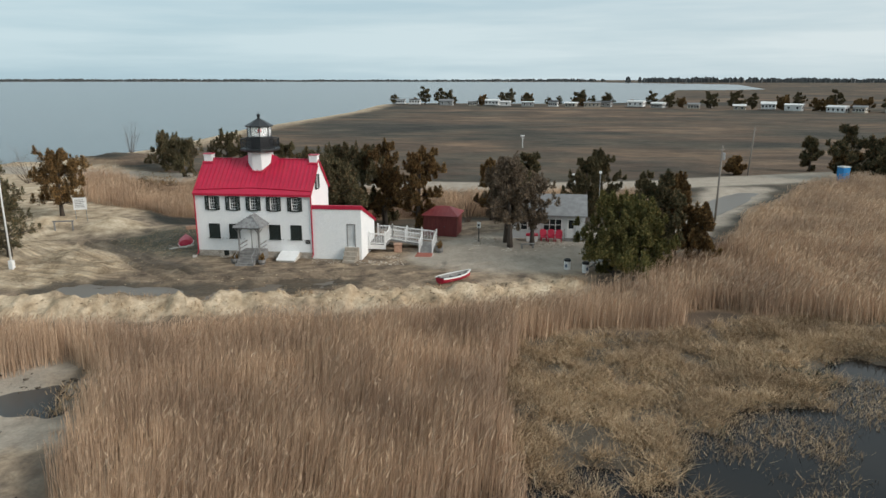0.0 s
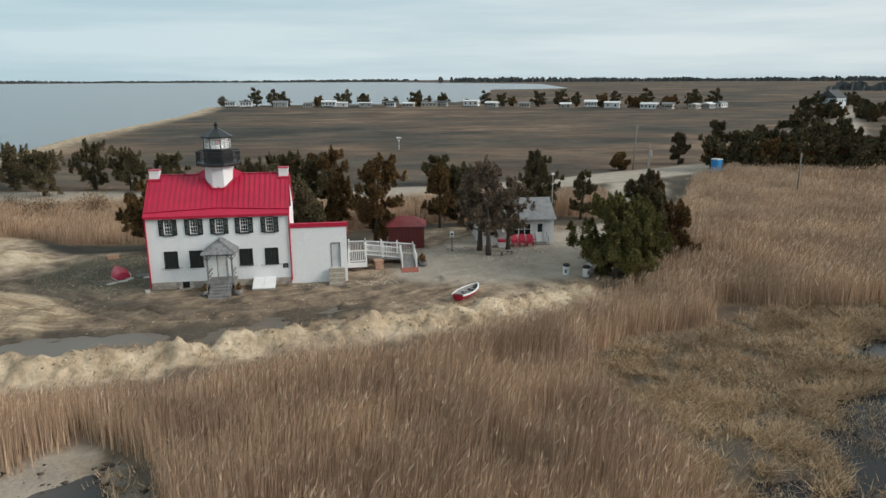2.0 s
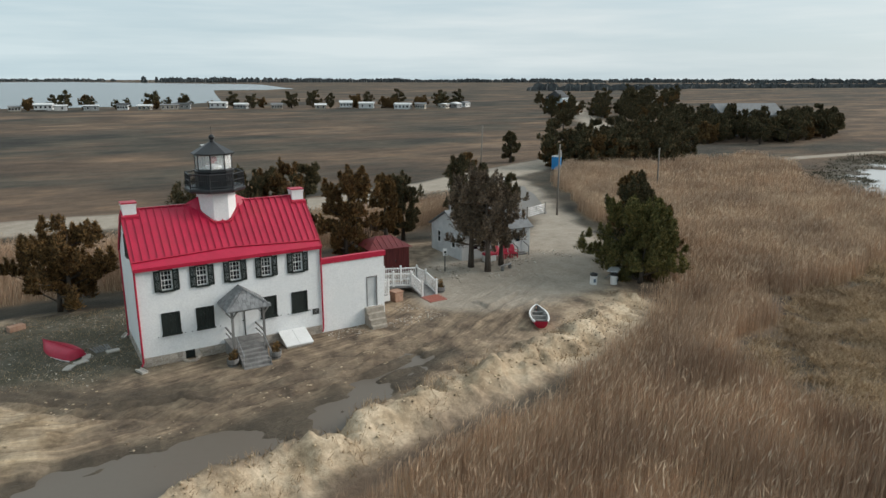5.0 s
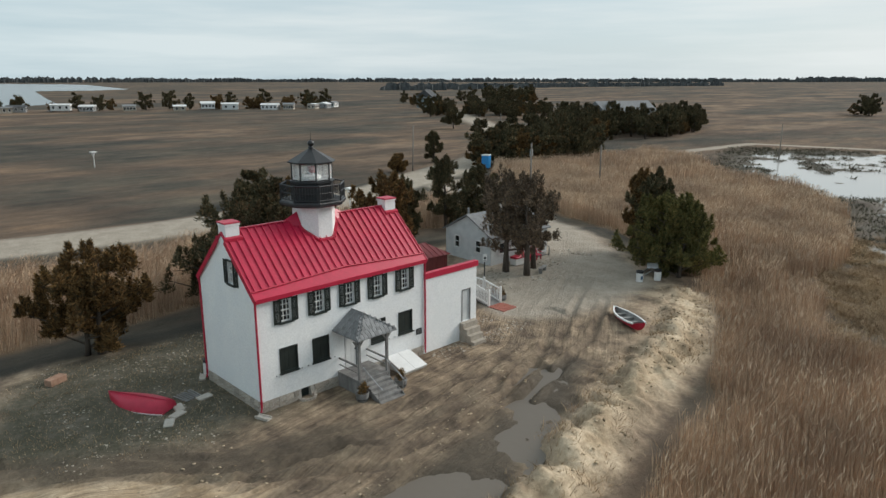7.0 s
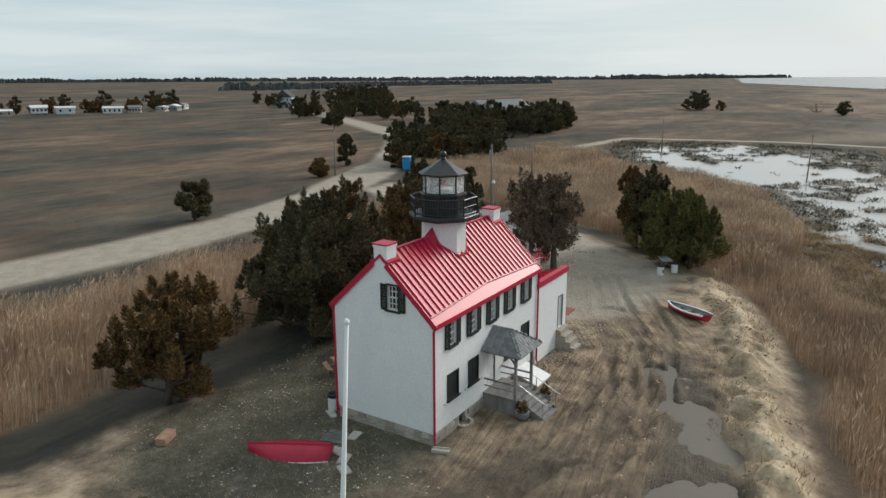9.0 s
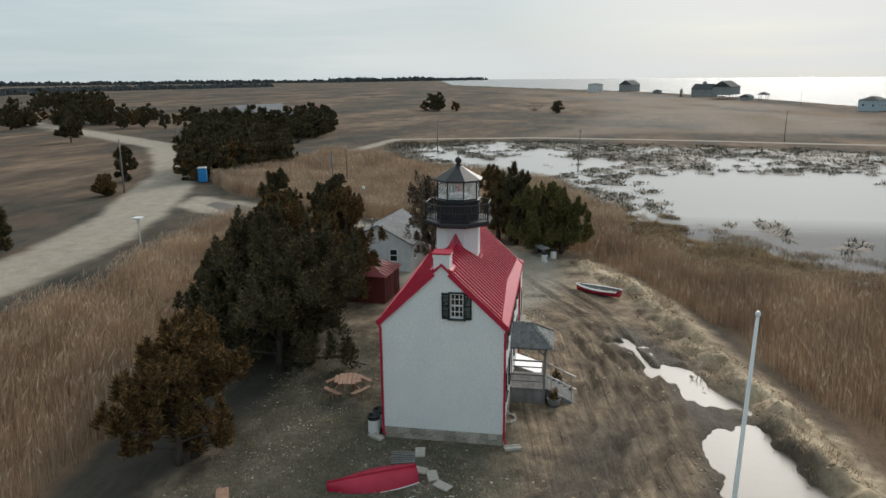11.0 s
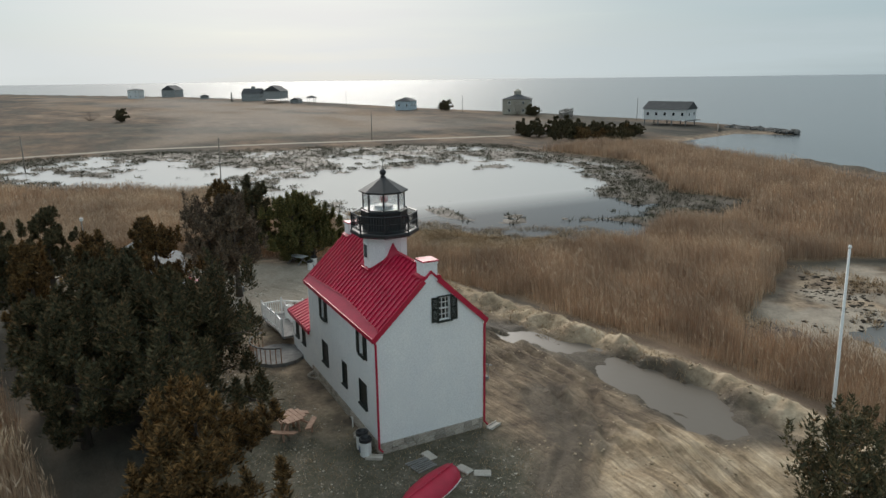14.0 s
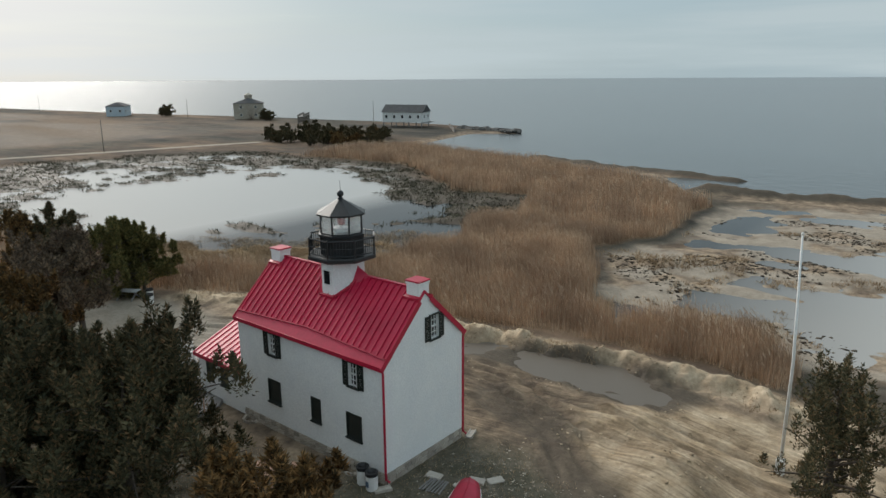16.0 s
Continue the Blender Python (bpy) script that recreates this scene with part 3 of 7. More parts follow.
damp = math_node(nodes, links, "MULTIPLY", sep_r.outputs["Red"], math_node(nodes, links, "MULTIPLY", mid, 1.0), True)
sandc = mix_node(nodes, links, damp, sandc, (0.095, 0.078, 0.064))
sandc = mix_node(nodes, links, 0.5, sandc, ramp_node(nodes, links, fine, [(0.3, (0.58, 0.56, 0.54)), (0.65, (1.15, 1.15, 1.15))]), "MULTIPLY")
roadc = ramp_node(nodes, links, tone, [(0.3, (0.24, 0.205, 0.165)), (0.55, (0.36, 0.315, 0.26)), (0.75, (0.45, 0.40, 0.335))])
mudc = ramp_node(nodes, links, tone, [(0.3, (0.055, 0.045, 0.036)), (0.55, (0.10, 0.082, 0.062)), (0.75, (0.15, 0.12, 0.09))])
grassc = ramp_node(nodes, links, tone, [(0.3, (0.055, 0.050, 0.040)), (0.46, (0.088, 0.083, 0.060)), (0.56, (0.13, 0.116, 0.090)), (0.66, (0.21, 0.185, 0.148)), (0.78, (0.36, 0.32, 0.265))])
col = mix_node(nodes, links, sep_a.outputs["Blue"], plain, reedc)
col = mix_node(nodes, links, sep_a.outputs["Red"], col, sandc)
col = mix_node(nodes, links, sep_b.outputs["Green"], col, grassc)
col = mix_node(nodes, links, sep_b.outputs["Red"], col, mudc)
col = mix_node(nodes, links, sep_a.outputs["Green"], col, roadc)
links.new(col, bsdf.inputs["Base Color"])
rough_fac = nodes.new("ShaderNodeMapRange")
rough_fac.inputs["To Min"].default_value, rough_fac.inputs["To Max"].default_value = 0.95, 0.6
links.new(sep_b.outputs["Red"], rough_fac.inputs["Value"])
links.new(rough_fac.outputs[0], bsdf.inputs["Roughness"])
bsdf.inputs["Specular IOR Level"].default_value = 0.1
bp = nodes.new("ShaderNodeBump")
bp.inputs["Strength"].default_value, bp.inputs["Distance"].default_value = 0.7, 0.2
marks = math_node(nodes, links, "MULTIPLY", math_node(nodes, links, "MULTIPLY", wheel, sep_t.outputs["Blue"]), 1.4)
links.new(math_node(nodes, links, "ADD", tone, marks), bp.inputs["Height"])
links.new(bp.outputs[0], bsdf.inputs["Normal"])

ground_me = fast_mesh("ground", np.stack([gx, gy, gz], -1), gquads, GROUND)
ground_me.polygons.foreach_set("use_smooth", np.ones(len(gquads), bool))
ws = [w.ravel() for w in weights(gx, gy)]
one = np.ones(ni * nj)
lane_a, lane_r = lane(gx, gy, DRIVE)
lane_m = smooth(abs(lane_a), 7.5, 3.5) * smooth(gx, 46, 30) * 0.75
rut_w = ruts(gx, gy)[1]
for name, cols in (("cover_a", (ws[0], ws[1], ws[2], one)), ("cover_b", (ws[3], ws[4], ws[5], one)), ("track", (lane_a.ravel(), lane_r.ravel(), lane_m.ravel(), one)), ("rut", (rut_w.ravel(), rut_w.ravel(), rut_w.ravel(), one))):
    at = ground_me.color_attributes.new(name, "FLOAT_COLOR", "POINT")
    at.data.foreach_set("color", np.stack(cols, -1).astype(np.float32).ravel())
ground = tagged(new("ground", ground_me), "sandy yard, gravel drive and brown salt marsh", "ground", kind="structure")


def ground_at(x, y):
    return float(ground_z(np.array([float(x)]), np.array([float(y)]))[0])


# ---- water ----
def water_material(name, deep, ripple, scale, rough, sky_sheen=None, gloss=0.5):
    m, nodes, links, bsdf = node_material(name)
    tc = nodes.new("ShaderNodeTexCoord")
    mp = nodes.new("ShaderNodeMapping")
    mp.inputs["Scale"].default_value = (1.0, 1.0, 1.0)
    links.new(tc.outputs["Object"], mp.inputs[0])
    broad = noise_node(nodes, links, mp.outputs[0], 0.012, 4)
    col = ramp_node(nodes, links, broad, [(0.3, deep), (0.7, tuple(c * 1.25 for c in deep))])
    if sky_sheen:
        # near-black beside the reeds; out in the open pale sky reflection is put into the colour
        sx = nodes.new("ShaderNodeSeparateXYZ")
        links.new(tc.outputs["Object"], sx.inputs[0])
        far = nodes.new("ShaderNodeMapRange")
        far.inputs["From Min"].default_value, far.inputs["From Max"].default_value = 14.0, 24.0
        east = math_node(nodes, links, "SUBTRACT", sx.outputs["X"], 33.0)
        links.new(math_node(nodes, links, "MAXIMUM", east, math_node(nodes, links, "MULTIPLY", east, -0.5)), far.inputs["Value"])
        col = mix_node(nodes, links, far.outputs[0], col, sky_sheen)
    links.new(col, bsdf.inputs["Base Color"])
    bsdf.inputs["IOR"].default_value = 1.33
    bsdf.inputs["Specular IOR Level"].default_value = gloss
    bsdf.inputs["Roughness"].default_value = rough
    b = nodes.new("ShaderNodeBump")
    b.inputs["Strength"].default_value, b.inputs["Distance"].default_value = ripple, 0.12
    links.new(noise_node(nodes, links, mp.outputs[0], scale, 3), b.inputs["Height"])
    links.new(b.outputs[0], bsdf.inputs["Normal"])
    return m


SEA = water_material("bay_water", (0.064, 0.072, 0.076), 0.9, 0.45, 0.20)
PUDDLE_WATER = water_material("puddle_water", (0.115, 0.098, 0.08), 0.05, 2.0, 0.38)
sea = tagged(new("water", fast_mesh("water", [(-5000, -5000, WATER), (5000, -5000, WATER), (5000, 5000, WATER), (-5000, 5000, WATER)], [(0, 1, 2, 3)], SEA)),
             "calm grey-blue bay and marsh ponds", "water", kind="structure")
calm = WATER + 0.004
# last colour: mirrored sky painted pale into the open stretches
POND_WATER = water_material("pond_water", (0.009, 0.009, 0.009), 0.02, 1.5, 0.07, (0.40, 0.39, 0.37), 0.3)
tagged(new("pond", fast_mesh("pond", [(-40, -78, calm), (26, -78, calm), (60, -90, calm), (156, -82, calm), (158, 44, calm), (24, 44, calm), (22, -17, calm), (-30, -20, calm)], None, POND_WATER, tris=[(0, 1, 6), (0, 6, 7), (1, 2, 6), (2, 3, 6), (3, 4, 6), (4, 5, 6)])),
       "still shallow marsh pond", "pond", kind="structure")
pond_z = -0.07
centre = np.mean(PUDDLE, 0)
rim = []
for k, p in enumerate(PUDDLE):
    a, b = Vector(PUDDLE[k - 1]), Vector(PUDDLE[(k + 1) % len(PUDDLE)])
    out = Vector(((b - a).y, -(b - a).x)).normalized()
    if inside(np.array([p[0] + out.x * 0.2]), np.array([p[1] + out.y * 0.2]), PUDDLE)[0] > 0:
        out = -out
    rim.append((p[0] + out.x * 0.9, p[1] + out.y * 0.9, pond_z))
puddle = tagged(new("puddle", mesh_from("puddle", rim, [list(range(len(rim)))], PUDDLE_WATER)),
                "shallow muddy rain puddle along the sandy track", "puddle", kind="structure")
pool_z = float(np.percentile(ground_z(np.array([p[0] for p in DRIVE_POOL]), np.array([p[1] for p in DRIVE_POOL])), 35))
tagged(new("drive_pool", mesh_from("drive_pool", [(x, y, pool_z) for x, y in DRIVE_POOL], [list(range(len(DRIVE_POOL)))], PUDDLE_WATER)),
       "flooded hollow beside the gravel drive", "puddle", kind="structure")

# ---- building helpers ----
def add_box(bm, x0, x1, y0, y1, z0, z1, m=None):
    vs = [bm.verts.new(Vector(c) if m is None else m @ Vector(c)) for c in
          ((x0, y0, z0), (x1, y0, z0), (x1, y1, z0), (x0, y1, z0), (x0, y0, z1), (x1, y0, z1), (x1, y1, z1), (x0, y1, z1))]
    for f in ((3, 2, 1, 0), (4, 5, 6, 7), (0, 1, 5, 4), (1, 2, 6, 5), (2, 3, 7, 6), (3, 0, 4, 7)):
        bm.faces.new([vs[i] for i in f])
    return bm


def add_beam(bm, a, b, w, h=None, up=(0, 0, 1)):
    """A square bar from a to b."""
    a, b = Vector(a), Vector(b)
    d = (b - a).normalized()
    u = Vector(up) if abs(d.dot(Vector(up))) < 0.95 else Vector((1, 0, 0))
    s = d.cross(u).normalized()
    u = s.cross(d)
    m = Matrix((( *s, ), ( *d, ), ( *u, ))).transposed().to_4x4()
    m.translation = a
    h = h or w
    return add_box(bm, -w / 2, w / 2, 0, (b - a).length, -h / 2, h / 2, m)


def add_tube(bm, pts, radii, n=8, caps=True):
    pts = [Vector(p) for p in pts]
    rings = []
    for i, p in enumerate(pts):
        d = (pts[min(i + 1, len(pts) - 1)] - pts[max(i - 1, 0)]).normalized()
        u = Vector((0, 0, 1)) if abs(d.z) < 0.9 else Vector((1, 0, 0))
        s = d.cross(u).normalized()
        t = d.cross(s)
        rings.append([bm.verts.new(p + (s * math.cos(a) + t * math.sin(a)) * radii[i]) for a in [2 * math.pi * k / n for k in range(n)]])
    for r0, r1 in zip(rings, rings[1:]):
        for k in range(n):
            bm.faces.new((r0[k], r0[(k + 1) % n], r1[(k + 1) % n], r1[k]))
    if caps:
        bm.faces.new(rings[0][::-1])
        bm.faces.new(rings[-1])
    return bm


def add_ring(bm, cx, cy, profile, n=8, turn=0.0, caps=True):
    """Turned shape round a vertical axis: profile of (radius, z)."""
    rings = [[bm.verts.new((cx + r * math.cos(2 * math.pi * k / n + turn), cy + r * math.sin(2 * math.pi * k / n + turn), z)) for k in range(n)] for r, z in profile]
    for r0, r1 in zip(rings, rings[1:]):
        for k in range(n):
            bm.faces.new((r0[k], r0[(k + 1) % n], r1[(k + 1) % n], r1[k]))
    if caps:
        bm.faces.new(rings[0][::-1])
        bm.faces.new(rings[-1])
    return bm


def add_prism(bm, pts, shift):
    """A flat polygon (3D points) given thickness along shift."""
    a = [bm.verts.new(Vector(p)) for p in pts]
    b = [bm.verts.new(Vector(p) + Vector(shift)) for p in pts]
    bm.faces.new(a)
    bm.faces.new(b[::-1])
    for i in range(len(a)):
        j = (i + 1) % len(a)
        bm.faces.new((a[j], a[i], b[i], b[j]))
    return bm


def weld(bm):
    """Joins touching cells into one shell and drops the faces inside it."""
    seen_at = {}
    for f in bm.faces:
        seen_at.setdefault(tuple(round(c, 3) for c in f.calc_center_median()), []).append(f)
    bmesh.ops.delete(bm, geom=[f for fs in seen_at.values() if len(fs) > 1 for f in fs], context="FACES_ONLY")
    bmesh.ops.remove_doubles(bm, verts=bm.verts, dist=1e-4)
    return bm


def finish(bm, name, material, bevel=0.0, shade=False):
    bmesh.ops.recalc_face_normals(bm, faces=bm.faces)
    if bevel:
        bmesh.ops.bevel(bm, geom=list(bm.edges), offset=bevel, segments=1, affect="EDGES", clamp_overlap=True)
    me = bpy.data.meshes.new(name)
    bm.to_mesh(me)
    bm.free()
    me.materials.append(material)
    if shade:
        me.polygons.foreach_set("use_smooth", [True] * len(me.polygons))
    return me


def part(name, bm, material, parent, label="", bevel=0.0, shade=False, at=None):
    """One mesh under a thing or a part; bm may also be a mesh that alike pieces share."""
    me = bm if isinstance(bm, bpy.types.Mesh) else finish(bm, name, material, bevel, shade)
    ob = new(name, me)
    ob.parent = parent
    if at is not None:
        ob.matrix_basis = at
    if label:
        ob["label"] = label
    return ob


def thing(name, label, category, at=(0, 0, 0), turn=0.0, group="", kind=""):
    ob = new(name)
    ob.matrix_basis = pose(*at, 0, 0, turn)
    bpy.context.view_layer.update()
    return tagged(ob, label, category, group, kind)


B = bmesh.new
rnd = random.Random(7)

# ---- the lighthouse ----
HX0, HX1, HY0, HY1 = 0.08, 9.70, -0.05, 4.95
Z0, ZF, ZE, ZR = 0.12, 0.62, 5.36, 7.72
HYM = (HY0 + HY1) / 2
house = thing("lighthouse", "white stucco lighthouse dwelling, red metal roof, black lantern tower", "lighthouse")


def add_wall_cells(bm, a0, a1, z0, z1, holes, make):
    """A wall slab with rectangular openings, in cells."""
    xs = sorted({a0, a1, *[h[0] for h in holes], *[h[1] for h in holes]})
    zs = sorted({z0, z1, *[h[2] for h in holes], *[h[3] for h in holes]})
    for i in range(len(xs) - 1):
        for j in range(len(zs) - 1):
            mx, mz = (xs[i] + xs[i + 1]) / 2, (zs[j] + zs[j + 1]) / 2
            if not any(h[0] < mx < h[1] and h[2] < mz < h[3] for h in holes):
                make(bm, xs[i], xs[i + 1], zs[j], zs[j + 1])


UP_X = [1.53, 3.26, 4.96, 6.64, 8.39]
UP_Z = (4.0, 5.06)
LOW_FRONT = [(1.10, 2.02), (2.80, 3.71), (6.18, 7.10), (7.94, 8.87)]
LOW_Z = (1.68, 2.84)
DOOR = (4.58, 5.32, 0.84, 2.72)
front_holes = [(x - 0.27, x + 0.27, *UP_Z) for x in UP_X] + [(a, b, *LOW_Z) for a, b in LOW_FRONT] + [DOOR, (2.12, 2.62, 0.2, 0.62)]
back_up = [7.12, 1.80]
back_low = [(6.70, 7.62), (3.94, 4.58), (1.40, 2.32)]
back_holes = [(x - 0.27, x + 0.27, 3.98, 5.02) for x in back_up] + [(a, b, 1.60, 2.74) for a, b in back_low]

bm = B()
add_wall_cells(bm, HX0, HX1, ZF, ZE, front_holes[:-1], lambda b, x0, x1, z0, z1: add_box(b, x0, x1, HY0, HY0 + 0.3, z0, z1))
part("wall", weld(bm), WHITE, house)
bm = B()
add_wall_cells(bm, HX0, HX1, ZF, ZE, back_holes, lambda b, x0, x1, z0, z1: add_box(b, x0, x1, HY1 - 0.3, HY1, z0, z1))
part("wall", weld(bm), WHITE, house)


def roof_z(y, lift=0.0):
    return ZE + (ZR - ZE) * (1 - abs(y - HYM) / (HYM - HY0)) + lift


GW = (1.53, 2.15, 5.60, 6.62)
for x0, x1, y0, y1 in ((HX0 + 0.003, HX0 + 0.3, GW[0], GW[1]), (HX1 - 0.3, HX1 - 0.003, GW[0], GW[1])):
    bm = B()
    lo, hi = HY0 + 0.3, HY1 - 0.3
    sx = (x1 - x0, 0, 0)
    add_prism(bm, [(x0, lo, ZF), (x0, y0, ZF), (x0, y0, roof_z(y0)), (x0, lo, roof_z(lo))], sx)
    add_prism(bm, [(x0, y1, ZF), (x0, hi, ZF), (x0, hi, roof_z(hi)), (x0, HYM, ZR), (x0, y1, roof_z(y1))], sx)
    add_prism(bm, [(x0, y0, ZF), (x0, y1, ZF), (x0, y1, GW[2]), (x0, y0, GW[2])], sx)
    add_prism(bm, [(x0, y0, GW[3]), (x0, y1, GW[3]), (x0, y1, roof_z(y1)), (x0, y0, roof_z(y0))], sx)
    for a, b in ((HY0, lo), (hi, HY1)):
        add_prism(bm, [(x0, a, ZE), (x0, b, ZE), (x0, b, roof_z(b)), (x0, a, roof_z(a) + 0.001)], sx)
    part("wall", weld(bm), WHITE, house, "plain white stucco gable wall")
bm = B()
add_box(bm, HX0 + 0.3, HX1 - 0.3, HY0 + 0.3, HY1 - 0.3, 3.2, 3.4)
part("floor_board", bm, GREY_WOOD, house)

# foundation: mortar core, stones proud of it
bm = B()
add_box(bm, HX0 + 0.03, 2.12, HY0 + 0.03, HY0 + 0.3, -0.2, ZF)
add_box(bm, 2.62, HX1 - 0.03, HY0 + 0.03, HY0 + 0.3, -0.2, ZF)
add_box(bm, HX0 + 0.03, HX1 - 0.03, HY1 - 0.3, HY1 - 0.03, -0.2, ZF)
add_box(bm, HX0 + 0.03, HX0 + 0.3, HY0 + 0.3, HY1 - 0.3, -0.2, ZF)
add_box(bm, HX1 - 0.3, HX1 - 0.03, HY0 + 0.3, HY1 - 0.3, -0.2, ZF)
foundation = part("foundation", bm, MORTAR, house, "pale rubble stone foundation")
bm = B()
add_box(bm, 2.12, 2.62, HY0 + 0.2, HY0 + 0.26, 0.05, ZF)
part("cellar_window", bm, DARK_GREEN, house)

# roof
roof = None
for side in (-1, 1):
    ye = HYM + side * (HYM - HY0 + 0.16)
    ze = ZE - (ZR - ZE) / (HYM - HY0) * 0.16
    bm = B()
    add_prism(bm, [(HX0 - 0.06, ye, ze + 0.02), (HX1 + 0.06, ye, ze + 0.02), (HX1 + 0.06, HYM, ZR + 0.02), (HX0 - 0.06, HYM, ZR + 0.02)], (0, 0, 0.11))
    roof = part("roof", bm, RED_ROOF, house, "red standing-seam metal roof")
    slope = Vector((0, HYM - ye, ZR - ze)).normalized()
    n = Vector((0, side * slope.z, abs(slope.y)))
    run = (Vector((0, HYM, ZR)) - Vector((0, ye, ze))).length

    def on_roof(x, d, up, ye=ye, ze=ze, slope=slope, n=n):
        return Vector((x, ye, ze + 0.13)) + slope * d + n * up

    # low diverting gutter, highest at the middle of the eave
    xm = (HX0 + HX1) / 2
    bm = B()
    for a, b in (((HX0 - 0.05, 0.36), (xm, 0.62)), ((xm, 0.62), (HX1 + 0.05, 0.36))):
        add_beam(bm, on_roof(*a, 0.03), on_roof(*b, 0.03), 0.05, 0.09, up=n)
    part("gutter", bm, RED_PAINT, roof)
    seams = 27
    for k in range(seams):
        x = HX0 + 0.12 + (HX1 - HX0 - 0.24) * k / (seams - 1)
        d0 = 0.40 + 0.26 * (1 - abs(x - xm) / (xm - HX0))
        top = run - 0.02
        if abs(x - 4.87) < 0.98:
            top = run - 0.9 - 0.15 * (abs(x - 4.87) < 0.45)
        bm = B()
        add_beam(bm, on_roof(x, d0, 0.018), on_roof(x, top, 0.03), 0.042, 0.075, up=n)
        part("seam", bm, RED_ROOF, roof)
for a, b in ((HX0 + 0.72, 3.9), (5.85, HX1 - 0.62)):
    part("ridge_cap", add_beam(B(), (a, HYM, ZR + 0.15), (b, HYM, ZR + 0.15), 0.16, 0.05), RED_PAINT, house)
for x in (HX0 - 0.075, HX1 + 0.075):
    for side in (-1, 1):
        ye = HYM + side * (HYM - HY0 + 0.17)
        bm = B()
        add_beam(bm, (x, ye, ZE - 0.13), (x, HYM + side * 0.33, ZR - 0.33 * 0.944 + 0.03), 0.04, 0.22)
        part("rake_board", bm, RED_PAINT, house)
for y in (HY0 - 0.17, HY1 + 0.17):
    bm = B()
    add_box(bm, HX0 - 0.05, HX1 + 0.05, y - 0.03, y + 0.03, ZE - 0.2, ZE - 0.02)
    part("fascia", bm, RED_PAINT, house)
for x, y in ((HX0 - 0.03, HY0 - 0.06), (HX0 - 0.03, HY1 + 0.05), (HX1 + 0.04, HY0 - 0.06)):
    bm = B()
    add_tube(bm, [(x, y + (0.08 if y > 2 else -0.08), ZE - 0.12), (x, y, ZE - 0.32), (x, y, 0.42), (x - 0.1, y - 0.12, 0.28)], [0.05] * 4, 8)
    part("downspout", bm, RED_PAINT, house)
for k, x in enumerate((HX0 + 0.02, HX1 - 0.66)):
    bm = B()
    add_box(bm, x, x + 0.66, HYM - 0.32, HYM + 0.32, ZR - 0.55, 8.20)
    add_box(bm, x - 0.03, x + 0.69, HYM - 0.35, HYM + 0.35, 8.10, 8.2)
    ch = part("chimney", bm, WHITE, house, "white chimney with a red metal cap")
    bm = B()
    add_box(bm, x - 0.05, x + 0.71, HYM - 0.37, HYM + 0.37, 8.2, 8.26)
    part("chimney_cap", bm, RED_PAINT, ch)
    bm = B()
    for s in (-1, 1):
        add_prism(bm, [(x - 0.09, HYM + s * 0.3, ZR - 0.2), (x + 0.75, HYM + s * 0.3, ZR - 0.2), (x + 0.75, HYM + s * 0.46, ZR - 0.27), (x - 0.09, HYM + s * 0.46, ZR - 0.27)], (0, 0, 0.12))
    part("flashing", bm, RED_PAINT, ch)

# ---- windows: built once, shared ----
def window_meshes(w, h, depth):
    f = B()
    for a in (-1, 1):
        add_box(f, a * w / 2 - 0.03 - 0.02 * a, a * w / 2 + 0.03 - 0.02 * a, 0.0, 0.09, -h / 2, h / 2)
    add_box(f, -w / 2, w / 2, 0.0, 0.09, h / 2 - 0.06, h / 2)
    add_box(f, -w / 2, w / 2, 0.0, 0.09, -h / 2, -h / 2 + 0.06)
    add_box(f, -w / 2, w / 2, 0.0, 0.07, -0.03, 0.03)
    s = B()
    for k in (-1, 1):
        add_box(s, k * w / 6 - 0.014, k * w / 6 + 0.014, 0.01, 0.05, -h / 2, h / 2)
    for z in (-h * 0.25, h * 0.25):
        add_box(s, -w / 2, w / 2, 0.013, 0.047, z - 0.014, z + 0.014)
    p = B()
    add_box(p, -w / 2, w / 2, 0.055, 0.065, -h / 2, h / 2)
    sill = B()
    add_box(sill, -w / 2 - 0.1, w / 2 + 0.1, -0.14, 0.06, -h / 2 - 0.07, -h / 2)
    head = B()
    add_box(head, -w / 2 - 0.06, w / 2 + 0.06, -0.11, 0.02, h / 2, h / 2 + 0.06)
    sh = B()
    for x in (-0.13, 0.13):
        add_box(sh, x - 0.035, x + 0.035, -0.02, 0.02, -h / 2 - 0.03, h / 2 + 0.03)
    for z in (-h / 2, 0.0, h / 2 - 0.03):
        add_box(sh, -0.1, 0.1, -0.018, 0.018, z - 0.03, z + 0.05)
    for k in range(18):
        z = -h / 2 + 0.08 + (h - 0.14) * k / 17
        add_box(sh, -0.1, 0.1, -0.012, 0.012, z - 0.018, z + 0.012, Matrix.Rotation(0, 4, "X"))
    return (finish(f, "window_frame", WHITE_TRIM), finish(s, "muntin", WHITE_TRIM), finish(p, "pane", DARK_GLASS), finish(sill, "sill", DARK_GREEN),
            finish(head, "lintel", DARK_GREEN), finish(sh, "shutter", DARK_GREEN))


WIN = window_meshes(0.54, 1.04, 0.3)


def sash_window(parent, m, spread=0.44, shutter_turn=4):
    """A shuttered sash window; m puts its middle on the wall's face, facing local -y."""
    w = part("window", WIN[0], None, parent, "white nine-over-nine sash with dark green shutters", at=m @ pose(0, 0.05, 0))
    part("muntin", WIN[1], None, w)
    part("pane", WIN[2], None, w)
    part("sill", WIN[3], None, w)
    part("lintel", WIN[4], None, w)
    for s in (-1, 1):
        part("shutter", WIN[5], None, w, at=pose(s * spread, -0.09, 0, 0, 0, s * shutter_turn))
    return w


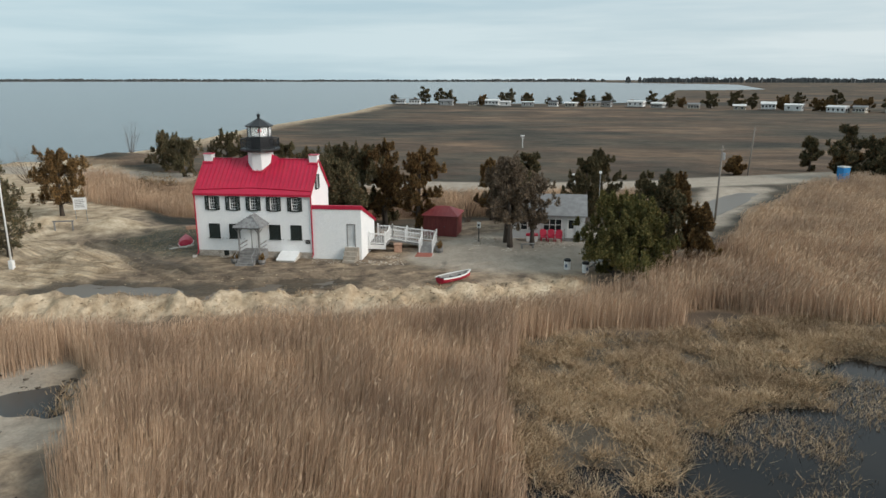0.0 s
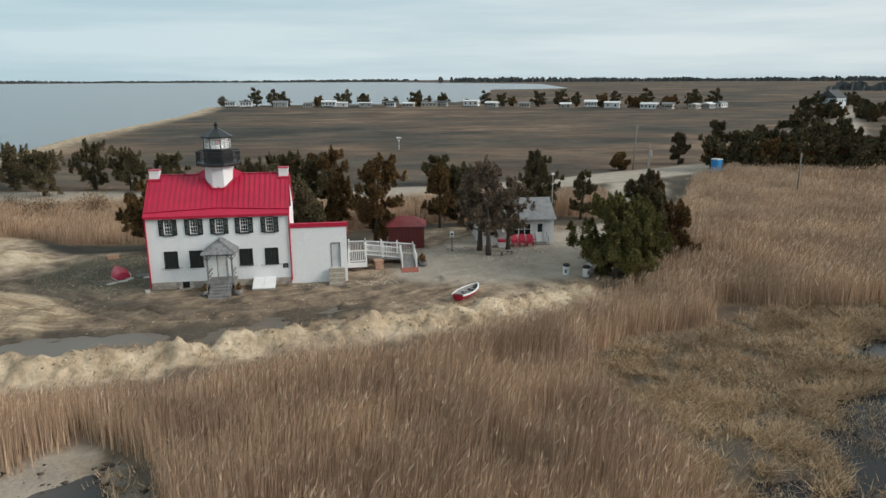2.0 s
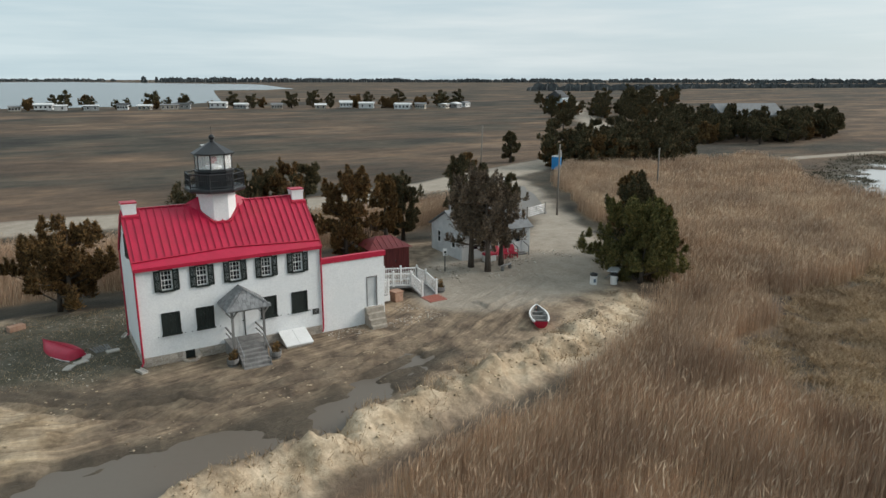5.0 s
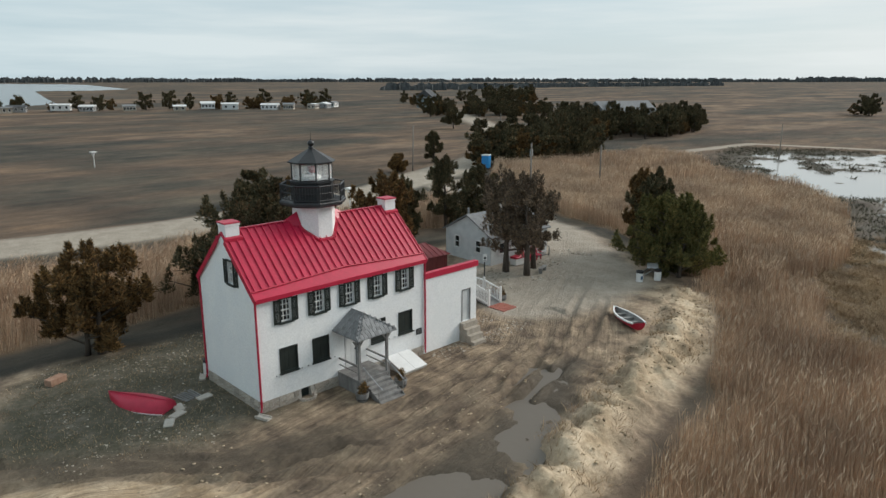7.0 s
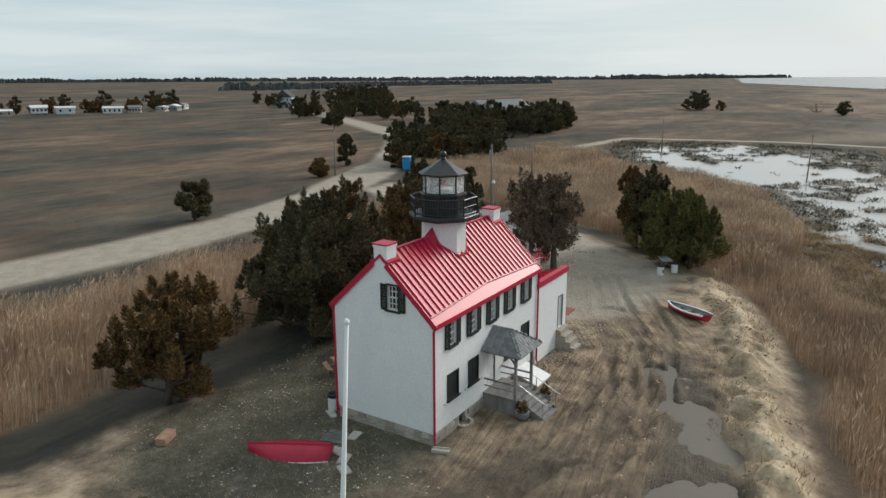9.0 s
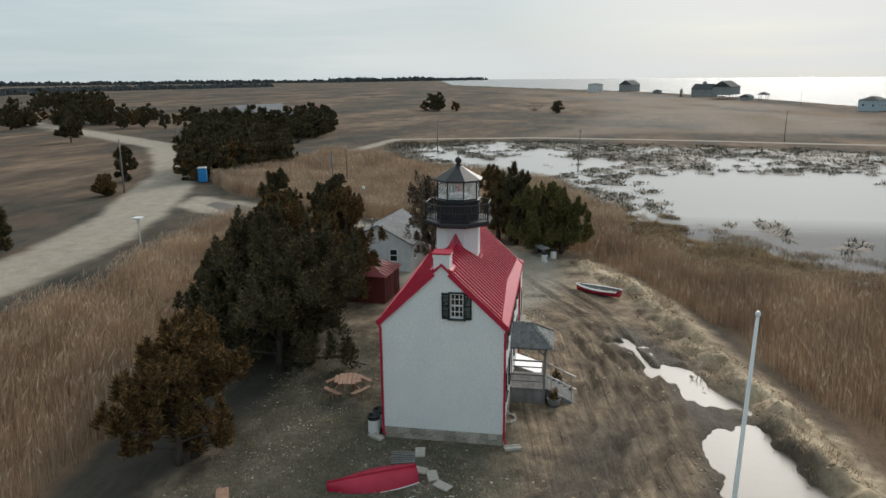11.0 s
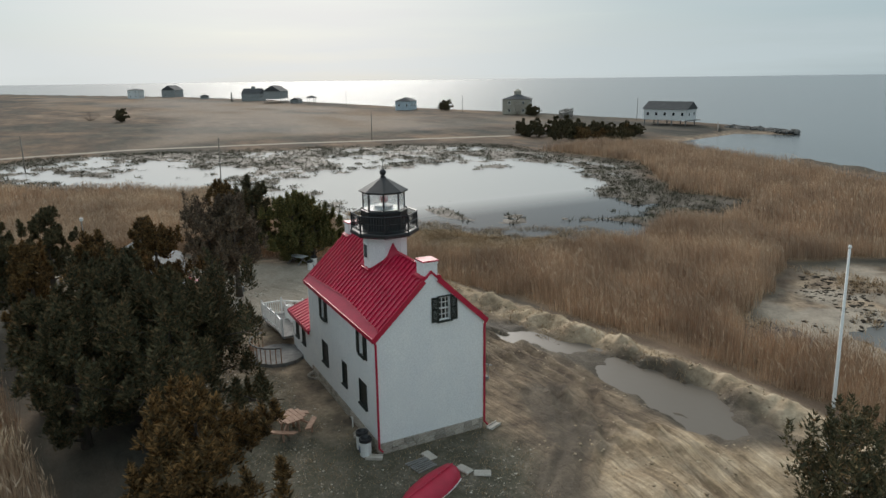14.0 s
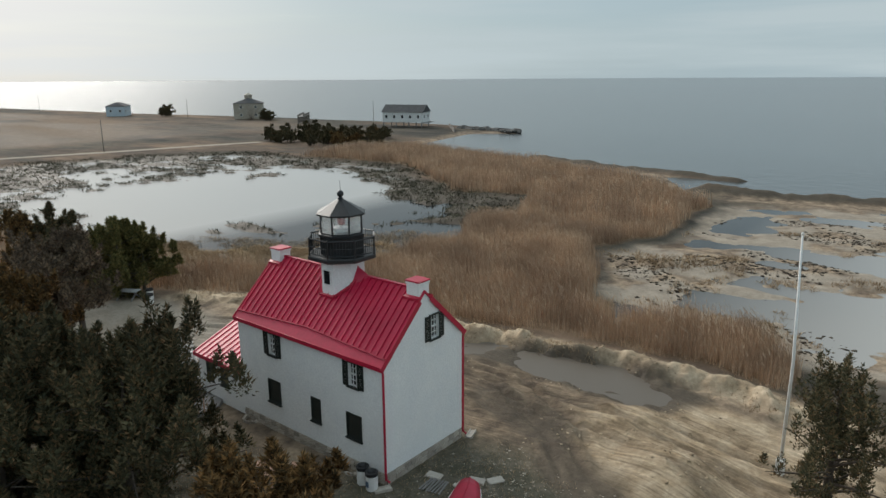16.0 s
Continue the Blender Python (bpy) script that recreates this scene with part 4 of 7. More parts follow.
def boarded_window(parent, x0, x1, z0, z1, m):
    """Closed dark boards inside a thin frame, facing local -y."""
    w, h = x1 - x0, z1 - z0
    bm = B()
    for a in (0, w - 0.06):
        add_box(bm, a, a + 0.06, -0.03, 0.08, 0, h)
    add_box(bm, 0.06, w - 0.06, -0.03, 0.08, h - 0.06, h)
    add_box(bm, 0.06, w - 0.06, -0.03, 0.08, 0, 0.06)
    add_box(bm, -0.04, w + 0.04, -0.09, 0.0, -0.06, -0.003)
    f = part("window", bm, GREY_WOOD if False else DARK_GREEN, parent, "ground-floor window closed with dark green boards", at=m)
    bm = B()
    for k in range(4):
        add_box(bm, 0.06 + (w - 0.12) * k / 4 + 0.004, 0.06 + (w - 0.12) * (k + 1) / 4 - 0.004, 0.02 + 0.004 * (k % 2), 0.06, 0.06, h - 0.06)
    part("board", bm, DARK_GREEN, f)
    return f


for x in UP_X:
    sash_window(house, pose(x, HY0, sum(UP_Z) / 2))
for x in back_up:
    sash_window(house, pose(x, HY1, 4.5, 0, 0, 180))
sash_window(house, pose(HX0, (GW[0] + GW[1]) / 2, 6.11, 0, 0, -90))
sash_window(house, pose(HX1, (GW[0] + GW[1]) / 2, 6.11, 0, 0, 90))
for a, b in LOW_FRONT:
    boarded_window(house, a, b, *LOW_Z, pose(a, HY0, LOW_Z[0]))
for a, b in back_low:
    boarded_window(house, a, b, 1.60, 2.74, pose(b, HY1, 1.60, 0, 0, 180))
bm = B()
add_box(bm, DOOR[0], DOOR[0] + 0.05, HY0 + 0.02, HY0 + 0.14, DOOR[2], DOOR[3])
add_box(bm, DOOR[1] - 0.05, DOOR[1], HY0 + 0.02, HY0 + 0.14, DOOR[2], DOOR[3])
add_box(bm, DOOR[0] + 0.05, DOOR[1] - 0.05, HY0 + 0.02, HY0 + 0.14, DOOR[3] - 0.05, DOOR[3])
fd = part("door", bm, GREY_WOOD, house, "white front door under the porch")
bm = B()
add_box(bm, DOOR[0] + 0.05, DOOR[1] - 0.05, HY0 + 0.06, HY0 + 0.1, DOOR[2], DOOR[3] - 0.05)
for z0, z1 in ((0.95, 1.45), (1.6, 2.5)):
    for x0 in (DOOR[0] + 0.12, DOOR[0] + 0.41):
        add_box(bm, x0, x0 + 0.2, HY0 + 0.045, HY0 + 0.061, z0, z1)
part("door_leaf", bm, WHITE_TRIM, fd)
bm = B()
add_tube(bm, [(DOOR[1] - 0.12, HY0 + 0.06, 1.7), (DOOR[1] - 0.12, HY0 - 0.01, 1.7)], [0.03, 0.03], 8)
part("door_handle", bm, BLACK_PAINT, fd)
bm = B()
add_box(bm, 9.14, 9.52, HY0 - 0.03, HY0 - 0.002, 1.34, 1.66)
pl = part("plaque", bm, BLACK_PAINT, house, "dark metal plaque on the wall")
bm = B()
for k in range(5):
    add_box(bm, 9.19, 9.47 - 0.05 * (k % 2), HY0 - 0.036, HY0 - 0.031, 1.39 + k * 0.05, 1.405 + k * 0.05)
part("plaque_line", bm, STEEL, pl)
for x in (0.9, 2.2, 2.55, 4.0, 7.3, 7.7, 9.0):
    part("shutter_hook", add_tube(B(), [(x, HY0 + 0.01, 1.62), (x, HY0 - 0.03, 1.62)], [0.035, 0.02], 6), BLACK_PAINT, house)

# ---- tower, gallery and lantern ----
TX, TY = 4.87, 2.47
O8 = math.pi / 8
bm = B()
add_ring(bm, TX, TY, [(1.02, 6.35), (1.02, 8.48)], 8, O8)
tower = part("tower", bm, WHITE, house, "white eight-sided tower base")
bm = B()
add_ring(bm, TX, TY, [(1.10, 6.78), (1.10, 6.84), (1.03, 6.9)], 8, O8)
part("flashing", bm, RED_PAINT, tower)
zr_at = lambda y: roof_z(y) + 0.16
for sx in (-1, 1):
    for sy in (-1, 1):
        a = Vector((TX + sx * 0.97, TY + sy * 0.02, zr_at(TY)))
        b = Vector((TX + sx * 0.97, TY + sy * 0.42, zr_at(TY + 0.42)))
        c = Vector((TX + sx * 0.42, TY + sy * 0.97, zr_at(TY + 0.97)))
        part("flashing", add_beam(add_beam(B(), a, b, 0.22, 0.1), b, c, 0.22, 0.1), RED_PAINT, tower, "red metal flashing")
for sy in (-1, 1):
    part("flashing", add_beam(B(), (TX - 0.45, TY + sy * 1.0, zr_at(TY + 1.0)), (TX + 0.45, TY + sy * 1.0, zr_at(TY + 1.0)), 0.2, 0.1), RED_PAINT, tower, "red metal flashing")
for sx in (-1, 1):
    bm = B()
    p = [(TX + sx * 0.95, TY, ZR + 0.75), (TX + sx * 1.0, TY, ZR + 0.4), (TX + sx * 1.75, TY, ZR + 0.13)]
    a, b, c = bm.verts.new((TX + sx * 0.93, TY, ZR + 0.52)), bm.verts.new((TX + sx * 0.93, TY - 0.42, roof_z(TY - 0.42) + 0.14)), bm.verts.new((TX + sx * 0.93, TY + 0.42, roof_z(TY + 0.42) + 0.14))
    d = bm.verts.new((TX + sx * 1.72, TY, ZR + 0.14))
    bm.faces.new((a, b, d)), bm.faces.new((a, d, c)), bm.faces.new((a, c, b)), bm.faces.new((b, c, d))
    part("cricket", bm, RED_ROOF, tower)
bm = B()
add_box(bm, -0.24, 0.24, -0.04, 0.02, -0.36, 0.36)
tw = part("tower_window", bm, WHITE_TRIM, tower, at=pose(TX, TY + 0.945, 7.75, 0, 0, 180))
bm = B()
add_box(bm, -0.18, 0.18, -0.055, -0.042, -0.3, 0.3)
part("pane", bm, DARK_GLASS, tw)
bm = B()
add_ring(bm, TX, TY, [(1.15, 8.44), (1.52, 8.52), (1.60, 8.58), (1.60, 8.70), (1.57, 8.74)], 8, O8)
gal = part("gallery", bm, BLACK_PAINT, house, "black iron gallery round the lantern")
bm = B()
add_ring(bm, TX, TY, [(1.02, 8.72), (1.02, 9.52), (1.08, 9.56), (1.08, 9.64), (0.98, 9.66)], 8, O8)
part("watch_room", bm, BLACK_PAINT, gal)
corners = [(TX + 1.52 * math.cos(O8 + k * math.pi / 4), TY + 1.52 * math.sin(O8 + k * math.pi / 4)) for k in range(8)]
GAL_BAL = finish(add_box(B(), -0.011, 0.011, -0.011, 0.011, 0, 0.66), "baluster", BLACK_PAINT)
for k in range(8):
    (ax, ay), (bx, by) = corners[k], corners[(k + 1) % 8]
    bm = B()
    add_tube(bm, [(ax, ay, 8.7), (ax, ay, 9.56)], [0.04, 0.035], 6)
    part("post", bm, BLACK_PAINT, gal)
    bm = B()
    for z, r in ((9.5, 0.035), (9.16, 0.022), (8.84, 0.022)):
        add_tube(bm, [(ax, ay, z), (bx, by, z)], [r, r], 5)
    part("rail", bm, BLACK_PAINT, gal)
    for i in range(1, 9):
        x, y = ax + (bx - ax) * i / 9, ay + (by - ay) * i / 9
        part("baluster", GAL_BAL, None, gal, at=pose(x, y, 8.84))
lan = part("lantern", add_ring(B(), TX, TY, [(0.98, 9.64), (0.98, 9.70), (0.9, 9.70)], 8, O8), BLACK_PAINT, house, "glazed black iron lantern")
for k in range(8):
    a0, a1 = O8 + k * math.pi / 4, O8 + (k + 1) * math.pi / 4
    p0, p1 = Vector((TX + 0.95 * math.cos(a0), TY + 0.95 * math.sin(a0), 0)), Vector((TX + 0.95 * math.cos(a1), TY + 0.95 * math.sin(a1), 0))
    part("mullion", add_beam(B(), p0 + Vector((0, 0, 9.68)), p0 + Vector((0, 0, 10.52)), 0.055), BLACK_PAINT, lan)
    bm = B()
    add_beam(bm, p0 + Vector((0, 0, 10.1)), p1 + Vector((0, 0, 10.1)), 0.008, 0.78)
    pane = part("pane", bm, CLEAR_GLASS, lan)
    pane.visible_shadow = False
bm = B()
add_ring(bm, TX, TY, [(1.08, 10.46), (1.14, 10.50), (1.14, 10.54), (0.13, 11.12), (0.10, 11.16)], 8, O8)
part("lantern_roof", bm, BLACK_PAINT, lan, "black eight-sided lantern roof")
bm = B()
add_ring(bm, TX, TY, [(0.10, 11.10), (0.14, 11.16), (0.09, 11.2)] + [(0.155 * math.cos(a), 11.35 + 0.155 * math.sin(a)) for a in [radians(d) for d in range(-60, 91, 25)]] + [(0.02, 11.52)], 12)
part("finial", bm, BLACK_PAINT, lan, shade=True)
part("lightning_rod", add_tube(B(), [(TX, TY, 11.5), (TX, TY, 11.95)], [0.012, 0.006], 5), BLACK_PAINT, lan)
bm = B()
add_ring(bm, TX, TY, [(0.42, 9.66), (0.42, 9.84), (0.10, 9.88), (0.06, 9.95)], 10)
lens = part("lamp_stand", bm, WHITE_TRIM, lan)
part("lantern_ceiling", add_ring(B(), TX, TY, [(0.93, 10.42), (0.93, 10.45)], 8, O8), WHITE_TRIM, lan)
LENS_RED = surf("red_lens", (0.45, 0.02, 0.03), (0.6, 0.04, 0.05), 4, 0.15, bump=0)
part("lens", add_ring(B(), TX, TY, [(0.10, 9.95), (0.17, 10.03), (0.19, 10.13), (0.17, 10.25), (0.08, 10.32)], 12), LENS_RED, lens, "red signal lens", shade=True)

# ---- one-storey wing ----
WX1 = 13.72
bm = B()
wing_holes = [(12.55, 13.25, 1.20, 3.04)]
add_wall_cells(bm, HX1, WX1, 0.0, 4.28, wing_holes, lambda b, x0, x1, z0, z1: add_box(b, x0, x1, HY0 + 0.02, HY0 + 0.25, z0, z1))
wing = part("wing", weld(bm), WHITE, house, "white one-storey kitchen wing with a lean-to roof")
bm = B()
ys, ye2 = HY0 + 0.25, HY1 - 0.1
add_prism(bm, [(WX1 - 0.25, ys, 0), (WX1 - 0.25, ye2, 0), (WX1 - 0.25, ye2, 2.42), (WX1 - 0.25, ys, 4.2)], (0.25, 0, 0))
add_wall_cells(bm, HX1, WX1 - 0.25, 0.0, 2.42, [(11.1, 11.75, 1.15, 2.2), (12.4, 13.0, 1.15, 2.2)], lambda b, x0, x1, z0, z1: add_box(b, x0, x1, ye2 - 0.22, ye2, z0, z1))
part("wall", weld(bm), WHITE, wing)
boarded_window(wing, 11.1, 11.75, 1.15, 2.2, pose(11.75, ye2, 1.15, 0, 0, 180))
boarded_window(wing, 12.4, 13.0, 1.15, 2.2, pose(13.0, ye2, 1.15, 0, 0, 180))
bm = B()
y0r, z0r, y1r, z1r = HY0 + 0.2, 4.32, HY1 + 0.15, 2.42
add_prism(bm, [(HX1, y0r, z0r), (WX1 + 0.12, y0r, z0r), (WX1 + 0.12, y1r, z1r), (HX1, y1r, z1r)], (0, 0, 0.09))
wr = part("roof", bm, RED_ROOF, wing)
for k in range(11):
    x = HX1 + 0.15 + k * 0.385
    part("seam", add_beam(B(), (x, y0r, z0r + 0.11), (x, y1r, z1r + 0.11), 0.03, 0.05), RED_ROOF, wr)
bm = B()
add_box(bm, HX1, WX1 + 0.1, HY0 - 0.03, HY0 + 0.27, 4.2, 4.5)
add_box(bm, HX1, WX1 + 0.1, HY1 + 0.06, HY1 + 0.14, 2.3, 2.46)
add_beam(bm, (WX1 + 0.05, HY0, 4.36), (WX1 + 0.05, HY1 + 0.1, 2.42), 0.06, 0.2)
part("fascia", bm, RED_PAINT, wing)
bm = B()
add_box(bm, 12.55, 12.61, HY0, HY0 + 0.14, 1.2, 3.04)
add_box(bm, 13.19, 13.25, HY0, HY0 + 0.14, 1.2, 3.04)
add_box(bm, 12.61, 13.19, HY0, HY0 + 0.14, 2.98, 3.04)
wd = part("door", bm, GREY_WOOD, wing, "pale grey side door in a dark frame")
part("door_leaf", add_box(B(), 12.61, 13.19, HY0 + 0.07, HY0 + 0.11, 1.2, 2.98), PALE_SIDING, wd)
part("door_handle", add_tube(B(), [(13.12, HY0 + 0.08, 2.05), (13.12, HY0 + 0.01, 2.05)], [0.03, 0.03], 8), STEEL, wd)
for k in range(4):
    part("step", add_box(B(), 12.4, 13.35 + 0.06 * k, HY0 - 0.28 * (4 - k), HY0 - 0.28 * (3 - k) + (0.0 if k < 3 else 0.02), 0.0, 0.3 + 0.29 * k), surf("stone_step", (0.30, 0.26, 0.21), (0.45, 0.40, 0.34), 4, 0.9, bump=0.3) if k == 0 else bpy.data.materials["stone_step"], wing)

# ---- porch ----
porch = part("porch", add_box(B(), 4.15, 5.95, -1.72, HY0 - 0.01, 0.72, 0.84), GREY_WOOD, house, "weathered grey wooden porch with a hipped shingle roof")
for k in range(9):
    y = -1.72 + 0.185 * k
    part("plank", add_box(B(), 4.12, 5.98, y + 0.008, y + 0.177, 0.84, 0.872), GREY_WOOD, porch)
for x in (4.15, 5.9):
    part("skirt", add_box(B(), x, x + 0.05, -1.7, HY0 - 0.01, 0.05, 0.72), GREY_WOOD, porch)
for x in (4.24, 5.86):
    bm = add_box(B(), x - 0.055, x + 0.055, -1.68, -1.57, 0.86, 2.86)
    for s in (-1, 1):
        add_beam(bm, (x, -1.62, 2.45), (x + s * 0.3, -1.62, 2.82), 0.06)
    add_beam(bm, (x, -1.62, 2.45), (x, -1.3, 2.82), 0.06)
    part("post", bm, GREY_WOOD, porch)
    bm = B()
    add_beam(bm, (x, -1.6, 1.5), (x, HY0 - 0.02, 1.5), 0.07)
    add_beam(bm, (x, -1.6, 1.18), (x, HY0 - 0.02, 1.18), 0.05)
    part("rail", bm, GREY_WOOD, porch)
part("beam", add_box(add_box(add_box(B(), 4.1, 6.0, -1.74, -1.6, 2.8, 2.94), 4.1, 4.24, -1.6, HY0 - 0.01, 2.8, 2.94), 5.86, 6.0, -1.6, HY0 - 0.01, 2.8, 2.94), GREY_WOOD, porch)
EA = [(3.90, -2.0, 2.92), (6.20, -2.0, 2.92), (6.20, HY0 - 0.01, 2.92), (3.90, HY0 - 0.01, 2.92)]
P0, P1 = (5.05, -0.92, 3.72), (5.05, HY0 - 0.01, 3.72)
bm = B()
vs = [bm.verts.new(v) for v in EA + [P0, P1]]
for f in ((0, 1, 4), (1, 2, 5, 4), (3, 0, 4, 5), (3, 2, 1, 0), (2, 3, 5)):
    bm.faces.new([vs[i] for i in f])
proof = part("roof", bm, SHINGLE, porch, "grey wooden shingle porch roof")
SH_ME = finish(add_box(B(), -0.095, 0.095, 0, 0.24, -0.008, 0.014), "shingle", SHINGLE)


def shingle_face(e0, e1, p0, p1, parent):
    """Courses of shingles on the face from the eave e0-e1 up to p0-p1."""
    e0, e1, p0, p1 = map(Vector, (e0, e1, p0, p1))
    h = ((p0 + p1) / 2 - (e0 + e1) / 2)
    along_e = (e1 - e0).normalized()
    up = (h - along_e * h.dot(along_e)).normalized()
    n = along_e.cross(up)
    rows = int((p0 - e0).dot(up) / 0.17)
    for r in range(rows):
        k = (r + 0.1) / (rows + 0.3)
        a, b = e0.lerp(p0, k), e1.lerp(p1, k)
        count = int((b - a).length / 0.2)
        for i in range(count):
            c = a.lerp(b, (i + 0.5) / count) + n * (0.02 + 0.006 * rnd.random())
            m = Matrix((along_e, up, n)).transposed().to_4x4()
            m.translation = c
            part("shingle", SH_ME, None, parent, at=m @ pose(0, 0, 0, 5, 0, rnd.uniform(-2, 2)))


shingle_face(EA[0], EA[1], P0, P0, proof)
shingle_face(EA[1], EA[2], P0, P1, proof)
shingle_face(EA[3], EA[0], P1, P0, proof)
for k in range(5):
    y, z = -1.74 - 0.26 * k, 0.84 - 0.14 * (k + 1)
    part("step", add_box(B(), 4.35, 5.75, y - 0.27, y + 0.02, z - 0.03, z + 0.02), GREY_WOOD, porch)
    part("riser", add_box(B(), 4.38, 5.72, y - 0.01, y + 0.01, z - 0.12 if k < 4 else 0.0, z - 0.03 + 0.14), GREY_WOOD, porch)
for x in (4.36, 5.74):
    part("stringer", add_prism(B(), [(x, -1.72, 0.8), (x, -3.0, 0.16), (x, -3.0, 0.02), (x, -1.72, 0.3)], (0.04, 0, 0)), GREY_WOOD, porch)
    bm = add_tube(B(), [(x, -1.75, 1.5), (x, -2.95, 0.92), (x, -3.12, 0.86)], [0.022] * 3, 6)
    add_tube(bm, [(x, -2.9, 0.05), (x, -2.9, 0.94)], [0.02] * 2, 6)
    add_tube(bm, [(x, -1.95, 0.6), (x, -1.95, 1.4)], [0.02] * 2, 6)
    part("handrail", bm, STEEL, porch, "thin galvanised handrail")

# ---- stones of the foundation ----
STONES = []
for k in range(5):
    bm = add_box(B(), -0.5, 0.5, -0.05, 0.03, -0.5, 0.5)
    for v in bm.verts:
        v.co += Vector((rnd.uniform(-0.09, 0.09), rnd.uniform(-0.015, 0.015), rnd.uniform(-0.12, 0.12)))
    STONES.append(finish(bm, "stone", STONE))


def stone_course(x0, y0, x1, y1, z, h, turn, skip=None):
    d, pos = math.hypot(x1 - x0, y1 - y0), 0.0
    while pos < d - 0.12:
        w = min(rnd.uniform(0.26, 0.55), d - pos)
        c = (pos + w / 2) / d
        x, y = x0 + (x1 - x0) * c, y0 + (y1 - y0) * c
        if not (skip and skip[0] < x < skip[1]):
            part("stone", rnd.choice(STONES), None, foundation, at=pose(x, y, z + h / 2, 0, 0, turn) @ Matrix.Diagonal((w * 0.93, 1, h * 0.9, 1)))
        pos += w


for z, h in ((0.08, 0.26), (0.35, 0.25)):
    stone_course(HX0 + 0.05, HY0 + 0.02, HX1 - 0.05, HY0 + 0.02, z, h, 0, skip=(2.0, 2.75))
    stone_course(HX0 + 0.02, HY1 - 0.05, HX0 + 0.02, HY0 + 0.05, z, h, -90)
    stone_course(HX1 - 0.05, HY1 - 0.02, HX0 + 0.05, HY1 - 0.02, z, h, 180)

# ---- trees ----
def leaf_sprays(centres, radii, count, size, seed, flat=0.85, lift=0.8):
    """Small pointed sprays round clump centres: one triangle each, as arrays."""
    r = np.random.RandomState(seed)
    c = np.repeat(np.asarray(centres), count, 0)
    rad = np.repeat(np.asarray(radii), count)
    n = len(c)
    d = r.normal(size=(n, 3))
    d /= np.linalg.norm(d, axis=1)[:, None]
    # each clump is a ragged upright tuft, broad below and pointed above
    u = r.uniform(0, 1, n) ** 1.3
    turn = np.repeat(r.uniform(-0.5, 0.5, (len(c) // count, 2)), count, 0)
    ring = rad * (1 - u) ** 0.8 * r.uniform(0.2, 1.15, n)
    pos = c + np.stack([d[:, 0] * ring + turn[:, 0] * u * rad * 1.6, d[:, 1] * ring + turn[:, 1] * u * rad * 1.6, (u * 2.9 - 0.8) * rad * flat + 0.2 * d[:, 2] * rad], 1)
    grow = d * np.array([1, 1, 0.5]) + np.array([0, 0, lift]) + r.normal(size=(n, 3)) * 0.3
    grow /= np.linalg.norm(grow, axis=1)[:, None]
    side = np.cross(grow, r.normal(size=(n, 3)))
    side /= np.linalg.norm(side, axis=1)[:, None] + 1e-9
    ln = size * r.uniform(0.6, 1.5, n)[:, None]
    wd = ln * r.uniform(0.13, 0.27, n)[:, None]
    v = np.stack([pos - side * wd, pos + side * wd, pos + grow * ln], 1).reshape(-1, 3)
    return v, np.arange(3 * n).reshape(-1, 3)


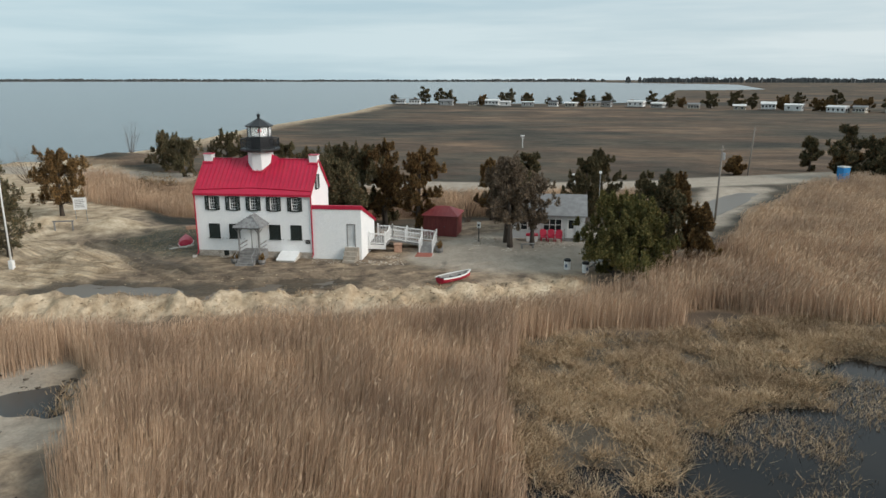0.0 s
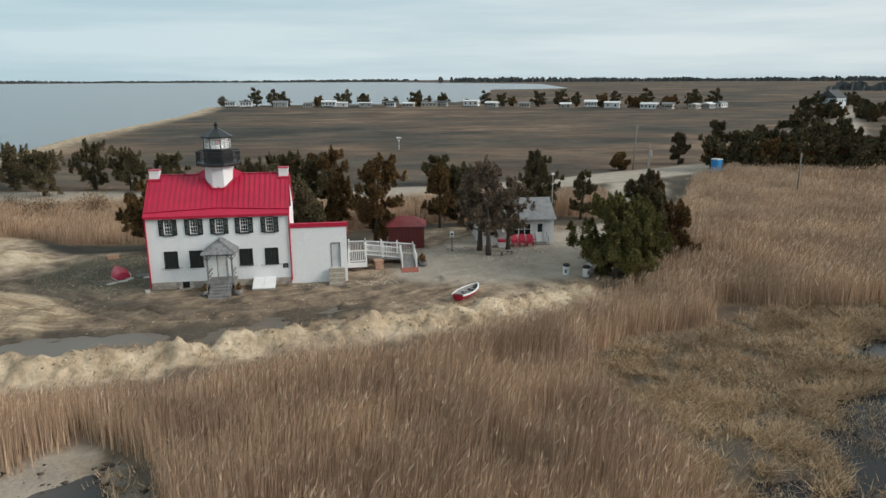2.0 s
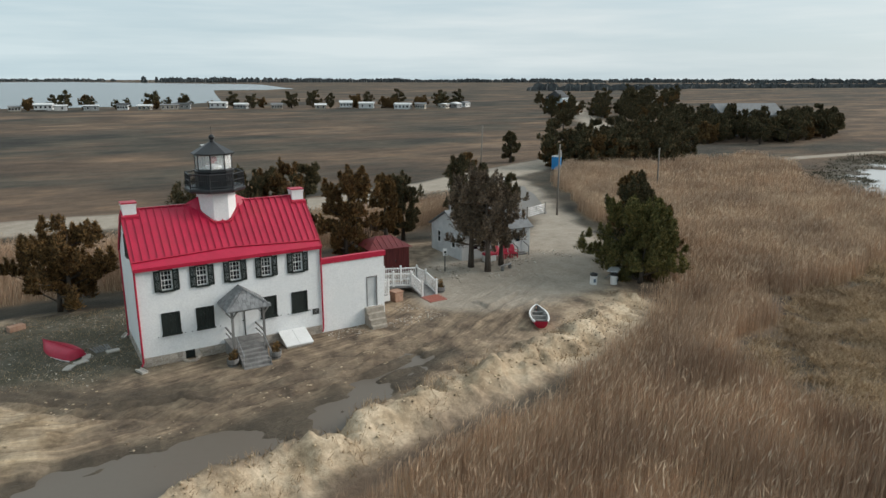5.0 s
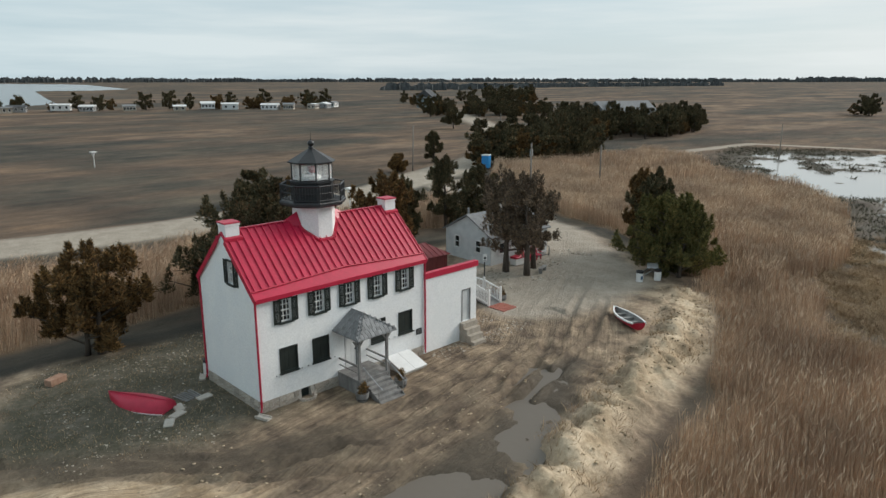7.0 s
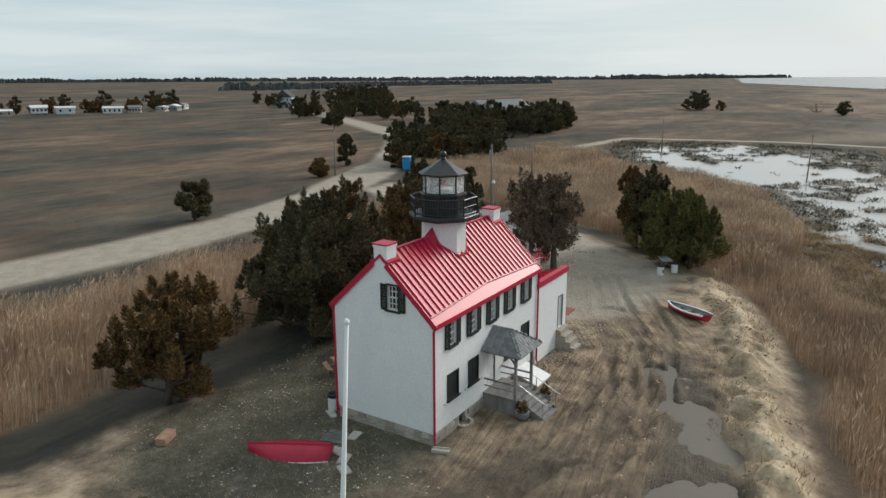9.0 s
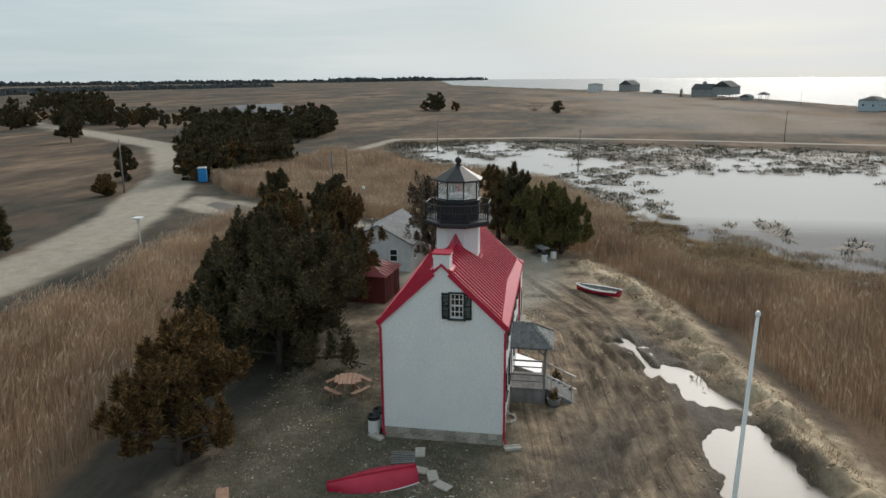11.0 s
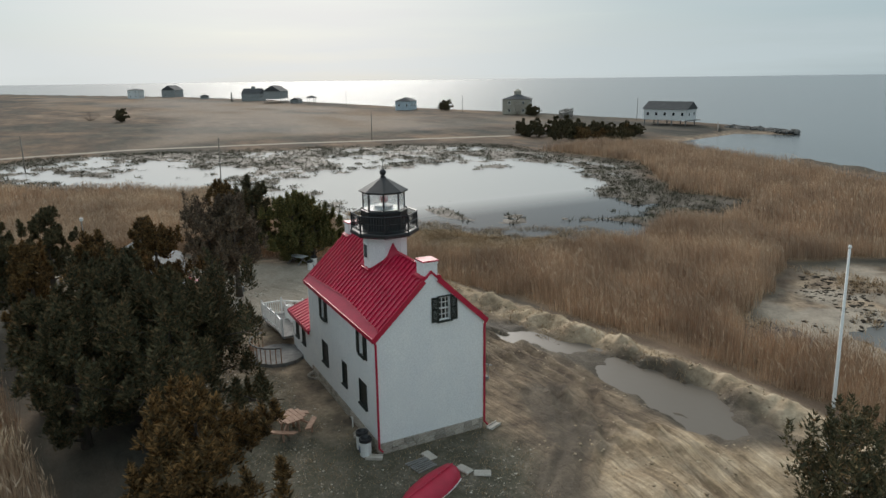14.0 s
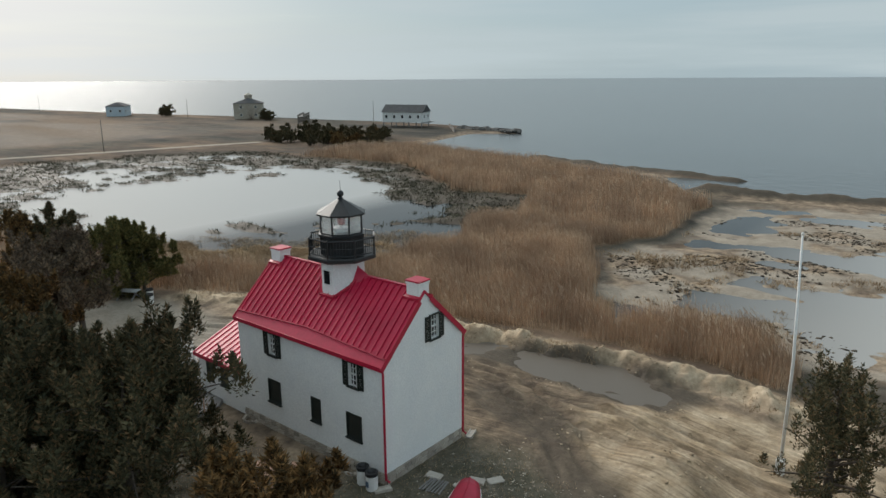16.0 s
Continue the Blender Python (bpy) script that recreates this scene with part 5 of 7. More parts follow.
def cedar(label, x, y, h, w, seed, leaf=None, bare=0.12, clumps=70, sprays=90, lean=(0, 0), trunks=1, shape=0.5, size=0.175, group="cedars round the yard", ground_z=None, name="cedar_tree"):
    """A weather-beaten cedar: tapered trunk, limbs in tiers, ragged crown of small sprays."""
    leaf = leaf or CEDAR
    r = random.Random(seed)
    z = (ground_at(x, y) if ground_z is None else ground_z) - 0.05
    tree = thing(name, label, "tree", (x, y, z), group=group)
    centres, radii = [], []
    bt, bl = B(), B()
    for t in range(trunks):
        ox, oy = (0, 0) if trunks == 1 else (r.uniform(-0.5, 0.5) * trunks, r.uniform(-0.5, 0.5) * trunks)
        hh = h * (1 if t == 0 else r.uniform(0.75, 0.95))
        bend = (lean[0] + r.uniform(-0.08, 0.08) * h, lean[1] + r.uniform(-0.08, 0.08) * h)
        spine = [Vector((ox + bend[0] * k * k, oy + bend[1] * k * k, hh * k)) + Vector((r.uniform(-0.05, 0.05), r.uniform(-0.05, 0.05), 0)) * (k > 0) for k in (0, 0.2, 0.4, 0.6, 0.8, 0.95)]
        base = 0.028 * hh + 0.03
        add_tube(bt, spine, [base * 1.25, base * 0.9, base * 0.7, base * 0.5, base * 0.28, base * 0.1], 8)
        limbs = max(7, int(clumps * 1.5 / 5 / trunks))
        for k in range(limbs):
            f = bare + (0.97 - bare) * (k + r.uniform(-2.5, 2.5) + 0.5) / limbs
            f = min(0.97, max(bare, f))
            seg = f * 5
            i = min(4, int(f / 0.2))
            p = Vector((ox + bend[0] * f * f, oy + bend[1] * f * f, hh * f))
            a = k * 2.4 + r.uniform(-0.5, 0.5)
            # widest low down, pointed at the top
            prof = (1 - f) ** shape * min(1.0, 0.55 + (f - bare) * 2.2) + 0.1
            reach = w / 2 * prof * r.uniform(0.5, 1.22)
            q = p + Vector((math.cos(a), math.sin(a), r.uniform(0.05, 0.65))) * reach
            mid = (p + q) / 2 + Vector((0, 0, r.uniform(-0.05, 0.12) * reach))
            rr = base * (1 - f) * 0.4 + 0.012
            add_tube(bl, [p, mid, q], [rr, rr * 0.65, rr * 0.25], 5, caps=False)
            for c in range(5):
                s = (0.35 + 0.65 * (c + r.random()) / 5)
                cp = (p.lerp(mid, s * 2) if s < 0.5 else mid.lerp(q, s * 2 - 1)) + Vector((r.uniform(-1, 1), r.uniform(-1, 1), r.uniform(-0.8, 1.1))) * 0.2 * w / 3
                centres.append(cp)
                radii.append((0.10 + 0.045 * w) * r.uniform(0.55, 1.3))
    part("trunk", bt, BARK, tree, shade=True)
    part("limb", bl, BARK, tree, shade=True)
    v, f = leaf_sprays(centres, radii, int(sprays * 2.5), size, seed)
    part("crown", fast_mesh("crown", v, None, leaf, tris=f), None, tree)
    return tree


def bare_shrub(label, x, y, h, w, seed, stems=40, name="bare_shrub", group="bare winter shrubs", leaves=0):
    r = random.Random(seed)
    z = ground_at(x, y) - 0.05
    shrub = thing(name, label, "shrub", (x, y, z), group=group)
    bm = B()
    tips = []
    for k in range(stems):
        a, s = r.uniform(0, 6.28), r.random() ** 0.6
        q = Vector((math.cos(a) * w / 2 * s, math.sin(a) * w / 2 * s, h * (1 - 0.5 * s * s) * r.uniform(0.7, 1.05)))
        p = Vector((q.x * 0.15, q.y * 0.15, 0))
        m = p.lerp(q, 0.5) + Vector((r.uniform(-0.1, 0.1), r.uniform(-0.1, 0.1), 0.05)) * h * 0.5
        add_tube(bm, [p, m, q], [0.03, 0.018, 0.005], 4, caps=False)
        for j in range(5):
            b0 = m.lerp(q, r.random())
            e = b0 + Vector((r.uniform(-1, 1), r.uniform(-1, 1), r.uniform(0.1, 1))) * h * 0.22
            add_tube(bm, [b0, e], [0.009, 0.003], 3, caps=False)
            tips.append(e)
    part("stem", bm, TWIG, shrub)
    if leaves:
        v, f = leaf_sprays(tips, [0.12 * w] * len(tips), leaves, 0.16, seed)
        part("leaf_mass", fast_mesh("leaf_mass", v, None, CEDAR_RUSSET, tris=f), None, shrub)
    return shrub


RUS = "broad russet-brown cedar on the sandy yard"
cedar("broad rust-brown cedar spreading low over the grass", -2.3, 12.2, 5.3, 5.8, 11, CEDAR_RUSSET, 0.05, 120, 130, shape=0.36, trunks=2)
cedar("broad dark green cedar with ragged limbs behind the dwelling", 6.6, 12.0, 6.6, 9.4, 12, CEDAR, 0.05, 170, 120, trunks=2, shape=0.34)
cedar("dark green cedar with drooping limbs behind the dwelling", 9.6, 13.6, 7.8, 7.2, 13, CEDAR, 0.07, 120, 130, trunks=2, shape=0.36)
cedar("dark green cedar beside the reed field", 8.0, 16.0, 6.4, 5.4, 29, CEDAR, 0.06, 90, 120, shape=0.36)
cedar("tall brown-green cedar behind the dwelling", 12.7, 14.6, 8.2, 5.2, 14, CEDAR_RUSSET, 0.14, 90, 120, shape=0.42)
cedar("dense dark cedar beside the red shed", 16.4, 12.0, 7.2, 5.2, 15, CEDAR_RUSSET, 0.1, 100, 130, shape=0.42)
cedar("dark cedar beside the reed field", 12.4, 17.4, 5.8, 4.6, 19, CEDAR, 0.08, 70, 120)
cedar("dark pointed cedar behind the shed", 23.2, 18.4, 6.0, 4.2, 16, CEDAR_RUSSET, 0.08, 80, 120)
cedar("dark pointed cedar behind the shed", 25.6, 19.6, 5.9, 4.4, 32, CEDAR, 0.1, 80, 120)
cedar("dark pointed cedar behind the cottage", 32.7, 17.8, 6.3, 4.6, 34, CEDAR, 0.08, 80, 120)
cedar("brown-barked cedar with a bare trunk before the cottage", 25.0, 7.4, 6.8, 5.0, 17, THIN_BROWN, 0.24, 100, 50, shape=0.35)
cedar("brown-barked cedar with a bare trunk before the cottage", 25.4, 5.7, 6.8, 4.8, 18, THIN_BROWN, 0.26, 90, 50, shape=0.35)
cedar("slender thin-crowned cedar before the cottage", 27.3, 6.6, 5.8, 4.0, 20, THIN_BROWN, 0.28, 70, 46, shape=0.35)
cedar("pointed dark cedar behind the cottage", 35.0, 24.0, 6.6, 5.2, 21, CEDAR, 0.1, 80, 100)
cedar("small pointed cedar beside the drive", 39.0, 21.5, 5.0, 3.6, 22, CEDAR, 0.1, 50, 90)
cedar("dense green cedar at the edge of the reeds", 32.6, -1.4, 5.4, 6.0, 23, CEDAR_GREEN, 0.04, 130, 150, shape=0.38, trunks=2)
cedar("dense green cedar at the edge of the reeds", 35.2, -1.4, 4.8, 4.6, 26, CEDAR_GREEN, 0.05, 100, 140, shape=0.38)
cedar("dark bushy cedar at the edge of the reeds", 36.8, 1.8, 6.6, 4.6, 24, CEDAR, 0.1, 90, 130, shape=0.4)
cedar("brown-green cedar at the edge of the reeds", 38.6, 3.6, 6.4, 4.2, 25, CEDAR_RUSSET, 0.14, 100, 130, shape=0.42)
cedar("low brown-green cedar at the edge of the reeds", 40.4, 2.6, 4.4, 3.6, 30, CEDAR_RUSSET, 0.1, 70, 120, shape=0.36)
cedar("russet cedar on the sand", -22.0, 14.2, 6.2, 6.4, 27, CEDAR_RUSSET, 0.16, 90, 110, shape=0.36)
cedar("dull green cedar on the sand", -31.0, 13.5, 5.6, 8.0, 28, CEDAR, 0.12, 90, 100, shape=0.36)
for k, (x, y, h, w) in enumerate([(-31, 53, 5.4, 6.5), (-25, 47, 5.2, 7.0), (-20.5, 53, 5.6, 6.5), (-15, 50, 5.0, 6.0), (-9, 47, 4.6, 5.0)]):
    cedar("dark wind-clipped cedar on the dune", x, y, h, w, 40 + k, CEDAR, 0.1, 80, 100, shape=0.36, group="cedars on the dune")
cedar("near bushy cedar with open twiggy branches on sand", -14.3, -3.3, 5.5, 4.6, 33, CEDAR, 0.1, 150, 34, shape=0.36, size=0.13)
bare_shrub("leafless brown shrub beside the sand track", -17.5, 27, 3.0, 4.5, 51, 60, leaves=3)
bare_shrub("leafless brown shrub beside the sand track", -13.0, 29, 3.2, 4.0, 52, 50, leaves=4)
bare_shrub("leafless brown shrub beside the sand track", -21.5, 30, 2.4, 3.5, 53, 40, leaves=3)
bare_shrub("slender leafless tree on the dune", -44.5, 66, 6.5, 4.5, 54, 16, name="bare_tree")
bare_shrub("leafless spreading tree on the beach", -42, 36, 6.5, 8, 55, 26, name="bare_tree")
bare_shrub("leafless spreading shrub beside the tan shore house", 226, -150, 7.0, 12, 57, 40)
bare_shrub("leafless grey shrubs out on the marsh plain", 308, 11, 4.5, 12, 58, 40)
bare_shrub("small leafless shrub beside the reeds", 20.8, 17.5, 3.8, 3.4, 56, 14)

# single trees on the plain
for k, (x, y, h, w, leaf) in enumerate([(72.2, 64.9, 5.0, 3.4, CEDAR), (59.0, 59.6, 2.4, 3.2, CEDAR_RUSSET), (26.8, 48.4, 3.6, 3.8, CEDAR), (135, 122.5, 4.6, 7.5, CEDAR), (174, 174, 6.5, 8.0, CEDAR)]):
    cedar("lone rounded cedar on the marsh plain", x, y, h, w, 60 + k, leaf, 0.05, 50, 70, shape=0.35, size=0.3 + 0.02 * w, group="cedars on the plain")

# distant woods and hedges: four cedars, copied
def wood_stock(seed, h, w, leaf=CEDAR):
    return cedar("dense dark cedar in the distant wood", 90 + seed * 3, 60, h, w, seed, leaf, 0.03, 60, 45, shape=0.3, size=0.42, group="cedars of the distant wood", ground_z=-0.6)


STOCK = [wood_stock(1, 6.5, 6.0), wood_stock(2, 5.6, 7.0), wood_stock(3, 7.2, 6.2), wood_stock(4, 4.6, 5.6, CEDAR_RUSSET)]
wr_ = random.Random(5)


def wood(poly, count, lo=0.8, hi=1.15):
    made = 0
    xs, ys = [p[0] for p in poly], [p[1] for p in poly]
    while made < count:
        x, y = wr_.uniform(min(xs), max(xs)), wr_.uniform(min(ys), max(ys))
        if inside(np.array([x]), np.array([y]), poly)[0] > 0:
            s = wr_.uniform(lo, hi)
            ob = copy_thing(wr_.choice(STOCK), pose(x, y, -0.6, 0, 0, wr_.uniform(0, 360)))
            ob.scale = (s, s, s)
            made += 1


wood([(73, 54.5), (80, 50), (94, 48), (106, 52), (108, 62), (92, 64), (80, 59)], 46, 0.75, 1.0)
wood([(130, 72), (146, 62), (182, 66), (196, 76), (190, 100), (168, 104), (140, 92)], 95, 0.75, 1.05)
wood([(200, 150), (245, 190), (240, 225), (205, 210), (180, 180)], 22, 0.6, 1.0)
wood([(176, 126), (184, 150), (190, 180), (240, 200), (225, 150), (200, 120)], 30, 0.6, 0.9)
wood([(172, 180), (200, 215), (260, 250), (300, 300), (280, 310), (220, 262)], 16, 0.6, 1.0)
wood([(250, 210), (340, 240), (420, 330), (380, 340), (280, 270)], 26, 0.9, 1.4)
wood([(300, 45), (312, 48), (314, 68), (304, 68)], 5, 0.8, 1.2)
wood([(283, -4), (290, 2), (292, 10), (286, 8)], 2, 0.6, 0.8)
wood([(103, -98), (112, -91), (144, -92), (140, -102), (124, -126), (112, -112)], 46, 0.4, 0.65)
wood([(214, -145), (226, -150), (224, -158), (212, -152)], 4, 0.5, 0.8)
wood([(287, -142), (298, -146), (296, -152), (284, -148)], 4, 0.5, 0.8)
row_houses = [(-50, 341), (0, 333), (47, 325), (84, 314), (146, 285), (175, 262), (206, 278)]
for i in range(len(row_houses) - 1):
    (ax, ay), (bx, by) = row_houses[i], row_houses[i + 1]
    for k in range(7):
        f = (k + wr_.random()) / 7
        s = wr_.uniform(0.6, 1.25)
        ob = copy_thing(wr_.choice(STOCK), pose(ax + (bx - ax) * f + wr_.uniform(-4, 4), ay + (by - ay) * f + wr_.uniform(4, 16), -0.6, 0, 0, wr_.uniform(0, 360)))
        ob.scale = (s, s, s)
for ob, (x, y) in zip(STOCK, ((92, 56), (155, 84), (150, 76), (88, 58))):
    ob.location = (x, y, -0.6)

# ---- reeds and marsh grass ----
def blades(x, y, z, h, w, lean, seed, bent=0.25):
    """One tapered blade a point, as triangles."""
    r = np.random.RandomState(seed)
    n = len(x)
    a = r.uniform(0, 2 * math.pi, n)
    base = np.stack([x, y, z], 1)
    side = np.stack([np.cos(a), np.sin(a), np.zeros(n)], 1) * (w * r.uniform(0.6, 1.4, n) / 2)[:, None]
    tip = base + np.stack([lean[0] * h + r.normal(size=n) * bent * h, lean[1] * h + r.normal(size=n) * bent * h, h * r.uniform(0.8, 1.12, n)], 1)
    return np.stack([base - side, base + side, tip], 1), tip, side


def scatter(bounds, count, keep, seed):
    r = np.random.RandomState(seed)
    x, y = r.uniform(bounds[0], bounds[1], count), r.uniform(bounds[2], bounds[3], count)
    k = keep(x, y) > r.uniform(0.12, 1, count)
    return x[k], y[k]


def reed_bed(label, bounds, density, poly, h, w, seed, plume=0.6, bent=0.09):
    area = (bounds[1] - bounds[0]) * (bounds[3] - bounds[2])

    def keep(x, y):
        m = smooth(inside(x, y, poly) + 2.4 * (fbm(x, y, 0.22, 81, 4) - 0.5), -0.4, 0.9)
        m = m * smooth(-inside(x, y, DRIVE_POOL), -0.3, 0.8) * smooth(along(x, y, DRIVE), 3.0, 4.2) * smooth(along(x, y, ROAD), 2.6, 3.6)
        return m * (0.35 + 0.65 * smooth(fbm(x, y, 0.35, seed, 3), 0.28, 0.55))

    x, y = scatter(bounds, int(area * density), keep, seed)
    z = ground_z(x, y) - 0.05
    ok = z > WATER - 0.35
    x, y, z = x[ok], y[ok], z[ok]
    hh = h * (0.66 + 0.65 * fbm(x, y, 0.16, seed + 5, 4)) * (0.5 + 0.5 * smooth(along(x, y, BERM), 2.2, 6.5))
    gust = (fbm(x, y, 0.05, seed + 9, 2) - 0.5) * 0.3
    tri, tip, side = blades(x, y, z, hh, np.full(len(x), w), (0.05 + gust, 0.03 * np.ones(len(x))), seed, bent)
    bed = thing("reed_bed", label, "reeds", (0, 0, 0), kind="stuff")
    part("stalk", fast_mesh("stalk", tri.reshape(-1, 3), None, REED, tris=np.arange(3 * len(x)).reshape(-1, 3)), None, bed)
    bed["kind"] = "stuff"
    r = np.random.RandomState(seed + 1)
    pick = r.random_sample(len(x)) < plume
    t, s = tip[pick], side[pick]
    s = s / np.linalg.norm(s, axis=1)[:, None] * (0.014 + 0.022 * r.random_sample(len(t)))[:, None] * (w / 0.05) ** 0.7
    up = np.stack([r.normal(size=len(t)) * 0.1 + 0.12, r.normal(size=len(t)) * 0.1, np.full(len(t), 0.24)], 1)
    head = np.stack([t - up * 0.4 - s * 0.3, t + s, t + up, t - s], 1).reshape(-1, 3)
    part("plume", fast_mesh("plume", head, np.arange(4 * len(t)).reshape(-1, 4), PLUME), None, bed)
    return len(x)


reed_bed("tall dry tan reeds before the sand bank", (-12, 38, -48, -5), 160, REED_SOUTH, 1.75, 0.027, 101, 0.16, 0.06)
reed_bed("dry tan reeds between pond and shore", (5, 110, -110, -48), 22, REED_SOUTH, 1.8, 0.09, 102, 0.25)
reed_bed("dry tan reeds beside the drive", (28, 75, -12, 54), 95, REED_EAST, 1.7, 0.036, 103, 0.45)
reed_bed("dry tan reeds beside the wood", (75, 120, -8, 54), 26, REED_EAST, 1.6, 0.09, 104, 0.3)
reed_bed("dry tan reeds between cedars and road", (-36, 48, 15, 42), 100, REED_NORTH, 1.7, 0.033, 105, 0.35)


def tussocks(label, bounds, count, keep, h, w, per, seed, name="marsh_grass", bent=0.55, spread=0.16, material=None):
    x, y = scatter(bounds, count, keep, seed)
    r = np.random.RandomState(seed + 2)
    x, y = np.repeat(x, per) + r.normal(size=len(x) * per) * spread, np.repeat(y, per) + r.normal(size=len(y) * per) * spread
    z = ground_z(x, y)
    z = np.maximum(z, WATER - 0.05) - 0.03
    tri, tip, side = blades(x, y, z, np.full(len(x), h) * r.uniform(0.6, 1.2, len(x)), np.full(len(x), w), (0.1, 0.0), seed, bent)
    tagged(new(name, fast_mesh(name, tri.reshape(-1, 3), None, material or TUSSOCK, tris=np.arange(3 * len(x)).reshape(-1, 3))), label, "grass", kind="stuff")


def near_water(x, y):
    return smooth(ground_z(x, y), WATER - 0.12, WATER + 0.02)


tussocks("matted brown marsh grass round dark pools", (24, 62, -46, -6), 30000, lambda x, y: smooth(inside(x, y, MARSH_POND), -2.5, 0.0) * near_water(x, y) * smooth(fbm(x, y, 0.8, 15, 4), 0.38, 0.54), 0.46, 0.035, 18, 111, bent=1.0, spread=0.22)
tussocks("thin grass standing in the dark pools", (25, 60, -36, -8), 16000, lambda x, y: smooth(inside(x, y, MARSH_POND), -2, 0.5) * smooth(fbm(x, y, 0.4, 17), 0.40, 0.6), 0.34, 0.03, 7, 115, bent=0.7, spread=0.25)
tussocks("dark grass tufts standing in the pond", (26, 152, -80, 40), 30000, lambda x, y: smooth(inside(x, y, POND), -6, 0) * near_water(x, y) * (0.45 + 0.55 * smooth(fbm(x, y, 0.12, 7), 0.4, 0.6)), 0.45, 0.11, 6, 112, bent=0.8, spread=0.3, material=POND_GRASS)
tussocks("sparse dry grass on the sand bank", (-14, 32, -16, -3), 9000, lambda x, y: smooth(along(x, y, BERM), 2.8, 1.0) * 0.5 * smooth(fbm(x, y, 0.5, 3), 0.4, 0.65), 0.35, 0.03, 5, 113)
tussocks("thin grass tufts on the flats", (-12, 14, -60, -18), 9000, lambda x, y: smooth(np.maximum(inside(x, y, FLATS), inside(x, y, FLATS_WEST)), -2, 1) * smooth(fbm(x, y, 0.2, 13), 0.5, 0.65) * near_water(x, y), 0.35, 0.05, 7, 114)
tussocks("short trodden grass behind the dwelling", (-10, 14, -1, 14), 6000, lambda x, y: weights(x, y)[4] * 0.7, 0.12, 0.03, 6, 116)

# ---- things round the house ----
def turned_box(bm, cx, cy, z0, z1, lx, ly, turn):
    return add_box(bm, -lx / 2, lx / 2, -ly / 2, ly / 2, z0, z1, pose(cx, cy, 0, 0, 0, turn))


# cellar hatch with a white sloping lid
hatch = thing("cellar_hatch", "white sloping bulkhead hatch against the front wall", "hatch", (7.85, -0.75, 0.1))
part("curb", add_prism(B(), [(-0.72, 0.68, 0), (-0.72, 0.68, 0.55), (-0.72, -0.62, 0.12), (-0.72, -0.62, 0)], (1.44, 0, 0)), MORTAR, hatch)
part("lid", add_prism(B(), [(-0.78, 0.68, 0.56), (-0.78, -0.68, 0.13), (-0.01, -0.68, 0.13), (-0.01, 0.68, 0.56)], (0, 0, 0.06)), WHITE_TRIM, hatch)
part("lid", add_prism(B(), [(0.01, 0.68, 0.56), (0.01, -0.68, 0.13), (0.78, -0.68, 0.13), (0.78, 0.68, 0.56)], (0, 0, 0.06)), WHITE_TRIM, hatch)

# planter tubs at the porch
tub = thing("planter_tub", "round wooden tub with dead plants beside the porch steps", "planter", (4.0, -2.1, 0.1), group="planter tubs")
bm = B()
add_ring(bm, 0, 0, [(0.24, 0), (0.30, 0.2), (0.32, 0.42), (0.28, 0.42), (0.26, 0.34)], 12)
part("barrel", bm, GREY_WOOD, tub, shade=False)
part("hoop", add_ring(B(), 0, 0, [(0.285, 0.12), (0.295, 0.12), (0.30, 0.16), (0.29, 0.16)], 12), BLACK_PAINT, tub)
v, f = leaf_sprays([(0, 0, 0.45), (0.08, 0.05, 0.5), (-0.1, 0, 0.48)], [0.2, 0.18, 0.18], 60, 0.14, 4)
part("plant", fast_mesh("plant", v, None, CEDAR_RUSSET, tris=f), None, tub)
copy_thing(tub, pose(6.2, -2.2, 0.1, 0, 0, 40))
copy_thing(tub, pose(19.6, 3.1, 0.1, 0, 0, 70))
copy_thing(tub, pose(19.5, 3.8, 0.1, 0, 0, 10))

# splash blocks under the downspouts
for x, y, a in ((HX0 - 0.2, HY0 - 0.45, 20), (HX0 - 0.15, HY1 + 0.35, 150)):
    s = tagged(new("splash_block", finish(turned_box(turned_box(turned_box(B(), 0, 0, 0, 0.06, 0.3, 0.7, 0), -0.13, 0, 0.06, 0.12, 0.04, 0.7, 0), 0.13, 0, 0.06, 0.12, 0.04, 0.7, 0), "splash_block", MORTAR)), "pale concrete splash block below the red downspout", "splash block", "splash blocks")
    s.matrix_basis = pose(x, y, 0.12, 0, 0, a)

# rings of stone round the cellar wells
for x, y, turn, r in ((1.95, HY1, 0, 0.42), (9.1, HY1, 0, 0.4), (2.37, HY0, 180, 0.38)):
    well = thing("window_well", "low curved stone curb round a cellar window", "window well", (x, y, 0.1), turn, "cellar window wells")
    for k in range(7):
        a = math.pi * (k + 0.5) / 7
        part("stone", STONES[k % 5], None, well, at=pose(r * math.cos(a), r * math.sin(a), 0.06, 0, 0, math.degrees(a) + 90) @ Matrix.Diagonal((0.17, 1.6, 0.14, 1)))
bm = add_box(B(), 1.72, 2.2, HY1 - 0.02, HY1 + 0.015, 0.12, 0.5)
part("cellar_window", bm, DARK_GLASS, house)
bm = add_box(B(), 8.85, 9.35, HY1 - 0.02, HY1 + 0.015, 0.12, 0.5)
part("cellar_window", bm, DARK_GLASS, house)

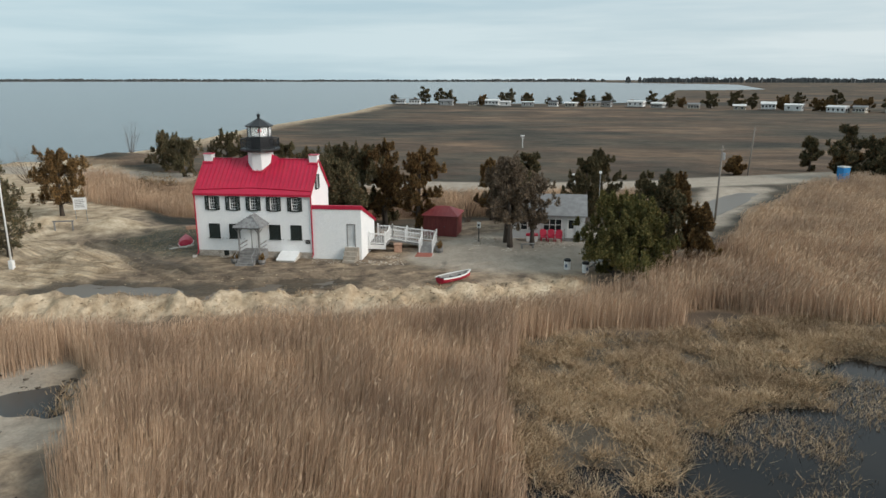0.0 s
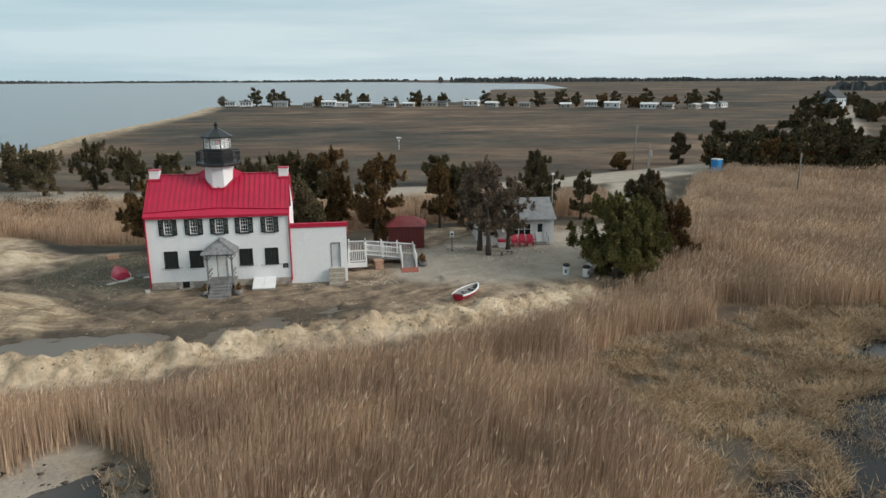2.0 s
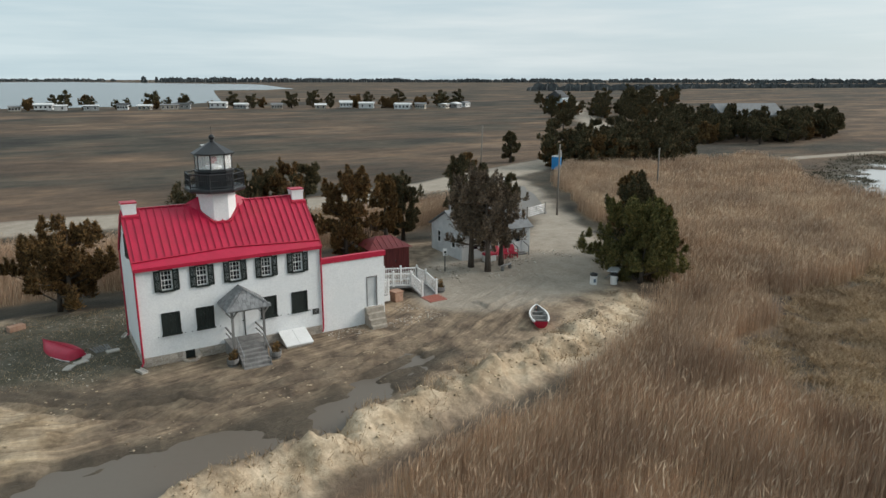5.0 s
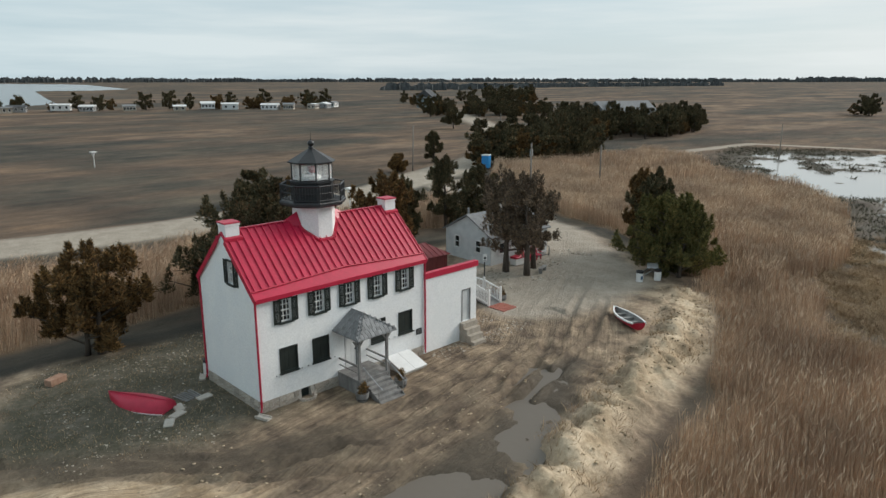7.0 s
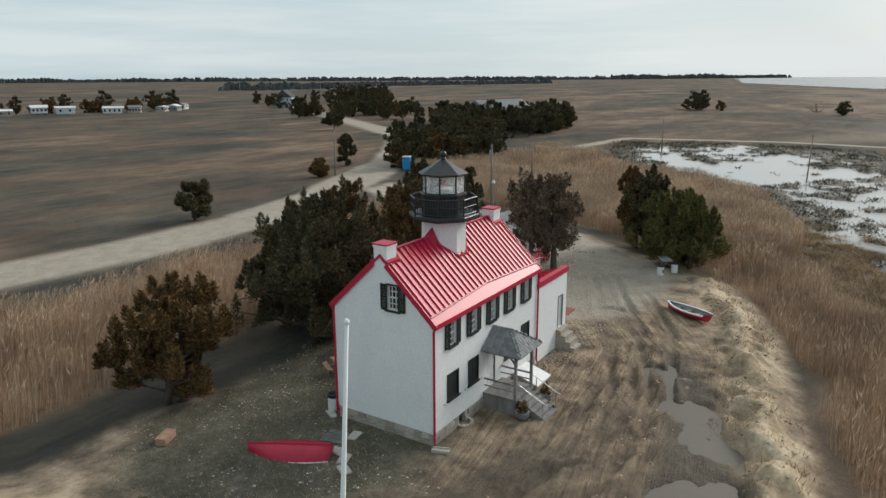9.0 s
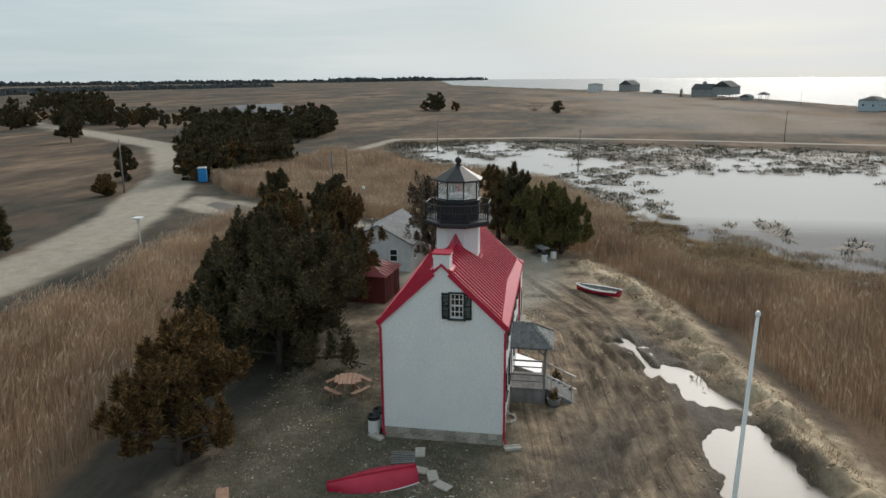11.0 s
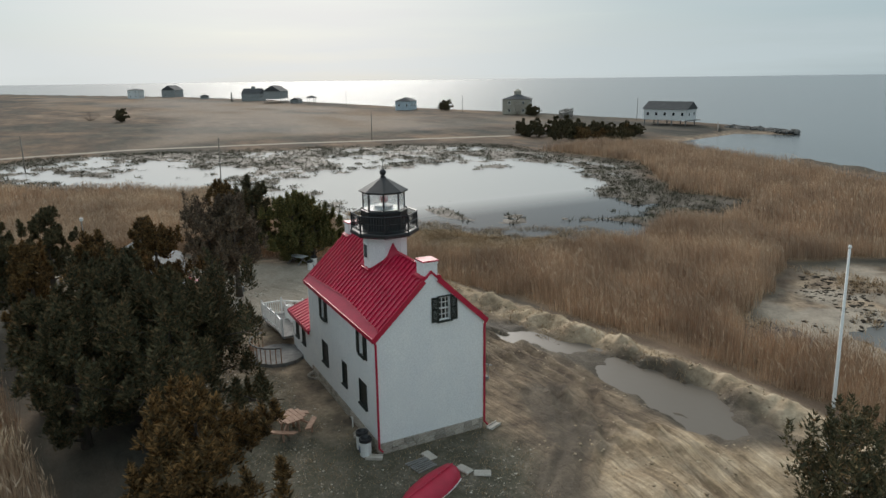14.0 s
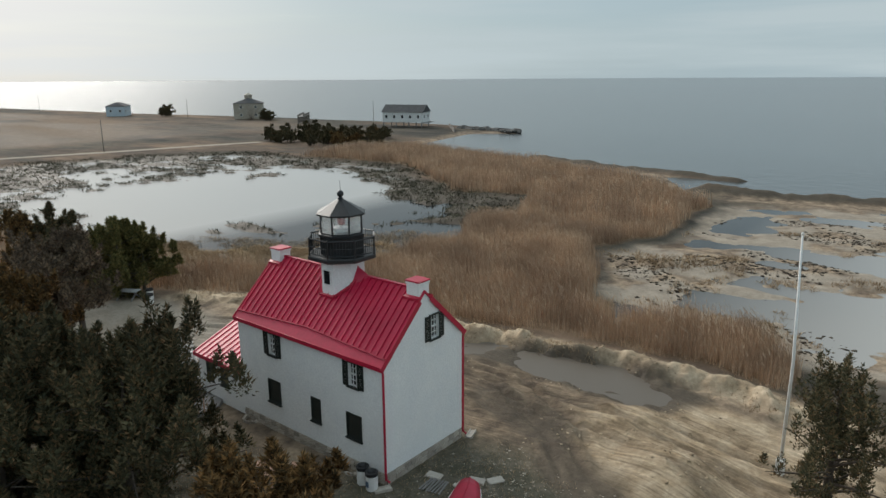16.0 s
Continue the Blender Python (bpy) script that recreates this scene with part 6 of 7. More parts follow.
# litter barrels at the back corner and by the trees
def barrel(x, y, label):
    b = thing("litter_barrel", label, "litter bin", (x, y, ground_at(x, y)), rnd.uniform(0, 360), "white litter barrels")
    part("drum", add_ring(B(), 0, 0, [(0.23, 0), (0.25, 0.03), (0.25, 0.27), (0.262, 0.29), (0.25, 0.31), (0.25, 0.52), (0.262, 0.54), (0.25, 0.56), (0.25, 0.76), (0.262, 0.78), (0.23, 0.78), (0.22, 0.5)], 16), PLASTIC_WHITE, b)
    part("bin_bag", add_ring(B(), 0, 0, [(0.27, 0.66), (0.275, 0.8), (0.22, 0.82), (0.12, 0.7)], 12), BLACK_PAINT, b, "black plastic liner")
    part("marking", turned_box(B(), 0, -0.255, 0.2, 0.45, 0.16, 0.02, 0), surf("blue_marking", (0.08, 0.12, 0.18), (0.12, 0.17, 0.25), 4, 0.6) if "blue_marking" not in bpy.data.materials else bpy.data.materials["blue_marking"], b)
    return b


barrel(0.95, 5.42, "white drum with blue markings at the house corner")
barrel(0.36, 5.50, "white drum with a black liner at the house corner")
barrel(31.2, -1.7, "white drum with a black liner under the cedars")
barrel(29.9, -1.0, "white drum with a black liner under the cedars")
stand = thing("water_tap", "short white standpipe against the back wall", "tap", (2.9, HY1 + 0.2, 0.12))
part("pipe", add_tube(B(), [(0, 0, 0), (0, 0, 0.5), (0, 0.1, 0.52)], [0.035, 0.035, 0.03], 8), WHITE_TRIM, stand)
part("spout", add_tube(B(), [(0, 0.1, 0.54), (0, 0.12, 0.44)], [0.03, 0.03], 6), BLACK_PAINT, stand)

# octagonal picnic table
pt = thing("picnic_table", "eight-sided brown wooden picnic table with four benches", "picnic table", (3.9, 7.75, 0.12), 12)
for k in range(6):
    y = -0.62 + 0.21 * k
    half = 0.62 if abs(y + 0.1) < 0.4 else 0.42
    part("tabletop_board", add_box(B(), -half, half, y, y + 0.19, 0.70, 0.75), PICNIC, pt)
for k in range(4):
    m = pose(0, 0, 0, 0, 0, 90 * k + 45)
    part("seat", add_prism(B(), [m @ Vector(p) for p in ((-0.62, 0.86, 0.42), (0.62, 0.86, 0.42), (0.50, 1.1, 0.42), (-0.50, 1.1, 0.42))], (0, 0, 0.05)), PICNIC, pt)
    bm = B()
    add_beam(bm, m @ Vector((0, 0.25, 0.66)), m @ Vector((0, 1.0, 0.39)), 0.07)
    add_beam(bm, m @ Vector((0, 0.42, 0.0)), m @ Vector((0, 0.35, 0.68)), 0.08)
    add_beam(bm, m @ Vector((0, 0.98, 0.0)), m @ Vector((0, 0.98, 0.42)), 0.07)
    part("leg", bm, PICNIC, pt)

# boats
def hull_points(length, beam, depth, n=11, m=7, bow=0.5):
    """Rings of a round-bilged hull, stern to stem."""
    rings = []
    for i in range(n):
        k = i / (n - 1)
        half = beam / 2 * (1 - ((k - 0.4) / 0.6) ** 2.3 if k > 0.4 else 1 - 0.3 * ((0.4 - k) / 0.4) ** 2)
        half = max(half, 0.02)
        rise = 0.10 * depth + depth * 0.28 * k ** 3 + depth * 0.1 * (1 - k) ** 3
        ring = []
        for j in range(m):
            a = math.pi * j / (m - 1)
            ring.append(Vector((length * (k - 0.5), -half * math.cos(a) * (1 - 0.12 * math.sin(a)), depth + rise - (depth + rise * 0.6) * math.sin(a) ** 0.7)))
        rings.append(ring)
    return rings


def add_hull(bm, rings, scale=1.0, lift=0.0):
    vs = [[bm.verts.new((p.x * scale, p.y * scale, p.z + lift)) for p in ring] for ring in rings]
    for a, b in zip(vs, vs[1:]):
        for j in range(len(a) - 1):
            bm.faces.new((a[j], a[j + 1], b[j + 1], b[j]))
    bm.faces.new(vs[0])
    return vs


rings = hull_points(3.4, 1.3, 0.42)
rb = thing("overturned_boat", "red rowing boat lying keel up on the grass", "boat")
rb.matrix_basis = pose(-3.45, 4.55, 0.66, 180, 0, 0) @ pose(0, 0, 0, 0, 0, 0)
rb.matrix_basis = pose(-3.45, 4.55, 0.60, 0, 0, 115) @ pose(0, 0, 0, 176, 2, 0)
bm = B()
add_hull(bm, rings)
part("hull", bm, RED_PAINT, rb, "glossy red hull", shade=True)
bm = B()
for s in (0, -1):
    for a, b in zip(rings, rings[1:]):
        add_beam(bm, a[s], b[s], 0.05, 0.06)
part("gunwale", bm, WHITE_TRIM, rb)
part("keel", add_tube(B(), [Vector((r[3].x, 0, r[3].z - 0.02)) for r in rings], [0.03] * len(rings), 5), RED_PAINT, rb)

rings2 = hull_points(3.4, 1.1, 0.38)
ob_ = thing("rowing_boat", "red and white open rowing boat on the sand", "boat")
ob_.matrix_basis = pose(21.7, -4.9, ground_at(21.7, -4.9) - 0.02, 0, 3, 56)
bm = B()
add_hull(bm, rings2)
part("hull", bm, RED_PAINT, ob_, "red outer hull", shade=True)
bm = B()
add_hull(bm, rings2, 0.94, 0.04)
part("lining", bm, GREY_WOOD, ob_, "grey weathered inner lining", shade=True)
bm = B()
for s in (0, -1):
    for a, b in zip(rings2, rings2[1:]):
        add_beam(bm, a[s], b[s], 0.09, 0.09)
part("gunwale", bm, WHITE_TRIM, ob_, "white gunwale")
for x in (-0.9, 0.0, 0.85):
    part("thwart", add_box(B(), x - 0.12, x + 0.12, -0.44 if x < 0.5 else -0.34, 0.44 if x < 0.5 else 0.34, 0.28, 0.32), GREY_WOOD, ob_)

# flagpole
fp = thing("flagpole", "tall white wooden flagpole on the sand bank", "flagpole", (-12.15, -5.85, ground_at(-12.15, -5.85) - 0.05))
part("pole", add_tube(B(), [(0, 0, 0), (0, 0, 5), (0.26, -0.17, 10.15)], [0.075, 0.06, 0.035], 10), WHITE_TRIM, fp, shade=True)
part("base", add_box(B(), -0.16, 0.16, -0.16, 0.16, 0, 0.7), WHITE_TRIM, fp)
part("truck", add_ring(B(), 0.26, -0.17, [(0.03, 10.13), (0.055, 10.17), (0.055, 10.21), (0.03, 10.25)], 10), WHITE_TRIM, fp)

# sign and rail on the sand
sg = thing("notice_board", "white notice board on two thin posts in the sand", "sign", (-17.2, 10.4, ground_at(-17.2, 10.4)), 20)
for x in (-0.5, 0.5):
    part("post", add_beam(B(), (x, 0, -0.1), (x, 0, 2.3), 0.06), STEEL, sg)
part("panel", add_box(B(), -0.62, 0.62, -0.05, -0.02, 1.1, 2.3), PLASTIC_WHITE, sg)
bm = B()
for k in range(5):
    add_box(bm, -0.45, 0.45 - 0.1 * (k % 3), -0.058, -0.052, 1.35 + 0.17 * k, 1.41 + 0.17 * k)
part("line_of_writing", bm, GREY_WOOD, sg)
br = thing("wooden_barrier", "low dark wooden rail on posts in the sand", "barrier", (-16.5, 6.6, ground_at(-16.5, 6.6)), 15)
for x in (-0.8, 0.8):
    part("post", add_beam(B(), (x, 0, -0.1), (x, 0, 0.95), 0.12), GREY_WOOD, br)
part("rail", add_beam(B(), (-0.95, 0, 0.9), (0.95, 0, 0.9), 0.12), GREY_WOOD, br)
wb = tagged(new("timber_block", finish(turned_box(B(), 0, 0, 0, 0.32, 0.9, 0.45, 0), "timber_block", PICNIC, 0.02)), "weathered brown timber block on the grass", "timber")
wb.matrix_basis = pose(-5.4, 9.6, ground_at(-5.4, 9.6), 0, 0, 25)
bx = tagged(new("wooden_crate", finish(add_box(add_box(B(), -0.32, 0.32, -0.32, 0.32, 0, 0.62), -0.36, 0.36, -0.36, 0.36, 0.62, 0.7), "wooden_crate", PICNIC, 0.01)), "tan wooden box beside the ramp", "crate")
bx.matrix_basis = pose(16.1, 3.0, 0.12, 0, 0, 12)

# loose boards near the overturned boat
for k in range(7):
    g = tagged(new("loose_board", finish(turned_box(B(), 0, 0, 0, 0.04, 0.95, 0.07, 0), "loose_board", GREY_WOOD)), "grey weathered batten lying on the grass", "board", "loose battens")
    g.matrix_basis = pose(-1.9 + 0.13 * k, 3.7 + 0.03 * k, ground_at(-1.9, 3.8) + 0.03, 0, 0, 100 + rnd.uniform(-6, 6))
for k, (x, y, a) in enumerate(((-2.6, 2.4, 20), (-3.2, 1.9, 60), (-1.0, 3.2, 10), (-2.3, 3.0, 80))):
    g = tagged(new("flat_stone", finish(turned_box(B(), 0, 0, 0, 0.10, 0.7, 0.42, 0), "flat_stone", MORTAR, 0.04)), "pale flat stone lying in the grass", "stone", "flat stones")
    g.matrix_basis = pose(x, y, ground_at(x, y) - 0.02, 0, 0, a)

# ---- ramp with white railings ----
ramp = thing("access_ramp", "white railed wooden access ramp at the wing", "ramp")
part("platform", add_box(B(), 13.74, 15.2, 2.2, 5.5, 0.74, 0.86), GREY_WOOD, ramp)
part("platform_face", add_box(B(), 13.74, 15.22, 2.17, 2.199, 0.5, 0.88), WHITE_TRIM, ramp)
part("slope", add_prism(B(), [(15.2, 4.2, 0.86), (17.9, 4.2, 0.48), (17.9, 5.5, 0.48), (15.2, 5.5, 0.86)], (0, 0, -0.1)), GREY_WOOD, ramp)
part("landing", add_box(B(), 17.9, 19.1, 4.2, 5.5, 0.38, 0.48), GREY_WOOD, ramp)
part("slope", add_prism(B(), [(17.9, 4.2, 0.48), (19.1, 4.2, 0.48), (19.1, 2.7, 0.14), (17.9, 2.7, 0.14)], (0, 0, -0.09)), GREY_WOOD, ramp)
NEWEL = finish(add_ring(add_box(B(), -0.055, 0.055, -0.055, 0.055, 0, 1.05), 0, 0, [(0.08, 1.05), (0.08, 1.09), (0.02, 1.15)], 4, math.pi / 4), "newel", WHITE_TRIM)


BALUSTER = finish(add_box(B(), -0.017, 0.017, -0.017, 0.017, 0.12, 0.92), "baluster", WHITE_TRIM)


def railing(parent, a, b, newels=2):
    a, b = Vector(a), Vector(b)
    n = max(newels - 1, 1)
    for k in range(newels):
        part("newel", NEWEL, None, parent, at=Matrix.Translation(a.lerp(b, k / n)))
    bm = B()
    add_beam(bm, a + Vector((0, 0, 0.92)), b + Vector((0, 0, 0.92)), 0.06, 0.08)
    add_beam(bm, a + Vector((0, 0, 0.12)), b + Vector((0, 0, 0.12)), 0.05, 0.08)
    part("rail", bm, WHITE_TRIM, parent)
    count = int((b - a).length / 0.13)
    for k in range(1, count):
        part("baluster", BALUSTER, None, parent, at=Matrix.Translation(a.lerp(b, k / count)))


railing(ramp, (13.85, 2.25, 0.86), (15.15, 2.25, 0.86))
railing(ramp, (15.15, 2.25, 0.86), (15.15, 4.2, 0.86))
railing(ramp, (15.2, 4.24, 0.86), (17.9, 4.24, 0.48), 3)
railing(ramp, (13.9, 5.46, 0.86), (15.2, 5.46, 0.86))
railing(ramp, (15.2, 5.46, 0.86), (19.05, 5.46, 0.46), 4)
railing(ramp, (19.05, 5.46, 0.46), (19.05, 4.2, 0.46))
railing(ramp, (19.05, 4.2, 0.46), (19.05, 2.75, 0.14))
railing(ramp, (17.95, 4.2, 0.46), (17.95, 2.75, 0.14))
# curved deck rail behind the wing
deck = thing("curved_deck", "curved wooden deck rail behind the wing", "deck", (12.3, 6.1, 0.1))
part("deck_floor", add_ring(B(), 0.4, 0, [(1.55, 0), (1.55, 0.22)], 14), GREY_WOOD, deck)
for k in range(15):
    a = radians(20 + 11 * k)
    part("baluster", add_beam(B(), (0.4 + 1.5 * math.cos(a), 1.5 * math.sin(a), 0.22), (0.4 + 1.5 * math.cos(a), 1.5 * math.sin(a), 1.1), 0.05), PICNIC, deck)
bm = B()
add_tube(bm, [(0.4 + 1.5 * math.cos(radians(20 + 11 * k)), 1.5 * math.sin(radians(20 + 11 * k)), 1.12) for k in range(15)], [0.05] * 15, 6)
part("rail", bm, GREY_WOOD, deck)
# brick pad
pad_ = thing("brick_pad", "red brick paving pad at the foot of the ramp", "paving", (18.5, 2.05, 0.12), kind="structure")
part("bed", add_box(B(), -0.68, 0.68, -0.68, 0.66, -0.06, 0.02), MORTAR, pad_)
BRICK_ME = finish(add_box(B(), -0.098, 0.098, -0.046, 0.046, 0, 0.045), "brick", BRICK_RED)
for i in range(13):
    for j in range(6):
        x = -0.62 + 0.21 * j + (0.105 if i % 2 else 0)
        if x < 0.63:
            part("brick", BRICK_ME, None, pad_, at=pose(x, -0.62 + 0.102 * i, 0.005 + rnd.uniform(0, 0.006)))

# ---- red shed ----
shed = thing("shed", "small barn-red shed with a low hipped metal roof", "shed", (19.0, 10.6, 0.1), -5)
bm = B()
add_wall_cells(bm, -1.55, 1.55, 0, 1.95, [(-0.15, 0.55, 0.05, 1.6)], lambda b, x0, x1, z0, z1: add_box(b, x0, x1, -1.4, -1.3, z0, z1))
add_box(bm, -1.55, -1.45, -1.3, 1.4, 0, 1.95), add_box(bm, 1.45, 1.55, -1.3, 1.4, 0, 1.95), add_box(bm, -1.45, 1.45, 1.3, 1.4, 0, 1.95)
part("wall", bm, SHED_RED, shed)
for k in range(16):
    x = -1.5 + k * 0.2
    if not -0.25 < x < 0.6:
        part("batten", add_box(B(), x - 0.02, x + 0.02, -1.425, -1.401, 0, 1.95), SHED_RED, shed)
dr = part("door", add_box(B(), -0.15, 0.55, -1.36, -1.31, 0.05, 1.6), SHED_RED, shed)
part("door_handle", add_box(B(), 0.42, 0.46, -1.42, -1.36, 0.8, 0.95), BLACK_PAINT, dr)
bm = B()
vs = [bm.verts.new(p) for p in ((-1.75, -1.6, 1.93), (1.75, -1.6, 1.93), (1.75, 1.6, 1.93), (-1.75, 1.6, 1.93), (-0.6, 0, 2.62), (0.6, 0, 2.62))]
for f in ((0, 1, 5, 4), (1, 2, 5), (2, 3, 4, 5), (3, 0, 4), (3, 2, 1, 0)):
    bm.faces.new([vs[i] for i in f])
SHED_ROOF = surf("dull_red_metal_roof", (0.22, 0.03, 0.035), (0.30, 0.05, 0.05), 1.5, 0.5, bump=0.05)
sr = part("roof", bm, SHED_ROOF, shed)
for k in range(8):
    x = -1.5 + 3.0 * k / 7
    t = min(1.0, max(0.0, (1.75 - abs(x)) / 1.15))
    for s in (-1, 1):
        part("seam", add_beam(B(), (x, s * 1.6, 1.95), (x, s * 1.6 * (1 - t), 1.95 + 0.68 * t), 0.03, 0.04), SHED_ROOF, sr)

# ---- cottage ----
CW, CD, CH, CR = 6.6, 5.2, 2.35, 3.75
cot = thing("cottage", "small pale grey sided cottage with a grey shingle roof", "house", (28.8, 11.7, 0.0), -3)
x0, x1, y0, y1 = -CW / 2, CW / 2, -CD / 2, CD / 2
front = [(-2.4, -1.8, 0.95, 1.75), (-0.35, 1.25, 0.95, 1.95), (1.75, 2.45, 0.3, 2.05)]
bm = B()
add_wall_cells(bm, x0, x1, 0.1, CH, front, lambda b, a0, a1, z0, z1: add_box(b, a0, a1, y0, y0 + 0.15, z0, z1))
add_box(bm, x0, x1, y1 - 0.15, y1, 0.1, CH)
part("wall", weld(bm), PALE_SIDING, cot)
gwin = [(-1.5, -0.9, 0.95, 1.85), (0.95, 1.5, 1.0, 1.9)]
for sx, gx0 in ((-1, x0), (1, x1 - 0.15)):
    bm = B()
    add_wall_cells(bm, y0 + 0.15, y1 - 0.15, 0.1, CH, gwin if sx < 0 else [], lambda b, a0, a1, z0, z1, gx0=gx0: add_box(b, gx0, gx0 + 0.15, a0, a1, z0, z1))
    add_prism(bm, [(gx0, y0, CH), (gx0, y1, CH), (gx0, 0, CR - 0.05)], (0.15, 0, 0))
    part("wall", weld(bm), PALE_SIDING, cot)
for k in range(13):
    z = 0.12 + 0.17 * k
    cuts = [x0] + sorted(v for h in front if h[2] - 0.17 < z < h[3] for v in h[:2]) + [x1]
    for i in range(0, len(cuts), 2):
        part("siding_board", add_box(B(), cuts[i], cuts[i + 1], y0 - 0.018, y0 - 0.002, z, z + 0.155), PALE_SIDING, cot)
    cuts = [y0] + sorted(v for h in gwin if h[2] - 0.17 < z < h[3] for v in h[:2]) + [y1]
    for i in range(0, len(cuts), 2):
        part("siding_board", add_box(B(), x0 - 0.018, x0 - 0.002, cuts[i], cuts[i + 1], z, z + 0.155), PALE_SIDING, cot)
    part("siding_board", add_box(B(), x1 + 0.002, x1 + 0.018, y0, y1, z, z + 0.155), PALE_SIDING, cot)
for s in (-1, 1):
    bm = B()
    add_prism(bm, [(x0 - 0.2, s * (CD / 2 + 0.25), CH - 0.1), (x1 + 0.2, s * (CD / 2 + 0.25), CH - 0.1), (x1 + 0.2, 0, CR), (x0 - 0.2, 0, CR)], (0, 0, 0.1))
    part("roof", bm, ASPHALT_SHINGLE, cot, "grey asphalt shingle roof")


def framed_pane(parent, w, h, m, bars=1, name="window"):
    bm = B()
    for a in (-w / 2 - 0.04, w / 2 - 0.02):
        add_box(bm, a, a + 0.06, -0.05, 0.03, -h / 2, h / 2)
    add_box(bm, -w / 2 - 0.04, w / 2 + 0.04, -0.05, 0.03, h / 2, h / 2 + 0.06)
    add_box(bm, -w / 2 - 0.06, w / 2 + 0.06, -0.07, 0.03, -h / 2 - 0.06, -h / 2)
    add_box(bm, -w / 2, w / 2, -0.02, 0.02, -0.02, 0.02)
    for k in range(1, bars):
        add_box(bm, -w / 2 + w * k / bars - 0.03, -w / 2 + w * k / bars + 0.03, -0.03, 0.02, -h / 2, h / 2)
    f = part(name, bm, WHITE_TRIM, parent, at=m)
    part("pane", add_box(B(), -w / 2, w / 2, 0.025, 0.035, -h / 2, h / 2), DARK_GLASS, f)
    return f


framed_pane(cot, 0.6, 0.8, pose(-2.1, y0, 1.35))
framed_pane(cot, 1.6, 1.0, pose(0.45, y0, 1.45), 3)
framed_pane(cot, 0.6, 0.9, pose(x0, -1.2, 1.4, 0, 0, -90))
framed_pane(cot, 0.55, 0.9, pose(x0, 1.22, 1.45, 0, 0, -90))
cd = part("door", add_box(B(), 1.75, 2.45, y0 + 0.04, y0 + 0.09, 0.3, 2.05), WHITE_TRIM, cot, "white half-glazed front door")
part("pane", add_box(B(), 1.88, 2.32, y0 + 0.025, y0 + 0.039, 1.15, 1.9), DARK_GLASS, cd)
part("life_ring", add_tube(B(), [(-1.1 + 0.26 * math.cos(a), y0 - 0.06, 1.5 + 0.26 * math.sin(a)) for a in [2 * math.pi * k / 16 for k in range(17)]], [0.07] * 17, 6), WHITE_TRIM, cot, "white life ring on the wall")
for k in range(3):
    part("step", add_box(B(), 1.55, 2.65, y0 - 0.9 + 0.28 * k, y0 - 0.03, 0.0 + 0.1 * k, 0.1 + 0.1 * k), GREY_WOOD, cot)
for x in (1.55, 2.65):
    bm = add_beam(B(), (x, y0 - 0.85, 0.85), (x, y0 - 0.05, 1.1), 0.06)
    add_beam(bm, (x, y0 - 0.85, 0.0), (x, y0 - 0.85, 0.85), 0.06)
    part("handrail", bm, GREY_WOOD, cot)
part("vent_pipe", add_tube(B(), [(-2.6, 0.7, 3.3), (-2.6, 0.7, 4.15)], [0.09, 0.09], 8), STEEL, cot)
part("foundation", add_box(B(), x0 + 0.05, x1 - 0.05, y0 + 0.05, y1 - 0.05, -0.25, 0.1), MORTAR, cot)

chair = thing("garden_chair", "bright red plastic garden chair before the cottage", "chair", (29.0, 8.2, ground_at(29, 8.2)), group="red garden chairs")
part("seat", add_box(B(), -0.27, 0.27, -0.28, 0.25, 0.36, 0.41), RED_PAINT, chair)
part("backrest", add_prism(B(), [(-0.27, 0.22, 0.4), (0.27, 0.22, 0.4), (0.30, 0.42, 0.85), (0.16, 0.46, 1.0), (-0.16, 0.46, 1.0), (-0.30, 0.42, 0.85)], (0, 0.035, 0)), RED_PAINT, chair)
for x in (-0.24, 0.24):
    for y in (-0.22, 0.2):
        part("leg", add_box(B(), x - 0.03, x + 0.03, y - 0.03, y + 0.03, 0, 0.36), RED_PAINT, chair)
    part("armrest", add_box(B(), x - 0.05 + 0.06 * (1 if x > 0 else -1), x + 0.05 + 0.06 * (1 if x > 0 else -1), -0.28, 0.3, 0.58, 0.62), RED_PAINT, chair)
copy_thing(chair, pose(29.65, 8.1, ground_at(29.65, 8.1), 0, 0, -6))
copy_thing(chair, pose(28.35, 8.2, ground_at(28.35, 8.2), 0, 0, 8))
cooler = thing("cooler_box", "white storage box with a red lid", "box", (27.3, 8.2, ground_at(27.3, 8.2)))
part("body", add_box(B(), -0.5, 0.5, -0.3, 0.3, 0, 0.5), WHITE_TRIM, cooler, bevel=0.03)
part("lid", add_box(B(), -0.53, 0.53, -0.33, 0.33, 0.5, 0.66), RED_PAINT, cooler, bevel=0.03)
bench = thing("low_bench", "low grey wooden bench under the cedars", "bench", (26.9, 5.4, ground_at(26.9, 5.4)), 20)
part("seat", add_box(B(), -0.6, 0.6, -0.15, 0.15, 0.36, 0.41), GREY_WOOD, bench)
for x in (-0.5, 0.5):
    part("leg", add_box(B(), x - 0.04, x + 0.04, -0.13, 0.13, 0, 0.36), GREY_WOOD, bench)
sp = thing("parking_sign", "white sign on a dark post beside the lot", "sign", (22.6, 7.4, ground_at(22.6, 7.4)), -20)
part("post", add_beam(B(), (0, 0, -0.1), (0, 0, 1.6), 0.06), BLACK_PAINT, sp)
part("panel", add_box(B(), -0.17, 0.17, -0.05, -0.03, 1.25, 1.8), PLASTIC_WHITE, sp)
part("line_of_writing", add_box(add_box(B(), -0.1, 0.1, -0.056, -0.051, 1.42, 1.6), -0.12, 0.12, -0.056, -0.051, 1.3, 1.34), DARK_GREEN, sp)
